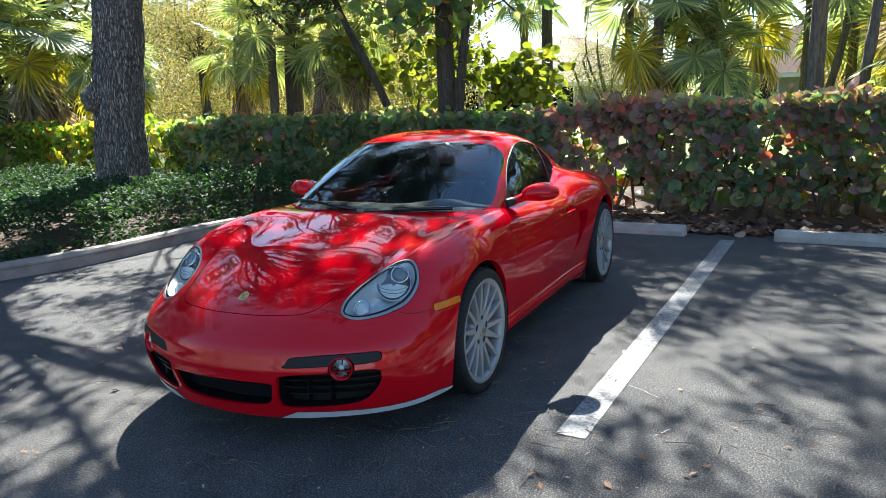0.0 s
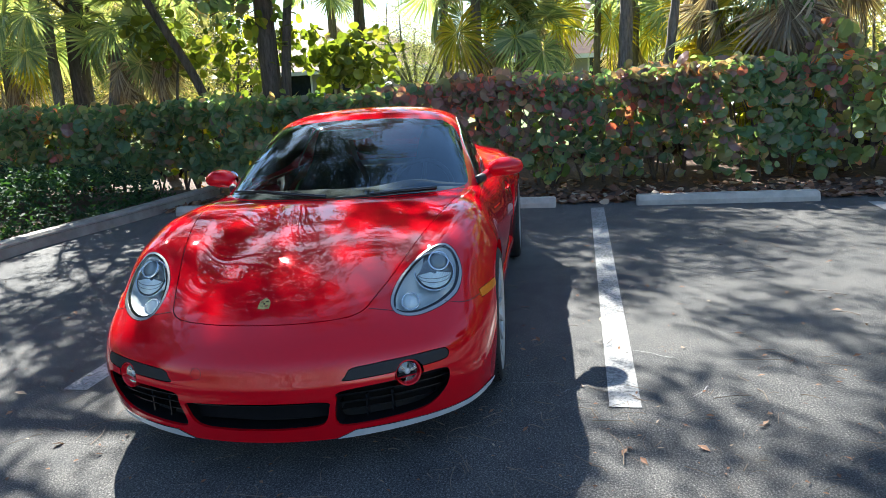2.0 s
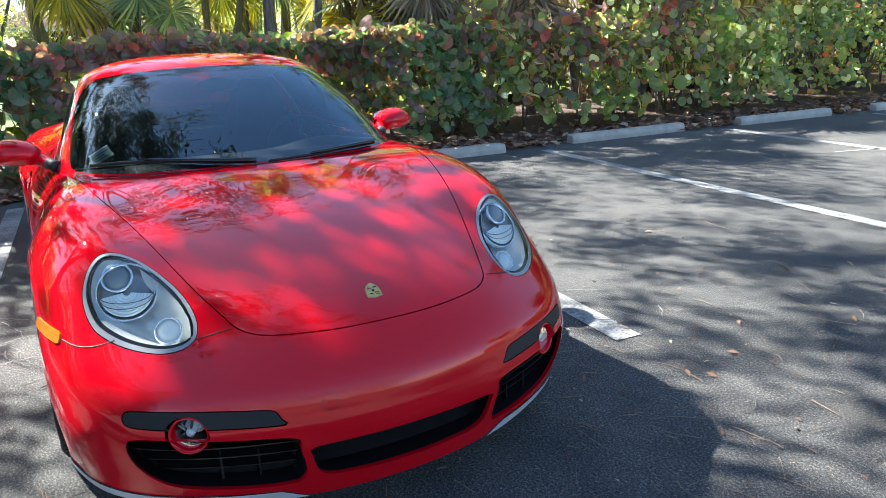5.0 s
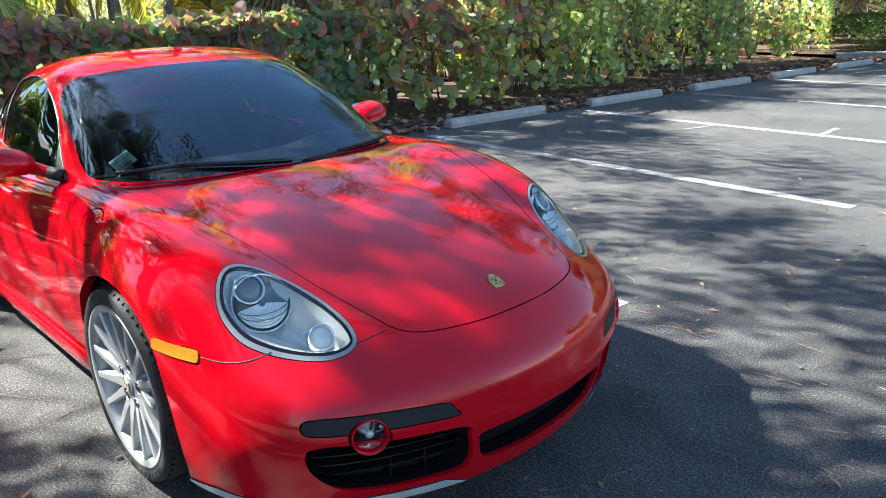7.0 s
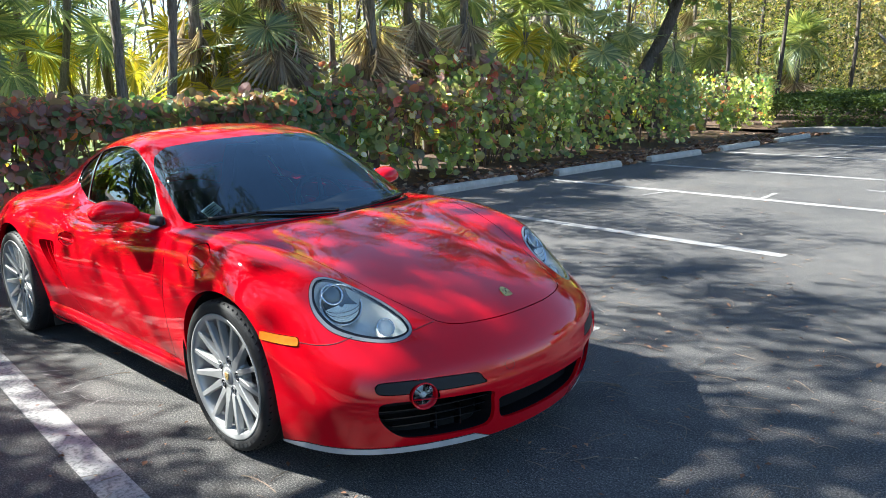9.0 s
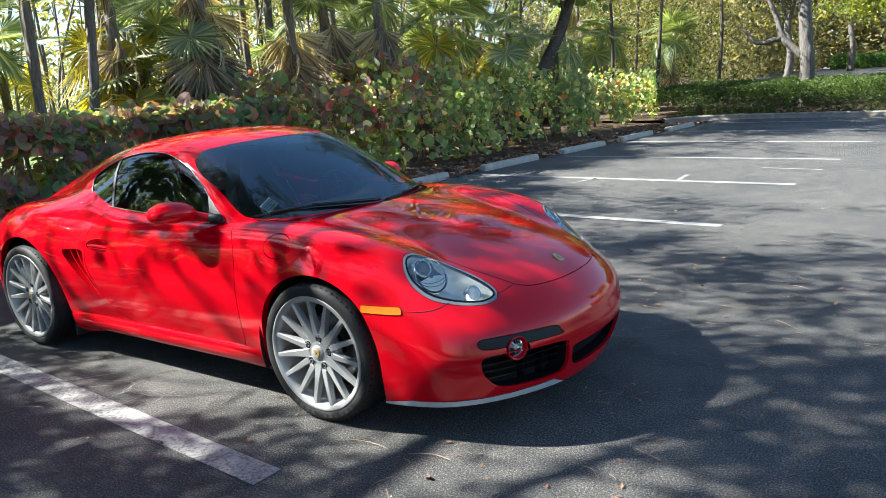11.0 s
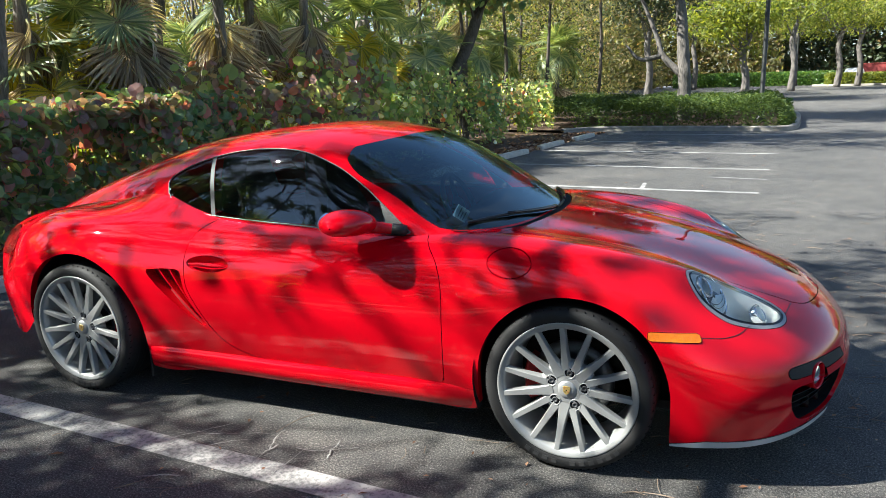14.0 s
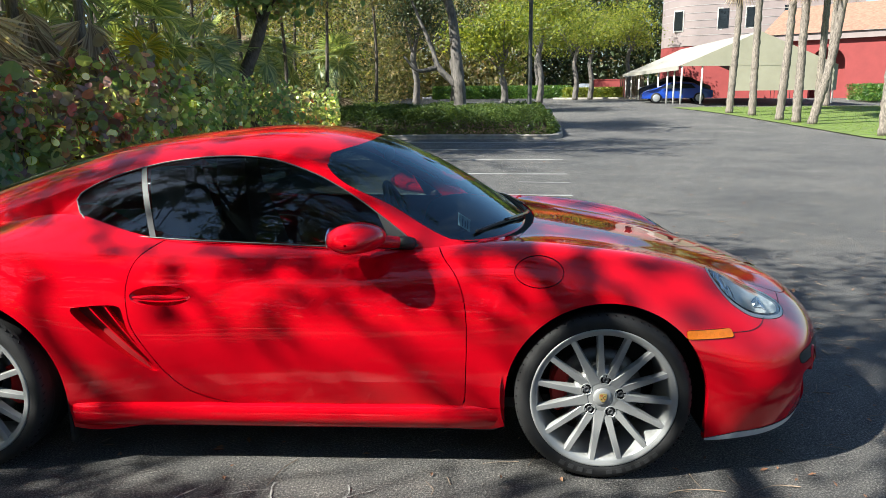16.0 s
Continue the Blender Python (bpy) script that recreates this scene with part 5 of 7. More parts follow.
for s in (1, -1):
    g = backing("grille", s * .27, s * .73, .185, .40, .085, car)
    for k, z in enumerate((.335, .300, .262)):
        slat("grille_slat", s * .30, s * (.685 - .03 * k), z, .030 + .008 * k, g, .0035, .05, GLOSSBLACK)
    for yy in (.39, .48):
        bm = bmesh.new()
        p = on_front(s * yy, .27, -.05)
        box(bm, p.x - .03, p.x, p.y - .003, p.y + .003, .225, .31)
        part("grille_rib", bm, GLOSSBLACK, g)
    c = on_front(s * .556, .385, 0)
    fog = empty("fog_light")
    fog.parent = car
    m = aim(c + Vector((-.006, -s * .004, 0)), (.90, s * .43, 0.03))
    deep = m @ Matrix.Translation((0, -.012, 0))
    lathe_part("fog_ring", [(.051, -.055), (.051, -.004), (.050, .001), (.0480, .003), (.0460, .001), (.043, -.006), (.039, -.030)], RED, fog, m, 48, "red fog light surround")
    lathe_part("reflector", [(.0395, .000), (.033, -.012), (.022, -.022), (.010, -.026), (.001, -.026)], CHROME, fog, deep, 36)
    lathe_part("bulb_cap", [(.012, -.026), (.012, -.006), (.008, .0), (.001, .001)], SATIN, fog, deep, 18)
    for k in range(6):
        bm = bmesh.new()
        mm = deep @ Matrix.Rotation(k * math.pi / 3 + .3, 4, "Y")
        box(bm, .014, .037, -.014, -.002, -.0025, .0025, 0, mm)
        part("facet", bm, CHROME if k % 2 else BLACK, fog)
    lathe_part("fog_glass", [(.0395, .002), (.030, .008), (.015, .011), (.001, .012)], LENS, fog, deep, 32, "clear fog light glass").visible_shadow = False
g = backing("grille", -.29, .29, .195, .345, .09, car)
slat("grille_slat", -.26, .26, .262, .060, g, .050, .02, DEEPBLACK)
slat("grille_slat", -.25, .25, .312, .022, g, .003, .03, GLOSSBLACK)
# Thin seams between panels.
def seam(pts, name="seam", r=.0016):
    P = spline([tuple(p) for p in pts], len(pts) * 5)
    tube_part(name, P, r, BLACK, car, "", 6)


for s in (1, -1):
    seam([on_side(x, z, s, .0002) for x, z in ((1.672, .563), (1.74, .560), (1.79, .567), (1.822, .584))])
    seam([on_top(x, s * y, .0002) for x, y in ((1.945, .486), (1.953, .455), (1.960, .425), (1.967, .397))])
    seam([on_side(x, z, s, .0002) for x, z in ((-1.60, .80), (-1.64, .74), (-1.63, .66), (-1.56, .60))])
seam([on_front(-.215 + .021 * math.cos(a), .437 + .021 * math.sin(a), -.0004) for a in np.linspace(0, 2 * math.pi, 14)], r=.0009)
crest(car, Matrix.Translation(on_top(1.992, 0, .0015)) @ Matrix.Rotation(math.radians(31), 4, "Y") @ Matrix.Rotation(math.radians(-90), 4, "Z"), .056)
# Wipers.
for pts, piv in ((((.735, -.600), (.845, -.42), (.925, -.20), (.955, -.03)), (.93, -.12)), (((.958, .02), (.942, .20), (.888, .40), (.83, .52)), (.90, .30))):
    w = empty("wiper")
    w.parent = car
    blade = spline([tuple(on_top(x, y, .012, CABIN)) for x, y in pts], 16)
    tube_part("blade", blade, .0065, BLACK, w, "black wiper blade", 6)
    arm = spline([tuple(on_top(x, y, .020, CABIN)) for x, y in pts[1:]], 10)
    tube_part("wiper_arm", arm, np.linspace(.006, .011, 10), GLOSSBLACK, w, "", 8)
# Cabin: tub, dashboard, wheel, seats, mirror.
bm = bmesh.new()
box(bm, -1.0, .95, -.66, .66, .20, .24)
box(bm, -.62, -.55, -.60, .60, .24, .86, .02)
box(bm, -1.55, -.58, -.56, .56, .72, .80, .02)
part("cabin_tub", bm, LEATHER, car, "dark cabin lining")
dash = spline([(.965, .835), (.86, .862), (.70, .872), (.56, .862), (.48, .82), (.46, .74), (.52, .60)], 30)
ys = np.linspace(-.66, .66, 24)
hump = .035 * np.exp(-((ys - .37) / .17) ** 2)
V = np.array([[(x - .10 * (abs(y) / .66) ** 2 * (x > .7), y, z + (hump[k] if x < .66 and z > .8 else 0)) for k, y in enumerate(ys)] for x, z in dash]).reshape(-1, 3)
i, j = np.meshgrid(np.arange(29) * 24, np.arange(23), indexing="ij")
k = (i + j).ravel()
link("dashboard", tri_mesh("dashboard", V, np.stack([k, k + 1, k + 25, k + 24], 1), True), DEEPBLACK, car, "dark grey dashboard")
sw = empty("steering_wheel", (.33, .37, .80))
sw.parent = car
sw.rotation_euler = (0, math.radians(66), 0)
a = np.linspace(0, 2 * math.pi, 37)
tube_part("wheel_rim", np.stack([.182 * np.cos(a), .182 * np.sin(a), 0 * a], 1), .0145, LEATHER, sw, "dark leather wheel rim", 10)
for t in (0.1, math.pi - .1, -math.pi / 2):
    tube_part("spoke", [(.03 * math.cos(t), .03 * math.sin(t), -.01), (.17 * math.cos(t), .17 * math.sin(t), 0)], [.016, .012], GREYPL, sw)
hv, hf = blob((0, 0, -.01), (.058, .058, .028), 20, 8)
link("hub_pad", tri_mesh("hub_pad", hv, hf, True), LEATHER, sw)
for s in (1, -1):
    st = empty("seat", (-.12, s * .37, .24))
    st.parent = car
    bm = bmesh.new()
    box(bm, -.25, .27, -.24, .24, .02, .17, .05)
    part("cushion", bm, LEATHER, st, "", True)
    prof = [(-.20, .10, .245), (-.27, .30, .25), (-.34, .52, .235), (-.385, .68, .15), (-.40, .80, .12), (-.405, .88, .085)]
    V = []
    for x, z, hw in prof:
        for y in np.linspace(-1, 1, 9):
            V.append((x + .075 * abs(y) ** 3, y * hw, z))
        for y in np.linspace(1, -1, 9):
            V.append((x - .10 + .03 * abs(y), y * hw * .96, z + (.01 if z < .8 else 0)))
    m = 18
    i = (np.arange(5) * m)[:, None]
    j = np.arange(m)[None]
    q = (j + 1) % m
    F = np.stack([i + j, i + q, i + m + q, i + m + j], -1).reshape(-1, 4).tolist()
    bm = bmesh.new()
    vs = [bm.verts.new(v) for v in V]
    for f in F:
        bm.faces.new([vs[t] for t in f])
    bm.faces.new(vs[-18:])
    part("backrest", bm, LEATHER, st, "charcoal leather backrest", True)
rv, rf = blob((.33, .0, 1.145), (.022, .105, .032), 20, 8)
link("inside_mirror", tri_mesh("inside_mirror", rv, rf, True), BLACK, car, "black inside mirror")
# Paper permit inside the windscreen.
bm = bmesh.new()
c0 = on_top(.695, -.562, -.006, CABIN)
tx = (on_top(.695, -.525, -.006, CABIN) - on_top(.695, -.595, -.006, CABIN)).normalized()
tn = Vector((.62, -.22, .75)).normalized()
ty = tn.cross(tx).normalized()
for (u0, u1, v0, v1, mm, nm) in ((-.04, .04, -.03, .03, STICKER, "permit"), (-.032, .032, .006, .010, INK, "print_bar"), (-.032, .010, -.006, -.002, INK, "print_bar"), (-.032, .022, -.018, -.014, INK, "print_bar")):
    bm = bmesh.new()
    o = c0 + tn * (.0012 if mm is INK else 0)
    bm.faces.new([bm.verts.new(o + tx * u + ty * v) for u, v in ((u0, v0), (u1, v0), (u1, v1), (u0, v1))])
    if nm == "permit":
        permit = part(nm, bm, mm, car, "pale green paper permit with unreadable print")
    else:
        part(nm, bm, mm, permit)

# ---- plants ----
a_ = np.arange(8) / 8 * 2 * np.pi
ROUND_V = np.vstack([[(0, 0, 0)], np.stack([np.cos(a_) * (1 + .06 * np.cos(2 * a_)), np.sin(a_) * .95, .14 * np.cos(2 * a_) + .06], 1)])
ROUND_F = np.array([(0, 1 + i, 1 + (i + 1) % 8) for i in range(8)])
OVAL_V = np.array([(0, -1, 0), (.46, .05, .14), (0, 1, -.08), (-.46, .05, .14), (0, .1, -.02)])
OVAL_F = np.array([(4, 0, 1), (4, 1, 2), (4, 2, 3), (4, 3, 0)])
DIA_V = np.array([(0, -1, 0), (.42, 0, .12), (0, 1, 0), (-.42, 0, .12)])
DIA_F = np.array([(0, 1, 2), (0, 2, 3)])


def leaf_stuff(name, pos, up, size, mat, rng, shape="round", parent=None, label=""):
    tv, tf = {"round": (ROUND_V, ROUND_F), "oval": (OVAL_V, OVAL_F), "dia": (DIA_V, DIA_F)}[shape]
    V, F = scatter(tv, tf, pos, up, size, rng)
    ob = link(name, tri_mesh(name, V, F), mat, parent, label)
    ob["kind"] = "stuff"
    return ob


def wobble(rng, n, s):
    return rng.normal(size=(n, 3)) * s


def hedge(name, b0, b1, a0, depth, top, density, mats, label, seed, stem_gap=.5, size=(.036, .068), ragged=.06, bare=.32, gappy=.50, lit=None):
    """A row of woody stems with big round leaves, thick outside, thin near the ground."""
    rng = np.random.default_rng(seed)
    root = empty(name, (*lot(a0, (b0 + b1) / 2), 0), label, "hedge")
    inv = -np.array(root.location)
    n = int((b1 - b0) * density)
    b = rng.uniform(b0, b1, n)
    tz = top(b)
    kind = rng.random(n)
    a = np.where(kind < .50, a0 - np.abs(rng.normal(0, .13, n)), np.where(kind < .78, a0 - rng.uniform(0, depth, n), np.where(kind < .90, a0 - depth + np.abs(rng.normal(0, .12, n)), a0 - rng.uniform(0, depth, n))))
    z = np.where((kind >= .5) & (kind < .78), tz - np.abs(rng.normal(0, .07, n)), bare * .3 + (tz - bare * .3) * rng.random(n) ** .72)
    keep = noise_keep(a * 1.7, b * 1.7, z * 1.9, seed, gappy - .50 * np.clip(z / tz, 0, 1))
    a, b, z, kind = a[keep], b[keep], z[keep], kind[keep]
    bulge = .16 * np.sin(b * 1.3 + seed) + .10 * np.sin(b * 3.1 + z * 2)
    a = a + bulge * (a > a0 - depth / 2)
    z = z + ragged * rng.normal(size=len(z)) * (z > .8 * top(b))
    xy = L0 + a[:, None] * LU + b[:, None] * LV
    P = np.c_[xy, z] + inv
    out = np.where(kind < .5, 1.0, .3)
    up = np.c_[LU[0] * out, LU[1] * out, np.where(kind < .5, .55, 1.0)] + wobble(rng, len(P), 1.15)
    sz = rng.uniform(size[0], size[1], len(P)) * np.where(rng.random(len(P)) < .16, 1.5, 1)
    patch = np.sin(b * .9 + 1.3) + .6 * np.sin(b * 2.3) + rng.normal(size=len(b)) * .8 + (z - .7) * .8
    pick = patch > -.1 + 2.0 * np.clip((1.8 - b) / 2.2, 0, 1) + 1.4 * np.clip((b - 5.2) * 3, 0, 1)
    # Sun on the hedge's back is coloured into these leaves.
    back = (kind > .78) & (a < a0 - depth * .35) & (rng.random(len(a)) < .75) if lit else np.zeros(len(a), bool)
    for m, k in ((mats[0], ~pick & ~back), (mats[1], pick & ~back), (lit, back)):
        nm = "foliage"
        if k.any():
            leaf_stuff(nm, P[k], up[k], sz[k], m, rng, "round", root)
    geo = []
    for bb in np.arange(b0 + .1, b1, stem_gap):
        bb += rng.uniform(-.15, .15)
        base = np.array([*lot(a0 - depth / 2 + rng.uniform(-.2, .2), bb), 0])
        for _ in range(rng.integers(2, 5)):
            t = float(top(np.array([bb]))[0]) * rng.uniform(.75, 1.0)
            e = base + (rng.uniform(-.42, .42), rng.uniform(-.35, .35), t)
            mid = base * .45 + e * .55 + rng.normal(size=3) * .05
            geo.append(tube(spline([base, mid, e], 6) + inv, np.linspace(.017, .005, 6), 5))
            for _ in range(4):
                g0 = base + (e - base) * rng.uniform(.4, .9)
                geo.append(tube(np.array([g0, g0 + rng.normal(size=3) * .16 + (0, 0, .12)]) + inv, np.array([.006, .003]), 4))
    V, F = merge(*geo)
    link("stemwork", tri_mesh("stemwork", V, F, True), TWIGMAT, root, "bare woody stems")["kind"] = "stuff"
    return root


def noise_keep(x, y, z, seed, level):
    """Leaves gather in clumps: keeps places where a smooth random field is high."""
    f = np.sin(x * 2.1 + seed) * np.cos(y * 1.7 + 2 * seed) + np.sin(y * 3.3 + z * 2.7 + seed * 3) * .7 + np.cos(z * 4.1 + x * 3.7 + seed) * .6 + np.sin(y * 7.1 + z * 6.3) * .45 + np.cos(x * 8.3 - y * 6.1) * .35
    return f > (level - .45) * 2.2


def clipped(b):
    return 1.24 + .10 * np.clip((b + .5) / 2.0, 0, 1) + .035 * np.sin(b * 1.9)


hedge("seagrape_hedge", -13.5, -6.4, -6.02, 1.15, clipped, 1150, (SUNYELLOWGRAPE, HEDGELEAF), "clipped sea grape hedge with sunlit yellow and lime leaves", 2)
hedge("seagrape_hedge", -6.5, 5.35, -6.02, 1.15, clipped, 1500, (HEDGELEAF, HEDGEDARK), "clipped sea grape hedge with green and plum round leaves", 3, .30, lit=SUNYELLOWGRAPE)
hedge("seagrape_hedge", 5.2, 9.6, -6.15, 1.6, lambda b: 1.55 + .30 * np.sin(b * 1.5 + 1.2) + .14 * np.sin(b * 4.1), 760, (LOOSELEAF, HEDGEDARK), "untrimmed sea grape shrubs with green, red and sunlit-pale leaves", 5, .34, (.040, .080), .16, lit=SUNYELLOWGRAPE)
hedge("seagrape_hedge", 9.4, 15.0, -6.45, 2.0, lambda b: 1.35 + .25 * np.sin(b * 1.1) + .12 * np.sin(b * 3.1), 760, (LOOSELEAF, HEDGELEAF), "loose olive-green sea grape shrubs beside the bays", 7, .36, (.032, .060), .16, lit=SUNYELLOWGRAPE)
hedge("seagrape_hedge", 14.8, 21.5, -6.9, 2.4, lambda b: 1.25 + .22 * np.sin(b * 1.3) + .12 * np.sin(b * 3.7), 700, (LOOSELEAF, HEDGELEAF), "loose olive-green shrubs at the far end of the bays", 8, .5, (.032, .060), .16, lit=SUNYELLOWGRAPE)


def groundcover(name, inside, n, top, mat, label, seed, size=(.018, .034), bounds=None, shape="oval"):
    """A dense low planting of small leaves over a bed."""
    rng = np.random.default_rng(seed)
    x0, x1, y0, y1 = bounds
    P = np.c_[rng.uniform(x0, x1, n), rng.uniform(y0, y1, n)]
    d = inside(P)
    P, d = P[d > .05], d[d > .05]
    k = noise_keep(P[:, 0] * 3.1, P[:, 1] * 3.3, P[:, 0] * 2.0 - P[:, 1] * 1.4, seed, .02)
    P, d = P[k], d[k]
    tz = top(P, d)
    z = tz * np.where(d < .4, rng.uniform(.15, 1.02, len(P)), 1 - np.abs(rng.normal(0, .22, len(P)))) + .03 * rng.normal(size=len(P))
    z = np.maximum(z, .14)
    V = np.c_[P, ground_z(P[:, 0], P[:, 1]) + z]
    c = V.mean(0) * (1, 1, 0)
    up = np.tile((.1, .1, 1.0), (len(V), 1)) + wobble(rng, len(V), .6)
    ob = leaf_stuff(name, V - c, up, rng.uniform(size[0], size[1], len(V)), mat, rng, shape)
    ob.location = c
    return tagged(ob, label, "groundcover", kind="stuff")


def edge_dist(edge, sign, cap=3.0):
    """Distance inside an edge line that runs along a bed."""
    E_ = np.asarray(edge)

    def f(P):
        d2 = ((P[:, None] - E_[None]) ** 2).sum(-1)
        k = d2.argmin(1)
        T = np.gradient(E_, axis=0)
        side = T[k, 0] * (P[:, 1] - E_[k, 1]) - T[k, 1] * (P[:, 0] - E_[k, 0])
        return np.where(side * sign > 0, np.sqrt(d2.min(1)), -1)

    return f


left_d = edge_dist(bed_edge, -1)
groundcover("groundcover", lambda P: np.where(P[:, 0] > -4.6 + .0 * P[:, 1], left_d(P) - .22, -1), 78000, lambda P, d: np.clip(.16 + d * .62, .2, .56) + .07 * np.sin(P[:, 0] * 2.3) * np.sin(P[:, 1] * 2.9) + .05 * np.sin(P[:, 0] * 5.1 + P[:, 1] * 4), IVY, "dense dark green low groundcover in the kerbed bed", 11, (.027, .048), (-4.6, 1.7, -13.0, -3.6))
isl_d = edge_dist(island_edge, 1)
groundcover("groundcover", lambda P: np.where(P[:, 0] > -4.4, isl_d(P) - .10, -1), 60000, lambda P, d: np.clip(.3 + d * .9, .3, .95) + .09 * np.sin(P[:, 0] * 2.1) * np.sin(P[:, 1] * 1.7), ISLESHADEIVY, "clipped green shrubs in the far island, coloured as if shaded", 12, (.035, .06), (-4.5, 3.2, 19.4, 25.4), "dia")
groundcover("groundcover", lambda P: isl_d(P) - .1, 26000, lambda P, d: .62 + .1 * np.sin(P[:, 0] * 2) * np.sin(P[:, 1] * 2), BRIGHTIVY, "bright yellow-green low shrubs behind the island", 13, (.04, .07), (-3, 3.3, 25.2, 29.4), "dia")
rngl = np.random.default_rng(21)
n = 7000
b = rngl.uniform(-13, 20, n)
a = -5.02 - np.abs(rngl.gamma(1.2, .45, n))
xy = L0 + a[:, None] * LU + b[:, None] * LV
ob = leaf_stuff("leaf_litter", np.c_[xy, .016 + .02 * rngl.random(n)], np.tile((0., 0, 1), (n, 1)) + wobble(rngl, n, .3), rngl.uniform(.02, .06, n), LITTER, rngl, "round")
tagged(ob, "fallen brown and red leaves on the mulch", "leaf litter", kind="stuff")
n = 1500
b = np.where(rngl.random(n) < .5, rngl.uniform(-2.6, 14, n), rngl.normal(2.2, 1.6, n))
a = np.where(rngl.random(n) < .5, rngl.uniform(-4.8, 4.5, n), rngl.normal(.6, 1.2, n))
xy = L0 + a[:, None] * LU + b[:, None] * LV
ob = leaf_stuff("leaf_bits", np.c_[xy, np.full(n, .008)], np.tile((0., 0, 1), (n, 1)) + wobble(rngl, n, .25), rngl.gamma(2.0, .0045, n) + .003, LITTER, rngl, "oval")
tagged(ob, "small dry leaf bits on the asphalt", "leaf litter", kind="stuff")


# Palms: shared frond meshes, each frond an object of its own.
def frond_mesh(name, mat, rng, blades=34, spread=2.8, droop=.2, petiole=.75, tilt=.7, R=.68, join=.5):
    """A stalk and a pleated round fan whose blades part towards their pointed tips."""
    P = spline([(0, 0, 0), (petiole * .5, 0, .09), (petiole, 0, .05)], 6)
    geo = [tube(P, np.linspace(.015, .008, 6), 4)]
    c = P[-1]
    ax, ay, az = np.array((math.cos(tilt), 0, -math.sin(tilt))), np.array((0, 1.0, 0)), np.array((math.sin(tilt), 0, math.cos(tilt)))
    h = spread / blades
    for t in np.linspace(-spread, spread, blades):
        L = R * (.86 + .16 * math.cos(t * .6)) * rng.uniform(.92, 1.06)
        bend = droop * rng.uniform(.5, 1.5)
        d = lambda s, a, z: c + (ax * math.cos(t + a) + ay * math.sin(t + a)) * s * L + az * z - np.array((0, 0, bend * s ** 3 * L))
        V = np.array([d(.04, 0, 0), d(join, -h, -.006), d(join, 0, .016), d(join, h, -.006), d(.8, -h * .30, 0), d(.8, h * .30, 0), d(1.0, rng.normal() * .02, 0)])
        F = np.array([(0, 1, 2), (0, 2, 3), (1, 4, 2), (2, 4, 5), (2, 5, 3), (4, 6, 5)])
        geo.append((V, F))
    V, F = merge(*geo)
    me = tri_mesh(name, V, F)
    me.materials.append(mat)
    return me


rp = np.random.default_rng(31)
FRONDS = [frond_mesh("frond", PALMLEAF, rp, 34, 2.8, d, p_, t_) for d, p_, t_ in ((.08, .8, .5), (.16, .7, .85), (.3, .62, 1.15))]
GOLDS = [frond_mesh("frond", PALMGOLD, rp, 34, 2.7, .3, .7, .9)]
DEADS = [frond_mesh("dead_frond", DEADLEAF, rp, 26, sp, d, .34, .15, .80, .55) for sp, d in ((.6, .05), (.95, .12), (1.3, .2))]


def palm(x, y, h, lean=(0, 0), size=1.0, count=20, skirt=0, seed=0, gold=0, r=.12, z0=0.0, label="", bark=None, low=-.5):
    """A fan palm: ringed trunk, a head of fronds, and dead fronds hanging below."""
    rng = np.random.default_rng(seed + 100)
    root = empty("fan_palm", (x, y, float(ground_z(x, y)) + z0), label or "fan palm with green fronds and a slim grey trunk", "palm", "fan palms")
    P = spline([(0, 0, 0), (lean[0] * .62, lean[1] * .62, h * .42), (lean[0], lean[1], h)], max(8, int(h * 5)))
    R = r * (1 + .10 * np.sin(np.arange(len(P)) * 2.4)) * np.linspace(1.15, .9, len(P))
    V, F = tube(P, R, 9)
    V = V + rng.normal(size=V.shape) * r * .05
    link("trunk", tri_mesh("trunk", V, F, True), bark or PALMBARK, root, "rough ringed palm trunk")
    top = Vector(P[-1])

    def put(me, az, el, sc, tw, dz=0.0):
        ob = new(me.name.split(".")[0], me)
        ob.parent = root
        ob.matrix_basis = Matrix.Translation(top + Vector((0, 0, dz))) @ Matrix.Rotation(az, 4, "Z") @ Matrix.Rotation(-el, 4, "Y") @ Matrix.Rotation(tw, 4, "X") @ Matrix.Scale(sc, 4)

    for k in range(count):
        f = k / max(count - 1, 1)
        el = 1.35 - (1.35 - low) * f + rng.uniform(-.15, .15)
        me = GOLDS[0] if f > 1 - gold else FRONDS[int(rng.integers(3))]
        put(me, k * 2.4 + rng.uniform(-.3, .3), el, size * rng.uniform(.85, 1.12), rng.uniform(-.5, .5), rng.uniform(-.15, .1))
    for k in range(int(skirt * 1.35)):
        put(DEADS[k % 3], k * 2.4 + rng.uniform(-.4, .4), rng.uniform(-1.55, -1.0), size * rng.uniform(.8, 1.25), rng.uniform(-.8, .8), -rng.uniform(.0, .9 if skirt < 12 else 1.5))
    return root


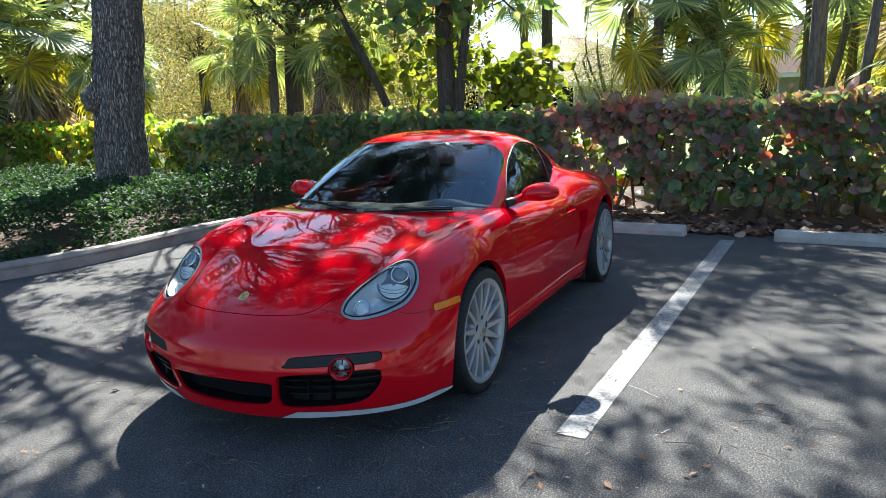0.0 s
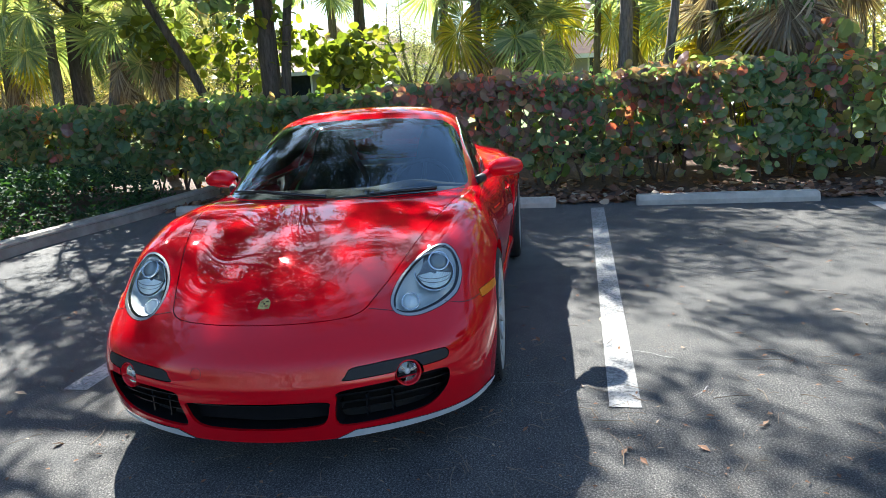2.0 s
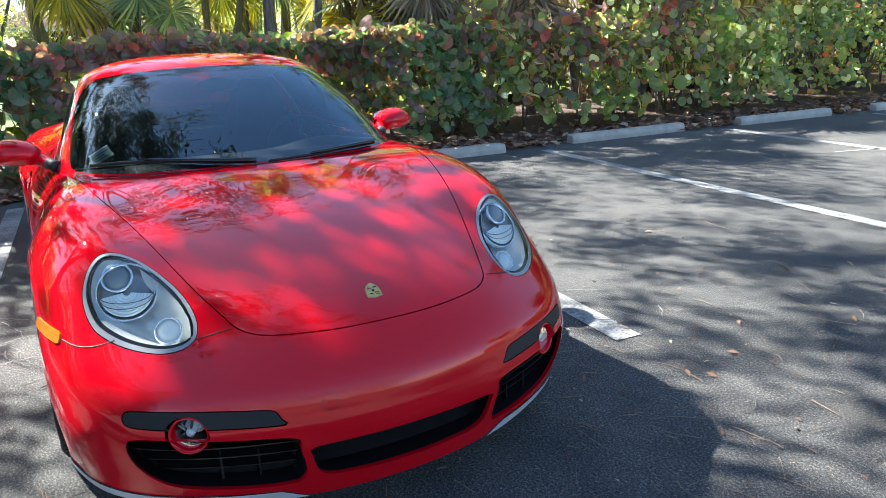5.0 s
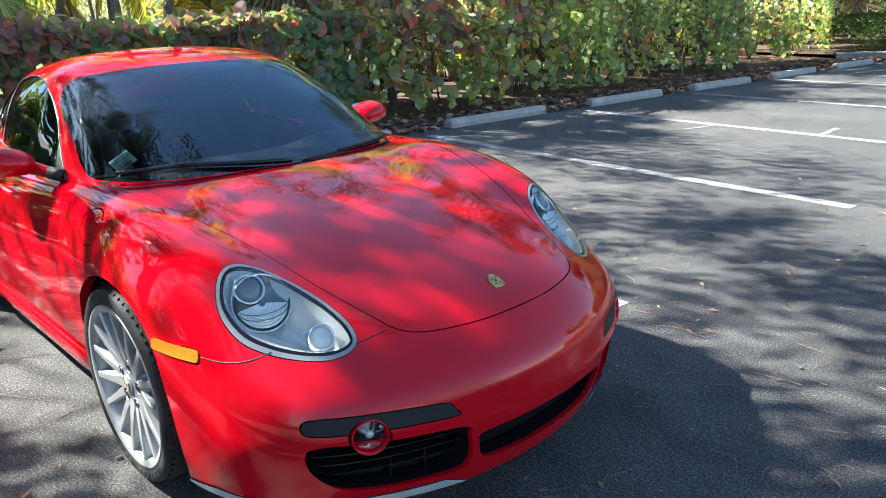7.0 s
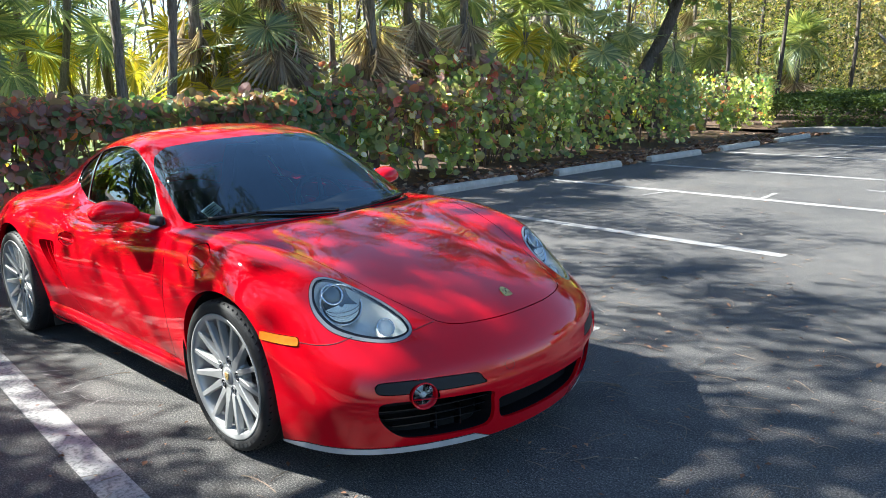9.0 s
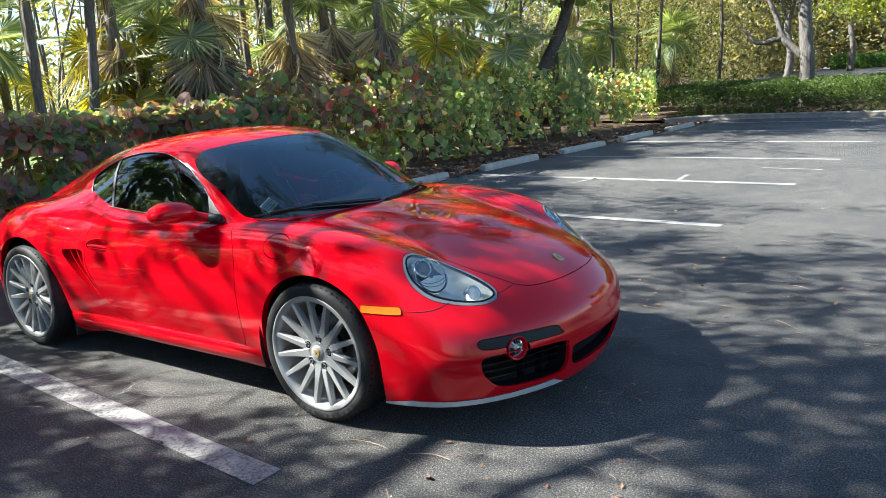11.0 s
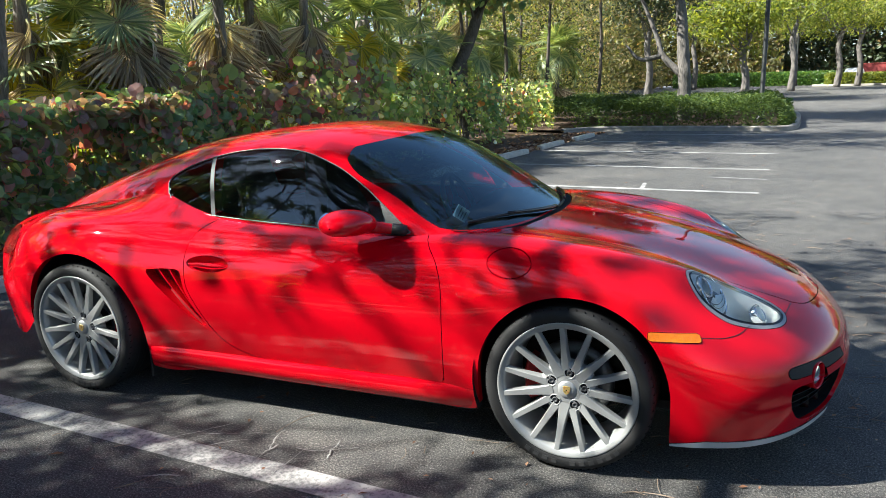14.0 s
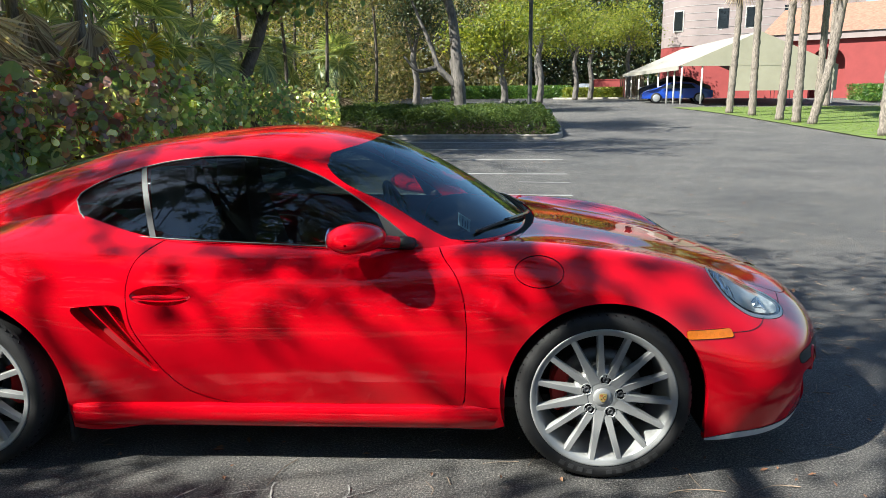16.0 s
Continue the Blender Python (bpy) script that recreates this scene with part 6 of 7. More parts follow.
PALMS = [
    (-7.3, -13.9, 3.0, (.2, 0), 1.3, 18, 8, .1), (-8.2, -12.5, 2.5, (0, 0), 1.1, 15, 8, .1), (-6.5, -15.2, 2.2, (0, 0), 1.1, 14, 5, 0), (-10.5, -17.5, 4.2, (0, .2), 1.3, 18, 6, 0),
    (-7.08, -7.92, 2.35, (-.1, .1), .85, 13, 9, .2), (-6.58, -6.45, 2.45, (-.42, .85), .8, 12, 9, 0), (-6.95, -6.9, 2.75, (0, .1), .95, 15, 0, 0), (-7.3, -5.2, 2.9, (0, .1), .8, 10, 7, 0), (-10.6, -3.0, 3.2, (.1, 0), .8, 10, 2, 0),
    (-8.45, .1, 2.7, (.1, 0), 1.0, 15, 3, .1), (-8.9, .6, 3.1, (0, .3), 1.0, 14, 3, 0), (-9.3, -.4, 3.4, (0, -.2), 1.0, 13, 2, 0), (-8.3, .9, 1.9, (.1, .2), .85, 12, 0, .0),
    (-11.26, 1.2, 2.9, (.15, .35), 1.0, 16, 2, .2), (-10.85, 2.26, 5.2, (.1, .1), 1.0, 16, 5, 0), (-10.4, 2.3, 5.0, (.2, .9), 1.0, 16, 5, 0), (-13.8, 3.07, 2.8, (0, 0), 1.1, 18, 3, 0),
    (-11.05, 3.0, 2.6, (0, .1), 1.15, 20, 2, .1), (-11.3, 4.0, 2.2, (0, 0), 1.0, 16, 2, .35), (-9.34, 3.67, 5.4, (0, .15), 1.0, 14, 6, 0), (-9.0, 4.2, 5.2, (.1, .5), 1.0, 14, 6, 0), (-9.6, 3.9, 5.6, (0, 0), 1.0, 14, 5, 0),
    (-10.1, 6.0, 2.2, (.1, .2), 1.25, 22, 5, .6), (-9.2, 5.5, 1.5, (0, 0), 1.1, 16, 2, .7), (-8.6, 7.2, 4.0, (.3, -.6), 1.1, 18, 14, 0), (-10.1, 7.9, 4.4, (0, 0), 1.2, 20, 14, 0),
    (-8.2, 8.7, 3.4, (.1, 0), 1.2, 22, 22, 0), (-8.5, 10.0, 3.6, (.0, .2), 1.15, 20, 22, 0), (-8.0, 11.5, 3.5, (0, .1), 1.15, 20, 18, 0), (-10.2, 9.3, 6.2, (0, 0), 1.1, 18, 18, 0), (-10.0, 12.2, 6.0, (0, 0), 1.1, 18, 14, 0),
    (-8.0, 13.9, 2.8, (0, .1), 1.1, 20, 8, .1), (-8.9, 12.9, 3.2, (0, 0), 1.1, 16, 16, 0), (-9.3, 5.0, 3.2, (.1, .2), 1.0, 14, 12, .1), (-8.7, 6.3, 2.8, (0, .1), 1.0, 14, 10, 0), (-9.4, 11.0, 3.0, (.1, 0), 1.1, 16, 14, .1), (-9.0, 16.4, 3.6, (0, 0), 1.1, 16, 14, 0), (-8.4, 18.9, 3.0, (0, .1), 1.0, 14, 8, .1), (-8.6, 15.2, 3.3, (0, .1), 1.05, 18, 12, 0), (-7.7, 16.8, 2.2, (0, 0), 1.0, 16, 4, .2), (-9.2, 17.6, 3.6, (0, 0), 1.1, 18, 8, 0), (-7.3, 20.2, 2.4, (0, 0), 1.0, 16, 4, 0),
    (-6.9, 22.6, 2.6, (0, 0), 1.1, 18, 6, 0), (-5.2, 25.5, 2.4, (0, 0), 1.1, 18, 4, 0), (-8.6, 24.5, 4.4, (0, 0), 1.1, 16, 8, 0),
]
for k, (x, y, h, lean, sz, cnt, skt, gold) in enumerate(PALMS):
    if 3.5 < y < 21 and x > -10.3:
        x, y, h, sz = 2.5 + .8 * (x - 2.5), -3.2 + .8 * (y + 3.2), 1.42 + .82 * (h - 1.42), sz * .88
    cnt, skt = (5, skt // 2) if h > 3.8 and y > 1 else (int(cnt * (.36 if skt >= 12 else .6 if 2.5 < y < 17 else 1)), skt)
    lab = "fan palm with a shaggy skirt of dead grey-brown fronds" if skt >= 12 else "fan palm with lower fronds in yellow and sunlit gold" if gold >= .2 else "fan palm with drooping green fronds behind the hedge"
    palm(x, y, h, lean, sz, cnt, skt, k, gold, .065 if h > 4 else .09, 0, lab, low=-.75 if h < 3 else .15 if skt >= 12 else -.5)


# Broadleaf trees.
def tree(name, x, y, trunk, radii, crown, leaves, lsize, mat, bark, seed, label, limbs=7, cl=.55, shape="dia", z0=0.0, droop=0.0, hang=0.35, limb_r=.42, extra=(), gaps=()):
    """Trunk through given points, limbs into an ellipsoid crown, twigs, and leaves in clumps at their ends; gaps (x, y,
    rx, ry) are openings cut to let sun through.
    """
    rng = np.random.default_rng(seed)
    root = empty(name, (x, y, float(ground_z(x, y)) + z0), label, "tree", "")
    T = spline(trunk, len(trunk) * 6)
    R = np.interp(np.linspace(0, 1, len(T)), np.linspace(0, 1, len(radii)), radii)
    Vt, Ft = tube(T, R, 72 if R[0] > .38 else 18)
    if R[0] > .2:
        ang = np.arctan2(Vt[:, 1], Vt[:, 0])
        Vt[:, :2] += (np.stack([np.cos(ang), np.sin(ang)], 1) * (.016 * np.sin(ang * 11 + Vt[:, 2] * 3) + .012 * np.sin(ang * 17 - Vt[:, 2] * 5))[:, None])
    link("trunk", tri_mesh("trunk", Vt, Ft, True), bark, root, "furrowed bark trunk")
    (cx, cy, cz), (rx, ry, rz) = crown
    geo, tips = [], []
    for k in range(limbs):
        s0 = T[int(len(T) * rng.uniform(.62, .98))]
        u = rng.normal(size=3)
        u /= np.linalg.norm(u)
        u[2] = u[2] * .8 + .15
        e = np.array([cx, cy, cz]) + u * np.array([rx, ry, rz]) * rng.uniform(.45, .8)
        mid = s0 * .5 + e * .5 + rng.normal(size=3) * .12 * np.linalg.norm(e - s0) + (0, 0, .1 * np.linalg.norm(e - s0))
        L = spline([s0, mid, e], 9)
        rr = R[-1] * limb_r * rng.uniform(.7, 1.1)
        geo.append(tube(L, np.linspace(rr, rr * .25, 9), 7))
        for q in range(5):
            g0 = L[int(rng.integers(3, 9))]
            u2 = rng.normal(size=3)
            u2[2] *= .6
            e2 = g0 + u2 / np.linalg.norm(u2) * np.array([rx, ry, rz]) * rng.uniform(.25, .55)
            L2 = spline([g0, (g0 + e2) / 2 + rng.normal(size=3) * .12, e2], 5)
            geo.append(tube(L2, np.linspace(rr * .3, rr * .08, 5), 5))
            tips.append(e2)
            tips.append(L2[2])
            for w in range(3):
                e3 = L2[int(rng.integers(2, 5))] + rng.normal(size=3) * np.array([rx, ry, rz]) * .14
                tips.append(e3)
                geo.append(tube(np.array([L2[3], e3]), np.array([rr * .07, rr * .03]), 4))
    for p in extra:
        q = spline(p[0], 14)
        geo.append(tube(q, np.linspace(p[1], p[1] * .35, 14), 10))
    V, F = merge(*geo)
    link("branchwork", tri_mesh("branchwork", V, F, True), bark, root, "spreading limbs and twigs")
    tips = np.array(tips)
    per = max(1, leaves // len(tips))
    c = np.repeat(tips, per, 0)
    n = len(c)
    scale = np.array([rx, ry, rz]).mean() * .11 * cl / .55
    off = rng.normal(size=(n, 3)) * scale * (1, 1, .7)
    P = c + off
    P[:, 2] -= droop * np.abs(rng.normal(size=n))
    # Leaves are cut away where sun should reach the car or ground.
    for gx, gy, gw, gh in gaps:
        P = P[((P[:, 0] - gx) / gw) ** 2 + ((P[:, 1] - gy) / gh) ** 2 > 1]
    n = len(P)
    up = wobble(rng, n, .7) + (0, 0, hang)
    leaf_stuff("crown", P, up, rng.uniform(lsize[0], lsize[1], n), mat, rng, shape, root, "crown of small leaves")
    return root


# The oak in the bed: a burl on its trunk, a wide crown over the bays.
# Its gaps are placed so sun patches fall on the ground by the car.
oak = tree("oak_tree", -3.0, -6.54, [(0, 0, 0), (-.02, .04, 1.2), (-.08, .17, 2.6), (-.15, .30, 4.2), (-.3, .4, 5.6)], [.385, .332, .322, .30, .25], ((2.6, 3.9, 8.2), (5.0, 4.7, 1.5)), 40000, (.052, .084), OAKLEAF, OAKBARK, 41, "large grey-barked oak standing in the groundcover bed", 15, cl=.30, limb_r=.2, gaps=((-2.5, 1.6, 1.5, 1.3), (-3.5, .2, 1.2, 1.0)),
    extra=((((-.08, .22, 2.55), (-.14, .55, 3.3), (.5, 1.3, 4.8), (1.4, 2.4, 6.6), (1.8, 3.6, 8.0)), .15), (((-.1, .2, 3.6), (-1.2, 1.4, 5.8), (-3.0, 3.4, 7.8)), .12)))
bv, bf = blob((.24, -.06, 1.70), (.19, .17, .20), 36, 24)
bv = bv + .016 * np.sin(bv[:, [1, 2, 0]] * 27 + 1) + .010 * np.sin(bv[:, [2, 0, 1]] * 61)
link("burl", tri_mesh("burl", bv, bf, True), OAKBARK, oak, "knobbly burl")
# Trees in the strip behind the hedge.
# Its unseen crown is placed for shade, with a gap lighting the door.
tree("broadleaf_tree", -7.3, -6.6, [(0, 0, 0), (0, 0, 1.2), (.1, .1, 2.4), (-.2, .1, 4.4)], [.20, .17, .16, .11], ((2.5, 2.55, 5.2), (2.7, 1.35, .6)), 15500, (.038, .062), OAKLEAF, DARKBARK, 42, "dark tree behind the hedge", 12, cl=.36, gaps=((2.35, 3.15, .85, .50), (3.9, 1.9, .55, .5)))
tree("broadleaf_tree", -6.59, -3.01, [(0, 0, 0), (0, .02, 1.5), (.05, .05, 3.0), (-.1, .2, 4.8)], [.17, .15, .14, .10], ((-.1, .7, 3.1), (1.6, 2.2, 1.0)), 1300, (.065, .105), HEDGELEAF, DARKBARK, 43, "two-stemmed tree with large round dark leaves", 9, shape="round", extra=((((.05, .18, 0), (.1, .3, 1.6), (-.1, .5, 3.4), (-.3, .9, 5.0)), .10),))
tree("broadleaf_tree", -12.4, -13.6, [(0, 0, 0), (.1, 0, 2), (.3, .2, 3.6)], [.16, .13, .08], ((0, 0, 3.6), (2.6, 3.0, 2.2)), 11000, (.03, .05), WOODLEAF, DARKBARK, 44, "leafy olive tree behind the hedge", 9)
tree("broadleaf_tree", -6.6, -3.95, [(0, 0, 0), (.05, -.15, 1.4), (.35, -.8, 3.0), (.4, -1.1, 4.0)], [.08, .07, .055, .03], ((.2, -.7, 4.0), (1.6, 1.8, 1.2)), 900, (.05, .085), HEDGELEAF, DARKBARK, 45, "thin leaning tree behind the hedge", 7, shape="round")
for k, (y, h, n) in enumerate(((-4.75, 2.2, 230), (-3.75, 2.0, 260), (-2.9, 2.3, 240), (-2.1, 1.9, 300), (-1.55, 1.7, 150))):
    tree("sapling", -6.85, y, [(0, 0, 0), (.05, .05, h * .5), (-.05, .15, h * .95)], [.032, .027, .014], ((0, .1, h), (.75, .8, .55)), n, (.055, .095), LIMELEAF, DARKBARK, 480 + k, "sea grape sapling with bright backlit leaves", 6, shape="round")
tree("small_tree", -13.4, -1.75, [(0, 0, 0), (0, 0, .5), (.05, -.1, 1.1)], [.12, .11, .09], ((0, 0, 2.9), (1.5, 1.5, 1.2)), 9000, (.018, .034), HAZELEAF, PALEBARK, 490, "pale feathery olive tree forking low behind the hedge", 9, cl=.6, extra=((((0, 0, .6), (.1, .5, 1.3), (.1, .9, 2.3)), .07), (((0, 0, .6), (0, -.6, 1.2), (.1, -1.0, 2.2)), .07)))
tree("broadleaf_tree", -5.7, 14.1, [(0, 0, .0), (.2, .4, 1.2), (.7, 1.2, 2.9), (1.0, 2.0, 5.0)], [.19, .17, .15, .10], ((.6, .4, 4.6), (3.2, 4.0, 1.7)), 6000, (.06, .11), HEDGELEAF, DARKBARK, 46, "leaning dark tree with large round leaves", 10, shape="round")
for k, (x, y, h) in enumerate(((-8.2, 18.6, 6.5), (-7.0, 19.4, 7), (-9.8, 20.6, 7), (-6.2, 21.6, 6), (-9.0, 14.4, 6.5), (-12.0, 11.0, 7), (-5.2, 23.6, 7), (-3.9, 27.0, 7.5), (-7.4, 27.5, 8))):
    tree("slender_tree", x, y, [(0, 0, 0), (.1, .1, h * .4), (.2 * (-1) ** k, .3, h)], [.075, .06, .035], ((0, 0, h * .8), (1.8, 1.8, h * .28)), 4200, (.045, .085), WOODLEAF, DARKBARK, 60 + k, "slender tree with sparse yellow-green leaves", 7)
# The island's pale-barked tree with its crooked limb.
tree("shade_tree", -.25, 23.3, [(0, 0, 0), (.02, 0, 1.2), (-.1, .1, 2.6), (-.3, .2, 4.2), (-.9, .2, 5.8)], [.25, .21, .19, .16, .12], ((-.6, .2, 7.2), (4.6, 4.2, 2.2)), 17000, (.06, .10), OAKLEAF, PALEBARK, 47, "pale-barked shade tree in the planted island", 11, extra=((((-.05, .05, 1.6), (-.75, .1, 2.3), (-1.0, .2, 3.0), (-1.7, .2, 4.6)), .14), (((-.8, .1, 2.3), (-1.5, 0, 2.2), (-2.0, .1, 2.7)), .10)))

# ---- beyond the hedge and the far end ----
def sheet(name, pts, z, mat, label, cat):
    ob = flat_sheet(name, pts, z, mat)
    return tagged(ob, label, cat, kind="structure")


sheet("lawn_1", [(-7.6, -24), (-7.6, 34), (-60, 34), (-60, -24)], .028, GRASS, "sunny rough grass behind the hedge", "lawn")
bm = bmesh.new()
pts = [(11.2, 39.5), (11.9, 36.4), (12.35, 33), (12.5, 30), (12.6, 27), (12.5, 23), (12.2, 19.5), (12.6, 16.5), (14, 14), (18, 12)]
for (x, y), (x2, y2) in zip(pts, pts[1:]):
    a, b, c, d = (bm.verts.new((q[0], q[1], float(ground_z(q[0], q[1])) + .03)) for q in ((x, y), (x2, y2), (60, y2), (60, y)))
    bm.faces.new((a, b, c, d))
bmesh.ops.recalc_face_normals(bm, faces=bm.faces)
tagged(part("lawn_2", bm, GRASS), "bright mown lawn beside the drive", "lawn", kind="structure")
rg = np.random.default_rng(77)
n = 26000
P = np.c_[rg.uniform(11.5, 30, n), rg.uniform(14, 40, n)]
P = P[(P[:, 0] > 12.75)]
ob = leaf_stuff("grass_blades", np.c_[P, ground_z(P[:, 0], P[:, 1]) + .05], np.c_[rg.normal(size=(len(P), 2)) * .9, np.full(len(P), .35)], rg.uniform(.018, .034, len(P)), leaf_mat("grass_blade", [(0, (.08, .13, .02)), (.6, (.11, .17, .028)), (1, (.17, .21, .045))], .35, .7), rg, "dia")
tagged(ob, "short bright green grass of the lawn", "grass", kind="stuff")


def woods(name, x0, x1, y0, y1, ztop, n, size, mat, seed, label, zlow=.3, level=.38, freq=.55):
    """A distant stand of leaves in clumps with gaps of sky towards the top."""
    rng = np.random.default_rng(seed)
    P = np.c_[rng.uniform(x0, x1, n), rng.uniform(y0, y1, n), zlow + (ztop - zlow) * rng.random(n) ** 1.15]
    keep = noise_keep(P[:, 0] * freq, P[:, 1] * freq, P[:, 2] * freq * 1.3, seed, level + .35 * (P[:, 2] / ztop) ** 2)
    P = P[keep]
    P[:, 2] += ground_z(P[:, 0], P[:, 1])
    c = P.mean(0) * (1, 1, 0)
    ob = leaf_stuff(name, P - c, wobble(rng, len(P), .8) + (0, 0, .3), rng.uniform(size[0], size[1], len(P)), mat, rng, "dia")
    ob.location = c
    return tagged(ob, label, "woods", kind="stuff")


woods("woodland", -20, -12.5, -26, -7.5, 5.4, 165000, (.033, .062), WOODLEAF, 81, "thicket of olive and yellow-green leaves behind the hedge", .3, -.12, .8)
woods("woodland", -34, -24, -30, -13, 7.0, 70000, (.09, .16), OAKLEAF, 82, "far woodland with gaps of sky", .5, -.25)
woods("woodland", -30, -26, -4.5, 1.0, 3.0, 16000, (.05, .09), HAZELEAF, 83, "pale olive bushes before the houses", .3, .3, .9)
woods("woodland", -30, -20, 4.5, 12, 3.8, 40000, (.05, .09), HAZELEAF, 95, "pale hazy shrubs beyond the palms", .3, .3, .8)
woods("woodland", -17, -11.5, 8.5, 22, 5.6, 80000, (.045, .085), WOODLEAF, 84, "sunlit thicket between the palms", .3, .55, 1.1)
woods("woodland", -30, -17, 10, 40, 11, 38000, (.14, .26), WOODLEAF, 85, "deep woodland beyond the palms", .3, .45, .7)
woods("woodland", -16, -4, 26, 38, 7, 60000, (.05, .09), WOODLEAF, 86, "thicket at the far end of the bays", .3, .52, .95)
woods("woodland", -14, -4.5, 25.5, 34, 6, 36000, (.05, .09), OAKLEAF, 96, "dark green thicket at the far end of the bays", .3, .5, .8)
woods("woodland", -13, -4.5, 25, 33, 6.5, 22000, (.05, .09), LIMELEAF, 97, "sunlit green sprays in the far thicket", .8, .62, 1.2)
woods("woodland", -30, 5, 80, 92, 15, 45000, (.24, .44), WOODLEAF, 87, "tall trees closing the far end", .3, -.1)
woods("woodland", 5, 40, 84, 96, 14, 42000, (.24, .44), OAKLEAF, 88, "dark trees behind the far wall", .3, -.2)
woods("woodland", -22, -6, 40, 78, 11, 52000, (.18, .34), WOODLEAF, 89, "woods along the drive", .2, .1)
woods("woodland", -10, 9, -23, -14.5, 16, 80000, (.12, .22), OAKLEAF, 90, "tall shrubs and trees beyond the bed", .2, .22)
# Out of view: added so reflections meet trees on this side.
woods("woodland", 22, 34, -30, 10, 9, 22000, (.14, .28), OAKLEAF, 91, "unseen trees added across the car park for reflections", .2, .34)
woods("bush_row", -4.5, 8.5, 66, 69, 1.25, 26000, (.07, .13), BRIGHTIVY, 92, "clipped olive hedge along the far drive", .1, -.4)
woods("bush_row", 7.5, 12.4, 61.5, 64.5, 1.0, 12000, (.08, .14), LIMELEAF, 93, "bright yellow-green shrubs at the far kerb", .1, -.4)
woods("bush_row", 24, 34, 43.5, 46.5, 1.1, 14000, (.07, .13), BRIGHTIVY, 94, "low bright shrubs against the building", .1, -.2)
for k, (x, y, h, r, m, bk) in enumerate(((1.55, 36.2, 5.2, 3.6, LIMELEAF, PALEBARK), (7.4, 54, 6.5, 4.4, LIMELEAF, PALEBARK), (9.2, 58.7, 6.8, 3.8, LIMELEAF, PALEBARK), (12.6, 60.5, 7.6, 4.2, LIMELEAF, PALEBARK), (-3.5, 40, 7, 4, OAKLEAF, PALEBARK), (4.2, 46.5, 7.2, 3.6, LIMELEAF, PALEBARK), (-2, 55, 7.4, 4.4, WOODLEAF, PALEBARK), (5.5, 70, 8, 5, LIMELEAF, PALEBARK))):
    tree("shade_tree", x, y, [(0, 0, 0), (.1, .05, h * .22), (-.1, .1, h * .42), (.2, 0, h * .62)], [.22, .18, .16, .10], ((0, 0, h * .88), (r, r, h * .30)), 5200, (.08, .15), m, bk, 120 + k, "light green shade tree with a pale trunk by the drive", 9, cl=.6)
# Trees added behind the strip; their unseen crowns shade the bays and car.
for k, (x, y, h, nl) in enumerate(((-9.6, -2.2, 6.8, 22000), (-10.4, .2, 6.2, 6000), (-11.2, 6.2, 7.6, 6000), (-11.4, 11.0, 7.4, 7000), (-9.4, 15.6, 7.4, 5000))):
    tree("broadleaf_tree", x, y, [(0, 0, 0), (0, 0, h * .5), (.2, .3, h * .85)], [.12, .10, .06], ((2.2 if k == 0 else 3.2, .8, h), (3.0, 1.8 if k == 0 else 3.0, 1.3)), nl, (.038, .062), OAKLEAF, DARKBARK, 142 + k, "tall thin-trunked tree behind the palms", 9 if k == 0 else 6, cl=.34, limb_r=.3)
# Added to shade the car's roof and hood; a gap lights the door.
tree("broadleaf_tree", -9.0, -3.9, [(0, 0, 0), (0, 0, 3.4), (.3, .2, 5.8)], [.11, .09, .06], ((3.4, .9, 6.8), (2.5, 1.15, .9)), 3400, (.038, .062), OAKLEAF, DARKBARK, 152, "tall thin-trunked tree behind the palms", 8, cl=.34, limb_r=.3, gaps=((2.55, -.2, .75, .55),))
# Added so its unseen crown throws a shade band over the far bays.
tree("broadleaf_tree", -7.6, 12.4, [(0, 0, 0), (.1, 0, 3.6), (.8, .2, 7.0)], [.13, .11, .07], ((3.2, .6, 8.6), (3.6, 3.8, 1.3)), 13000, (.045, .075), OAKLEAF, DARKBARK, 153, "tall tree leaning out over the bays", 9, cl=.4, limb_r=.3)
tree("broadleaf_tree", -3.0, -15.5, [(0, 0, 0), (0, 0, 3), (.2, .3, 6.0)], [.24, .2, .14], ((0, 0, 8.0), (5.0, 4.6, 2.4)), 14000, (.06, .10), OAKLEAF, OAKBARK, 143, "broad oak in the bed beyond", 10, cl=.5)


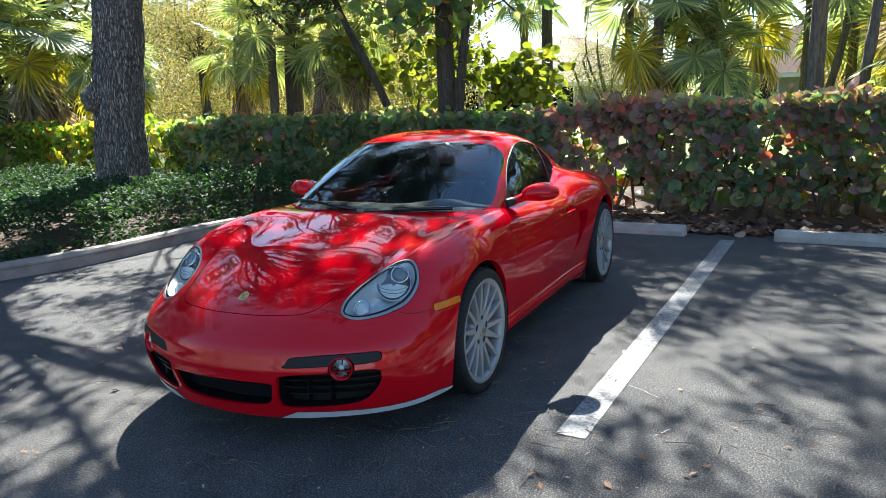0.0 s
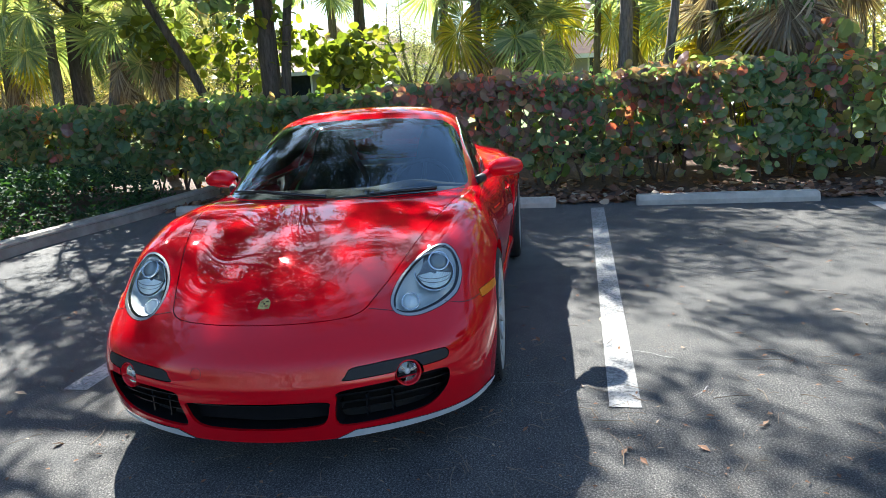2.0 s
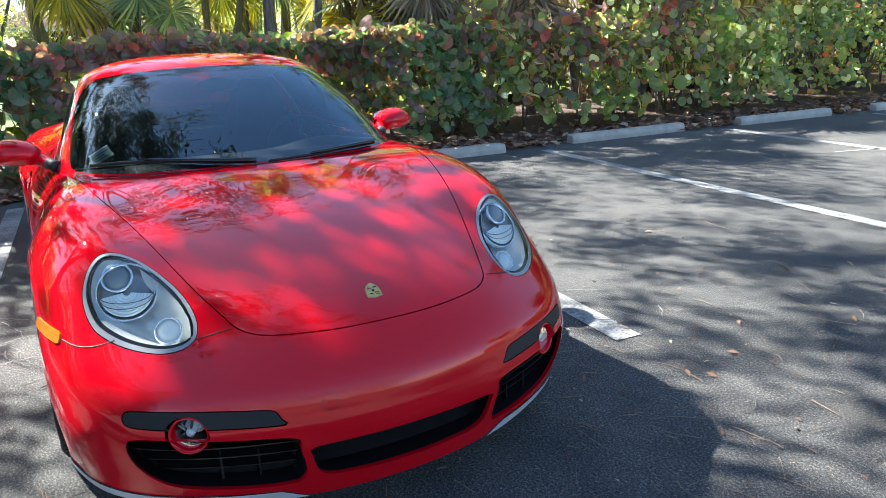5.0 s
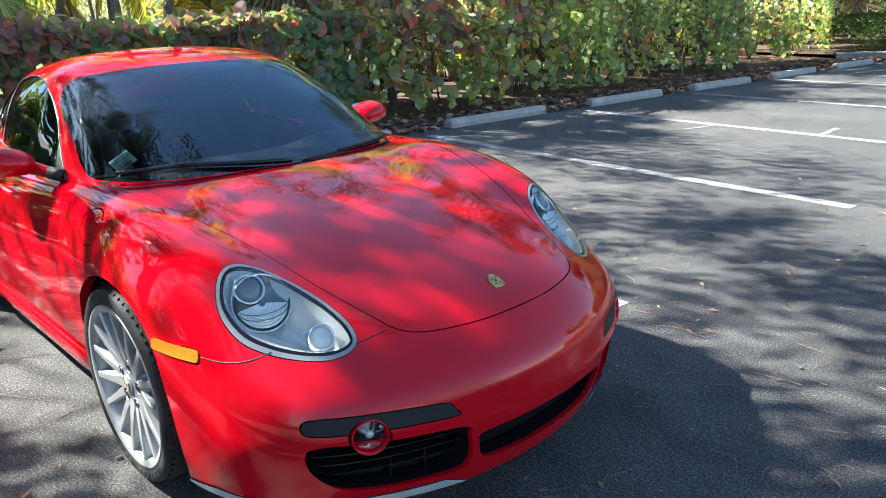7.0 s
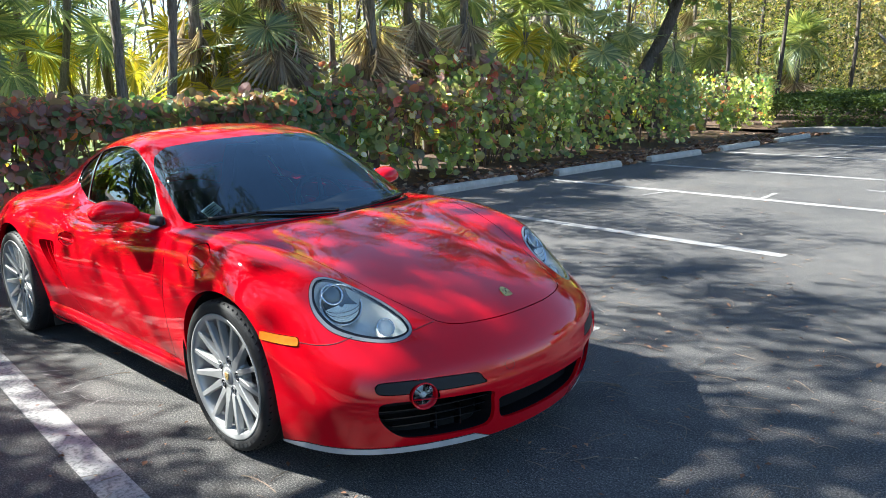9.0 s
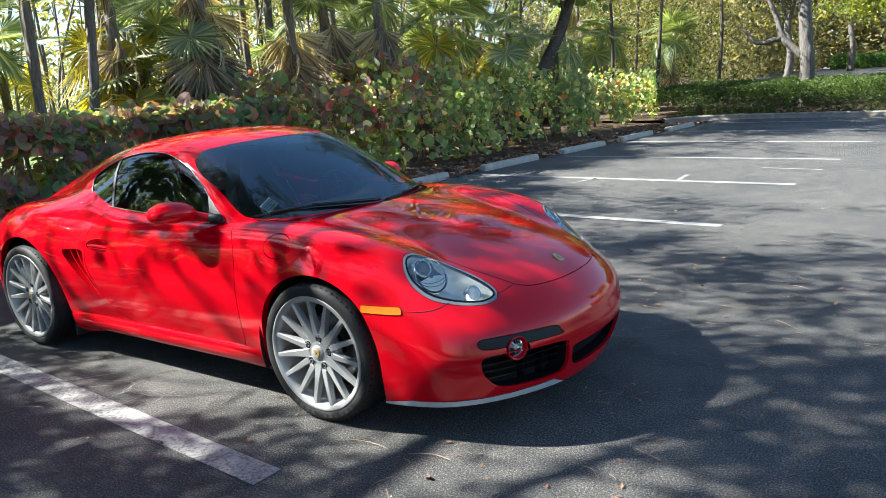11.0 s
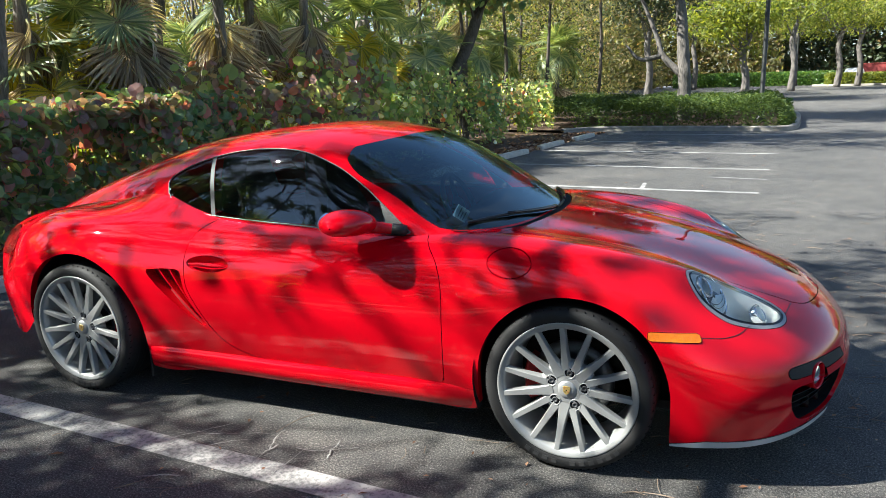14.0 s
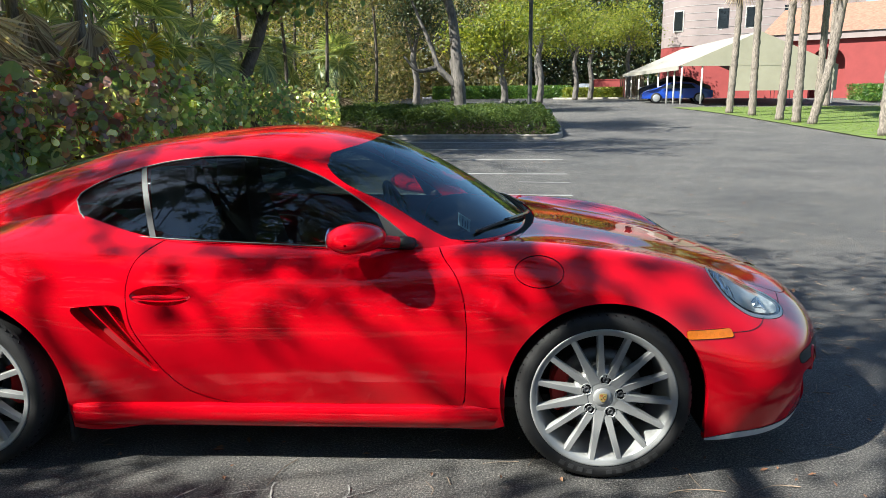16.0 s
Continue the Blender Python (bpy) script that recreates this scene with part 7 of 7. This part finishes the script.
def house(x, y, lx, ly, wall_h, roof_h, turn, wallm, roofm, label, wins):
    """A low house: walls with real openings' frames, hipped tile roof with courses."""
    root = empty("house", (x, y, 0), label, "house")
    root.rotation_euler = (0, 0, radians(turn))
    bm = bmesh.new()
    box(bm, -lx / 2, lx / 2, -ly / 2, ly / 2, 0, wall_h)
    part("wall", bm, wallm, root)
    bm = bmesh.new()
    o, n, last = .6, 14, None
    for k in range(n):
        f0, f1 = k / n, (k + 1) / n
        z0, z1 = wall_h - .1 + roof_h * f0, wall_h - .1 + roof_h * f1
        hx0, hy0 = (lx / 2 + o) * (1 - f0) + .02, ly / 2 + o - (lx / 2 + o) * f0
        hx1, hy1 = (lx / 2 + o) * (1 - f1) + .05, ly / 2 + o - (lx / 2 + o) * f1
        lo = [bm.verts.new(p) for p in ((-hx0, -hy0, z0), (hx0, -hy0, z0), (hx0, hy0, z0), (-hx0, hy0, z0))]
        hi = [bm.verts.new(p) for p in ((-hx1, -hy1, z1 + .05), (hx1, -hy1, z1 + .05), (hx1, hy1, z1 + .05), (-hx1, hy1, z1 + .05))]
        for i in range(4):
            bm.faces.new((lo[i], lo[(i + 1) % 4], hi[(i + 1) % 4], hi[i]))
            if last:
                bm.faces.new((last[i], last[(i + 1) % 4], lo[(i + 1) % 4], lo[i]))
        last = hi
    bmesh.ops.recalc_face_normals(bm, faces=bm.faces)
    part("roof", bm, roofm, root, "clay tile roof in courses")
    bm = bmesh.new()
    box(bm, -lx / 2 - o, lx / 2 + o, -ly / 2 - o, ly / 2 + o, wall_h - .28, wall_h - .09)
    part("fascia", bm, POSTWHITE, root, "white eave board")
    for (yy, w, z0, z1) in wins:
        win = empty("window")
        win.parent = root
        bm = bmesh.new()
        box(bm, lx / 2, lx / 2 + .05, yy - w / 2 - .08, yy + w / 2 + .08, z0 - .08, z1 + .08)
        part("frame", bm, POSTWHITE, win)
        bm = bmesh.new()
        box(bm, lx / 2 + .04, lx / 2 + .056, yy - w / 2, yy + w / 2, z0, z1)
        part("pane", bm, DARKGLASS, win)
    return root


house(-35.3, -9.4, 9, 10, 2.25, 2.6, -20, HOUSEWALL, TANTILE, "low pale house with a tan clay tile roof behind the trees", [(-3, 1.6, .9, 2.0), (0, 2.6, .3, 2.0), (3.2, 1.4, .9, 2.0)])
house(-31.5, 3.4, 7, 8.5, 2.2, 2.3, -3, HOUSEWALL, TANTILE, "pale house with clay tile roof beyond the palms", [(-2.4, 1.3, .8, 2.0), (.8, 1.2, .5, 2.0), (3.0, 1.6, .8, 2.0)])


def street_lamp(x, y, h):
    root = empty("street_lamp", (x, y, float(ground_z(x, y)) + .1), "slim black iron lamp post in a planted bed", "street lamp")
    lathe2 = [(.17, 0), (.17, .12), (.13, .18), (.10, .55), (.115, .6), (.075, .7), (.065, h * .8), (.055, h)]
    V, F = lathe(lathe2, 20)
    me = tri_mesh("pole", V[:, [0, 2, 1]], F[:, ::-1], True)
    link("pole", me, LAMPBLACK, root)
    V, F = lathe([(.06, h), (.15, h + .05), (.19, h + .12), (.20, h + .5), (.24, h + .52), (.10, h + .72), (.02, h + .85)], 12)
    link("lantern", tri_mesh("lantern", V[:, [0, 2, 1]], F[:, ::-1], False), LAMPBLACK, root)


street_lamp(2.2, 22.2, 5.6)
street_lamp(5.0, 57.5, 5.2)
TALL = [(12.73, 34.07, 7.4, (.2, .1)), (13.12, 32.0, 7.6, (0, .2)), (13.19, 28.9, 7.2, (.2, 0)), (13.25, 27.3, 7.0, (.1, .3)), (13.4, 26.2, 6.8, (1.0, .2)), (13.0, 20.1, 6.6, (.1, .2)), (16.5, 33, 7.5, (0, 0)), (20, 40, 8.0, (0, 0))]
for k, (x, y, h, ln) in enumerate(TALL):
    palm(x, y, h, ln, 1.35, 22, 8, 300 + k, .1, .155, 0, "tall cabbage palm with a thick grey-brown trunk on the lawn", TALLBARK, -.6)


def parked_car(x, y, turn, paint, L=4.7, H=1.45, label=""):
    """A far parked car: lofted body, glass band, wheels and lamps."""
    root = empty("parked_car", (x, y, float(ground_z(x, y))), label, "car", "cars under the canopy")
    root.rotation_euler = (0, 0, radians(turn))
    prof = spline([(-.5, .28), (-.5, .55), (-.47, .64), (-.36, .70), (-.24, .93), (-.08, 1.0), (.10, .98), (.24, .80), (.30, .70), (.44, .60), (.495, .48), (.5, .25)], 40)
    V = []
    for x_, z_ in prof:
        narrow = 1 - .30 * np.clip((z_ - .66) / .34, 0, 1)
        for y_ in np.linspace(-1, 1, 9):
            V.append((x_ * L, y_ * .9 * narrow * (1 - .10 * abs(x_ * 2) ** 4), z_ * H - .05 * abs(y_) ** 4))
    n = 9
    i, j = np.meshgrid(np.arange(39) * n, np.arange(8), indexing="ij")
    k = (i + j).ravel()
    F = np.stack([k, k + 1, k + n + 1, k + n], 1)
    link("body", tri_mesh("body", V, F, True), paint, root)
    for s in (1, -1):
        side = [(x_ * L, s * .9 * (1 - .30 * np.clip((z_ - .66) / .34, 0, 1)) * (1 - .10 * abs(x_ * 2) ** 4), z_ * H - .05) for x_, z_ in prof]
        bm = bmesh.new()
        bm.faces.new([bm.verts.new(p) for p in (side if s > 0 else side[::-1])])
        bmesh.ops.triangulate(bm, faces=bm.faces)
        part("flank", bm, paint, root)
        win = [(-.26, .72), (-.20, .90), (-.06, .955), (.09, .94), (.21, .78), (.24, .71)]
        bm = bmesh.new()
        bm.faces.new([bm.verts.new((a * L, s * (.905 * (1 - .30 * np.clip((b - .66) / .34, 0, 1)) + .006), b * H - .05)) for a, b in win])
        part("side_glass", bm, DARKGLASS, root)
        for xx in (-.31, .30):
            lathe_part("wheel", [(.18, -.12), (.31, -.12), (.33, -.06), (.33, .06), (.31, .11), (.23, .11)], RUBBER, root, Matrix.Translation((xx * L, s * .80, .33)), 24)
            lathe_part("hub", [(.23, .10), (.20, .115), (.05, .125), (.001, .12)], ALLOY, root, Matrix.Translation((xx * L, s * .80, .33)) @ (Matrix.Rotation(math.pi, 4, "Z") if s < 0 else Matrix()), 20)
        bm = bmesh.new()
        box(bm, .455 * L, .475 * L, s * .62 - .16, s * .62 + .16, .52 * H - .05, .58 * H - .05, .01)
        part("headlight", bm, CHROME, root)
    return root


parked_car(12.9, 45.4, 172, BLUEPAINT, 4.3, 1.35, "bright blue saloon parked under the canopy")
parked_car(13.6, 49.0, 172, DARKPAINT, 4.7, 1.65, "dark estate car parked under the canopy")
parked_car(10.6, 72.5, 80, WHITEPAINT, 4.5, 1.5, "white car beside the far red wall")


def canopy():
    """A long white fabric carport: ridge, slopes, gable cloth and posts."""
    gz = float(ground_z(14, 45))
    root = empty("carport", (0, 0, gz), "white canvas carport on slim white posts", "carport")
    x0, xr, x1, y0, y1 = 11.7, 16.2, 20.7, 40.4, 58.0
    ze, zr = 2.15, 4.05
    ys = np.linspace(y0, y1, 15)
    for s, (xa, xb) in enumerate(((x0, xr), (xr, x1))):
        V = []
        for k, y in enumerate(ys):
            for f in np.linspace(0, 1, 8):
                g = f if s == 0 else 1 - f
                V.append((xa + (xb - xa) * f, y, ze + (zr - ze) * g - .10 * math.sin(f * math.pi) * (1 if k % 2 else .3)))
        i, j = np.meshgrid(np.arange(14) * 8, np.arange(7), indexing="ij")
        k = (i + j).ravel()
        link("roof_cloth", tri_mesh("roof_cloth", V, np.stack([k, k + 8, k + 9, k + 1], 1), True), CANVAS, root, "white canvas slope")
    bm = bmesh.new()
    a = [bm.verts.new(p) for p in ((x0 + .05, y0, ze), (xr, y0, zr), (x1 - .05, y0, ze))]
    bm.faces.new(a)
    b_ = [bm.verts.new(p) for p in ((14.6, y0 + .01, .75), (x1 - .05, y0 + .01, .75), (x1 - .05, y0 + .01, ze), (14.6, y0 + .01, ze))]
    bm.faces.new(b_)
    part("gable_cloth", bm, GABLE, root, "hanging canvas gable")
    bm = bmesh.new()
    box(bm, x0 - .03, x0 + .03, y0, y1, ze - .22, ze + .02)
    part("valance", bm, CANVAS, root)
    for y in (40.5, 42.2, 43.9, 46.4, 49.5, 52.6, 55.6, 57.9):
        V, F = tube([(x0 + .25, y, 0), (x0 + .25, y, ze)], .05, 10)
        link("post", tri_mesh("post", V, F, True), POSTWHITE, root)
    for x in (13.1, 14.7, 16.2, 18.4, 20.5):
        V, F = tube([(x, y0 + .1, 0), (x, y0 + .1, ze)], .05, 10)
        link("post", tri_mesh("post", V, F, True), POSTWHITE, root)
    return root


canopy()


def building():
    """The coral and white building: round corner, banded upper storey, low wing with tiled roof and arch."""
    gz = .9
    root = empty("apartment_building", (0, 0, gz), "coral red and white stucco building with tile roofs", "building")
    plan = spline([(18.2, 72), (16.9, 68), (16.8, 65.5), (18.0, 63.2), (20.2, 62.0), (24, 60.2), (30, 57.5)], 40)
    n = len(plan)

    def wall(name, z0, z1, mat, off=0.0, label=""):
        P = plan + np.array((-.35, -.9)) * off
        V = np.vstack([np.c_[P, np.full(n, z0)], np.c_[P, np.full(n, z1)]])
        i = np.arange(n - 1)
        return link(name, tri_mesh(name, V, np.stack([i, i + 1, i + n + 1, i + n], 1), True), mat, root, label)

    wall("lower_wall", -1, 4.6, STUCCO_RED, 0, "coral red stucco wall")
    wall("upper_wall", 4.6, 11.5, STUCCO_WHITE, 0, "white banded stucco wall")
    for z in np.arange(5.3, 11, .62):
        wall("band", z, z + .035, HOUSEWALL, .03)
    wall("string_course", 4.45, 4.75, STUCCO_WHITE, .08)
    for (x, y, dx, dy) in ((20.6, 61.86, .9, -.42), (22.6, 60.9, .9, -.42), (25.2, 59.75, .9, -.4), (17.4, 63.9, .65, -.75)):
        win = empty("window")
        win.parent = root
        d = Vector((dx, dy, 0)).normalized()
        o = Vector((d.y, -d.x, 0)) * 1.0
        for nm, w, h0, h1, off, mt in (("frame", .52, 5.7, 7.5, .05, POSTWHITE), ("pane", .42, 5.8, 7.4, .09, DARKGLASS)):
            bm = bmesh.new()
            c = Vector((x, y, 0)) + o * off
            bm.faces.new([bm.verts.new(c + d * a + Vector((0, 0, z))) for a, z in ((-w, h0), (w, h0), (w, h1), (-w, h1))])
            bmesh.ops.solidify(bm, geom=bm.faces[:], thickness=.04)
            part(nm, bm, mt, win)
    # low wing
    A, B = Vector((22.5, 56.5, 0)), Vector((36, 45.0, 0))
    d = (B - A).normalized()
    o = Vector((d.y, -d.x, 0))
    L = (B - A).length

    def slab(name, s0, s1, z0, z1, off, th, mat, label=""):
        bm = bmesh.new()
        vs = [bm.verts.new(A + d * s + Vector((0, 0, z)) + o * off) for s, z in ((s0, z0), (s1, z0), (s1, z1), (s0, z1))]
        bm.faces.new(vs)
        r = bmesh.ops.extrude_face_region(bm, geom=bm.faces[:])
        bmesh.ops.translate(bm, vec=-o * th, verts=[v for v in r["geom"] if isinstance(v, bmesh.types.BMVert)])
        bmesh.ops.recalc_face_normals(bm, faces=bm.faces)
        return part(name, bm, mat, root, label)

    slab("wing_wall", 0, 3.2, -1, 4.3, 0, .4, STUCCO_RED)
    slab("wing_wall", 5.6, L, -1, 4.3, 0, .4, STUCCO_RED)
    slab("arch_back", 3.0, 5.8, -1, 4.3, -1.6, .2, STUCCO_RED)
    bm = bmesh.new()
    th = np.linspace(0, math.pi, 17)
    inn = [(4.4 - 1.2 * math.cos(t), 2.5 + 1.2 * math.sin(t)) for t in th]
    outr = [(3.2, 2.5)] + [(3.2 + 2.4 * k / 14, 4.3) for k in range(15)] + [(5.6, 2.5)]
    vi = [bm.verts.new(A + d * s + Vector((0, 0, z))) for s, z in inn]
    vo = [bm.verts.new(A + d * s + Vector((0, 0, z))) for s, z in outr]
    for k in range(16):
        bm.faces.new((vi[k], vi[k + 1], vo[k + 1], vo[k]))
    part("arch_head", bm, STUCCO_RED, root)
    slab("cornice", -.3, L, 4.25, 4.75, .35, .5, STUCCO_WHITE, "white cornice")
    bm = bmesh.new()
    for k in range(12):
        z0, z1, u0, u1 = 4.75 + .2 * k, 4.75 + .2 * (k + 1), .5 - .42 * k, .5 - .42 * (k + 1)
        bm.faces.new([bm.verts.new(A + d * s + o * u + Vector((0, 0, z))) for s, u, z in ((-.4, u0, z0), (L, u0, z0), (L, u1 + .05, z1 + .03), (-.4, u1 + .05, z1 + .03))])
    part("tile_roof", bm, ROOFTILE, root, "terracotta tile roof in courses")
    for k in range(9):
        p = A + d * (1.2 + k * .28) + o * 2.0
        V, F = tube([(p.x, p.y, -.2), (p.x, p.y, .9)], .02, 6)
        link("rail_bar", tri_mesh("rail_bar", V, F), LAMPBLACK, root)
    p, q = A + d * 1.1 + o * 2.0, A + d * 3.6 + o * 2.0
    V, F = tube([(p.x, p.y, .9), (q.x, q.y, .9)], .03, 6)
    link("hand_rail", tri_mesh("hand_rail", V, F), LAMPBLACK, root)


building()


def far_wall(x0, y0, x1, y1, h, mat, label, name="garden_wall"):
    bm = bmesh.new()
    L = math.hypot(x1 - x0, y1 - y0)
    box(bm, 0, L, -.1, .1, 0, h, .01)
    box(bm, -.03, L + .03, -.15, .15, h, h + .08, .01)
    ob = part(name, bm, mat)
    ob.matrix_world = Matrix.Translation((x0, y0, .85)) @ Matrix.Rotation(math.atan2(y1 - y0, x1 - x0), 4, "Z")
    return tagged(ob, label, "wall")


far_wall(11.6, 76, 15.0, 75, 1.9, STUCCO_RED, "coral red garden wall at the end of the drive")
fence = empty("wooden_fence", (12.3, 62.6, .9), "slatted brown timber screen by the carport", "fence")
for k in range(14):
    bm = bmesh.new()
    box(bm, k * .15, k * .15 + .11, -.02, .02, 0, 2.0, .005)
    part("slat", bm, FENCEWOOD, fence)
tagged(sweep("kerb_3", spline([(13.5, 60.2), (10.5, 60.6), (8.0, 61.2), (6.6, 63), (7, 66)], 30), np.array(KERB) * (-1, 1), CONCRETE), "white kerb round the far shrubs", "kerb", kind="structure")

# Thin bare trunks and low palms that fill the strip.
rt = np.random.default_rng(55)
geo = []
for k in range(150):
    x, y, h, r = rt.uniform(-16, -9.0), rt.uniform(3.5, 26), rt.uniform(4, 8), rt.uniform(.02, .055)
    P = spline([(x, y, 0), (x + rt.normal() * .25, y + rt.normal() * .25, h * .5), (x + rt.normal() * .6, y + rt.normal() * .6, h)], 8)
    geo.append(tube(P, np.linspace(r, r * .5, 8), 5))
    for q in range(2):
        g = P[int(rt.integers(2, 7))]
        geo.append(tube(np.array([g, g + rt.normal(size=3) * .7 + (0, 0, .5)]), np.array([r * .4, r * .15]), 4))
V, F = merge(*geo)
tagged(link("thin_trunks", tri_mesh("thin_trunks", V, F, True), PALMBARK), "many thin bare trunks and branches in the thicket", "thicket", kind="stuff")
for k, (x, y, h, sz) in enumerate(((-8.6, 4.7, .9, .9), (-7.9, 9.6, .8, .8), (-8.2, 12.4, 1.0, .85), (-7.6, 14.8, .7, .8), (-8.8, 13.6, 1.6, .9), (-7.8, 18.0, .9, .9), (-9.6, 15.0, 2.2, 1.0), (-10.4, 10.6, 2.2, 1.0), (-10.6, 13.4, 3.0, 1.0), (-10.8, 17.0, 2.6, 1.0), (-9.8, 19.0, 1.6, .9), (-8.2, 21.4, 1.3, .9))):
    palm(x, y, h, (.1, .1), sz, 13, 3, 400 + k, .15, .07, 0, "low fan palm with spread fronds in the thicket", None, -.3)
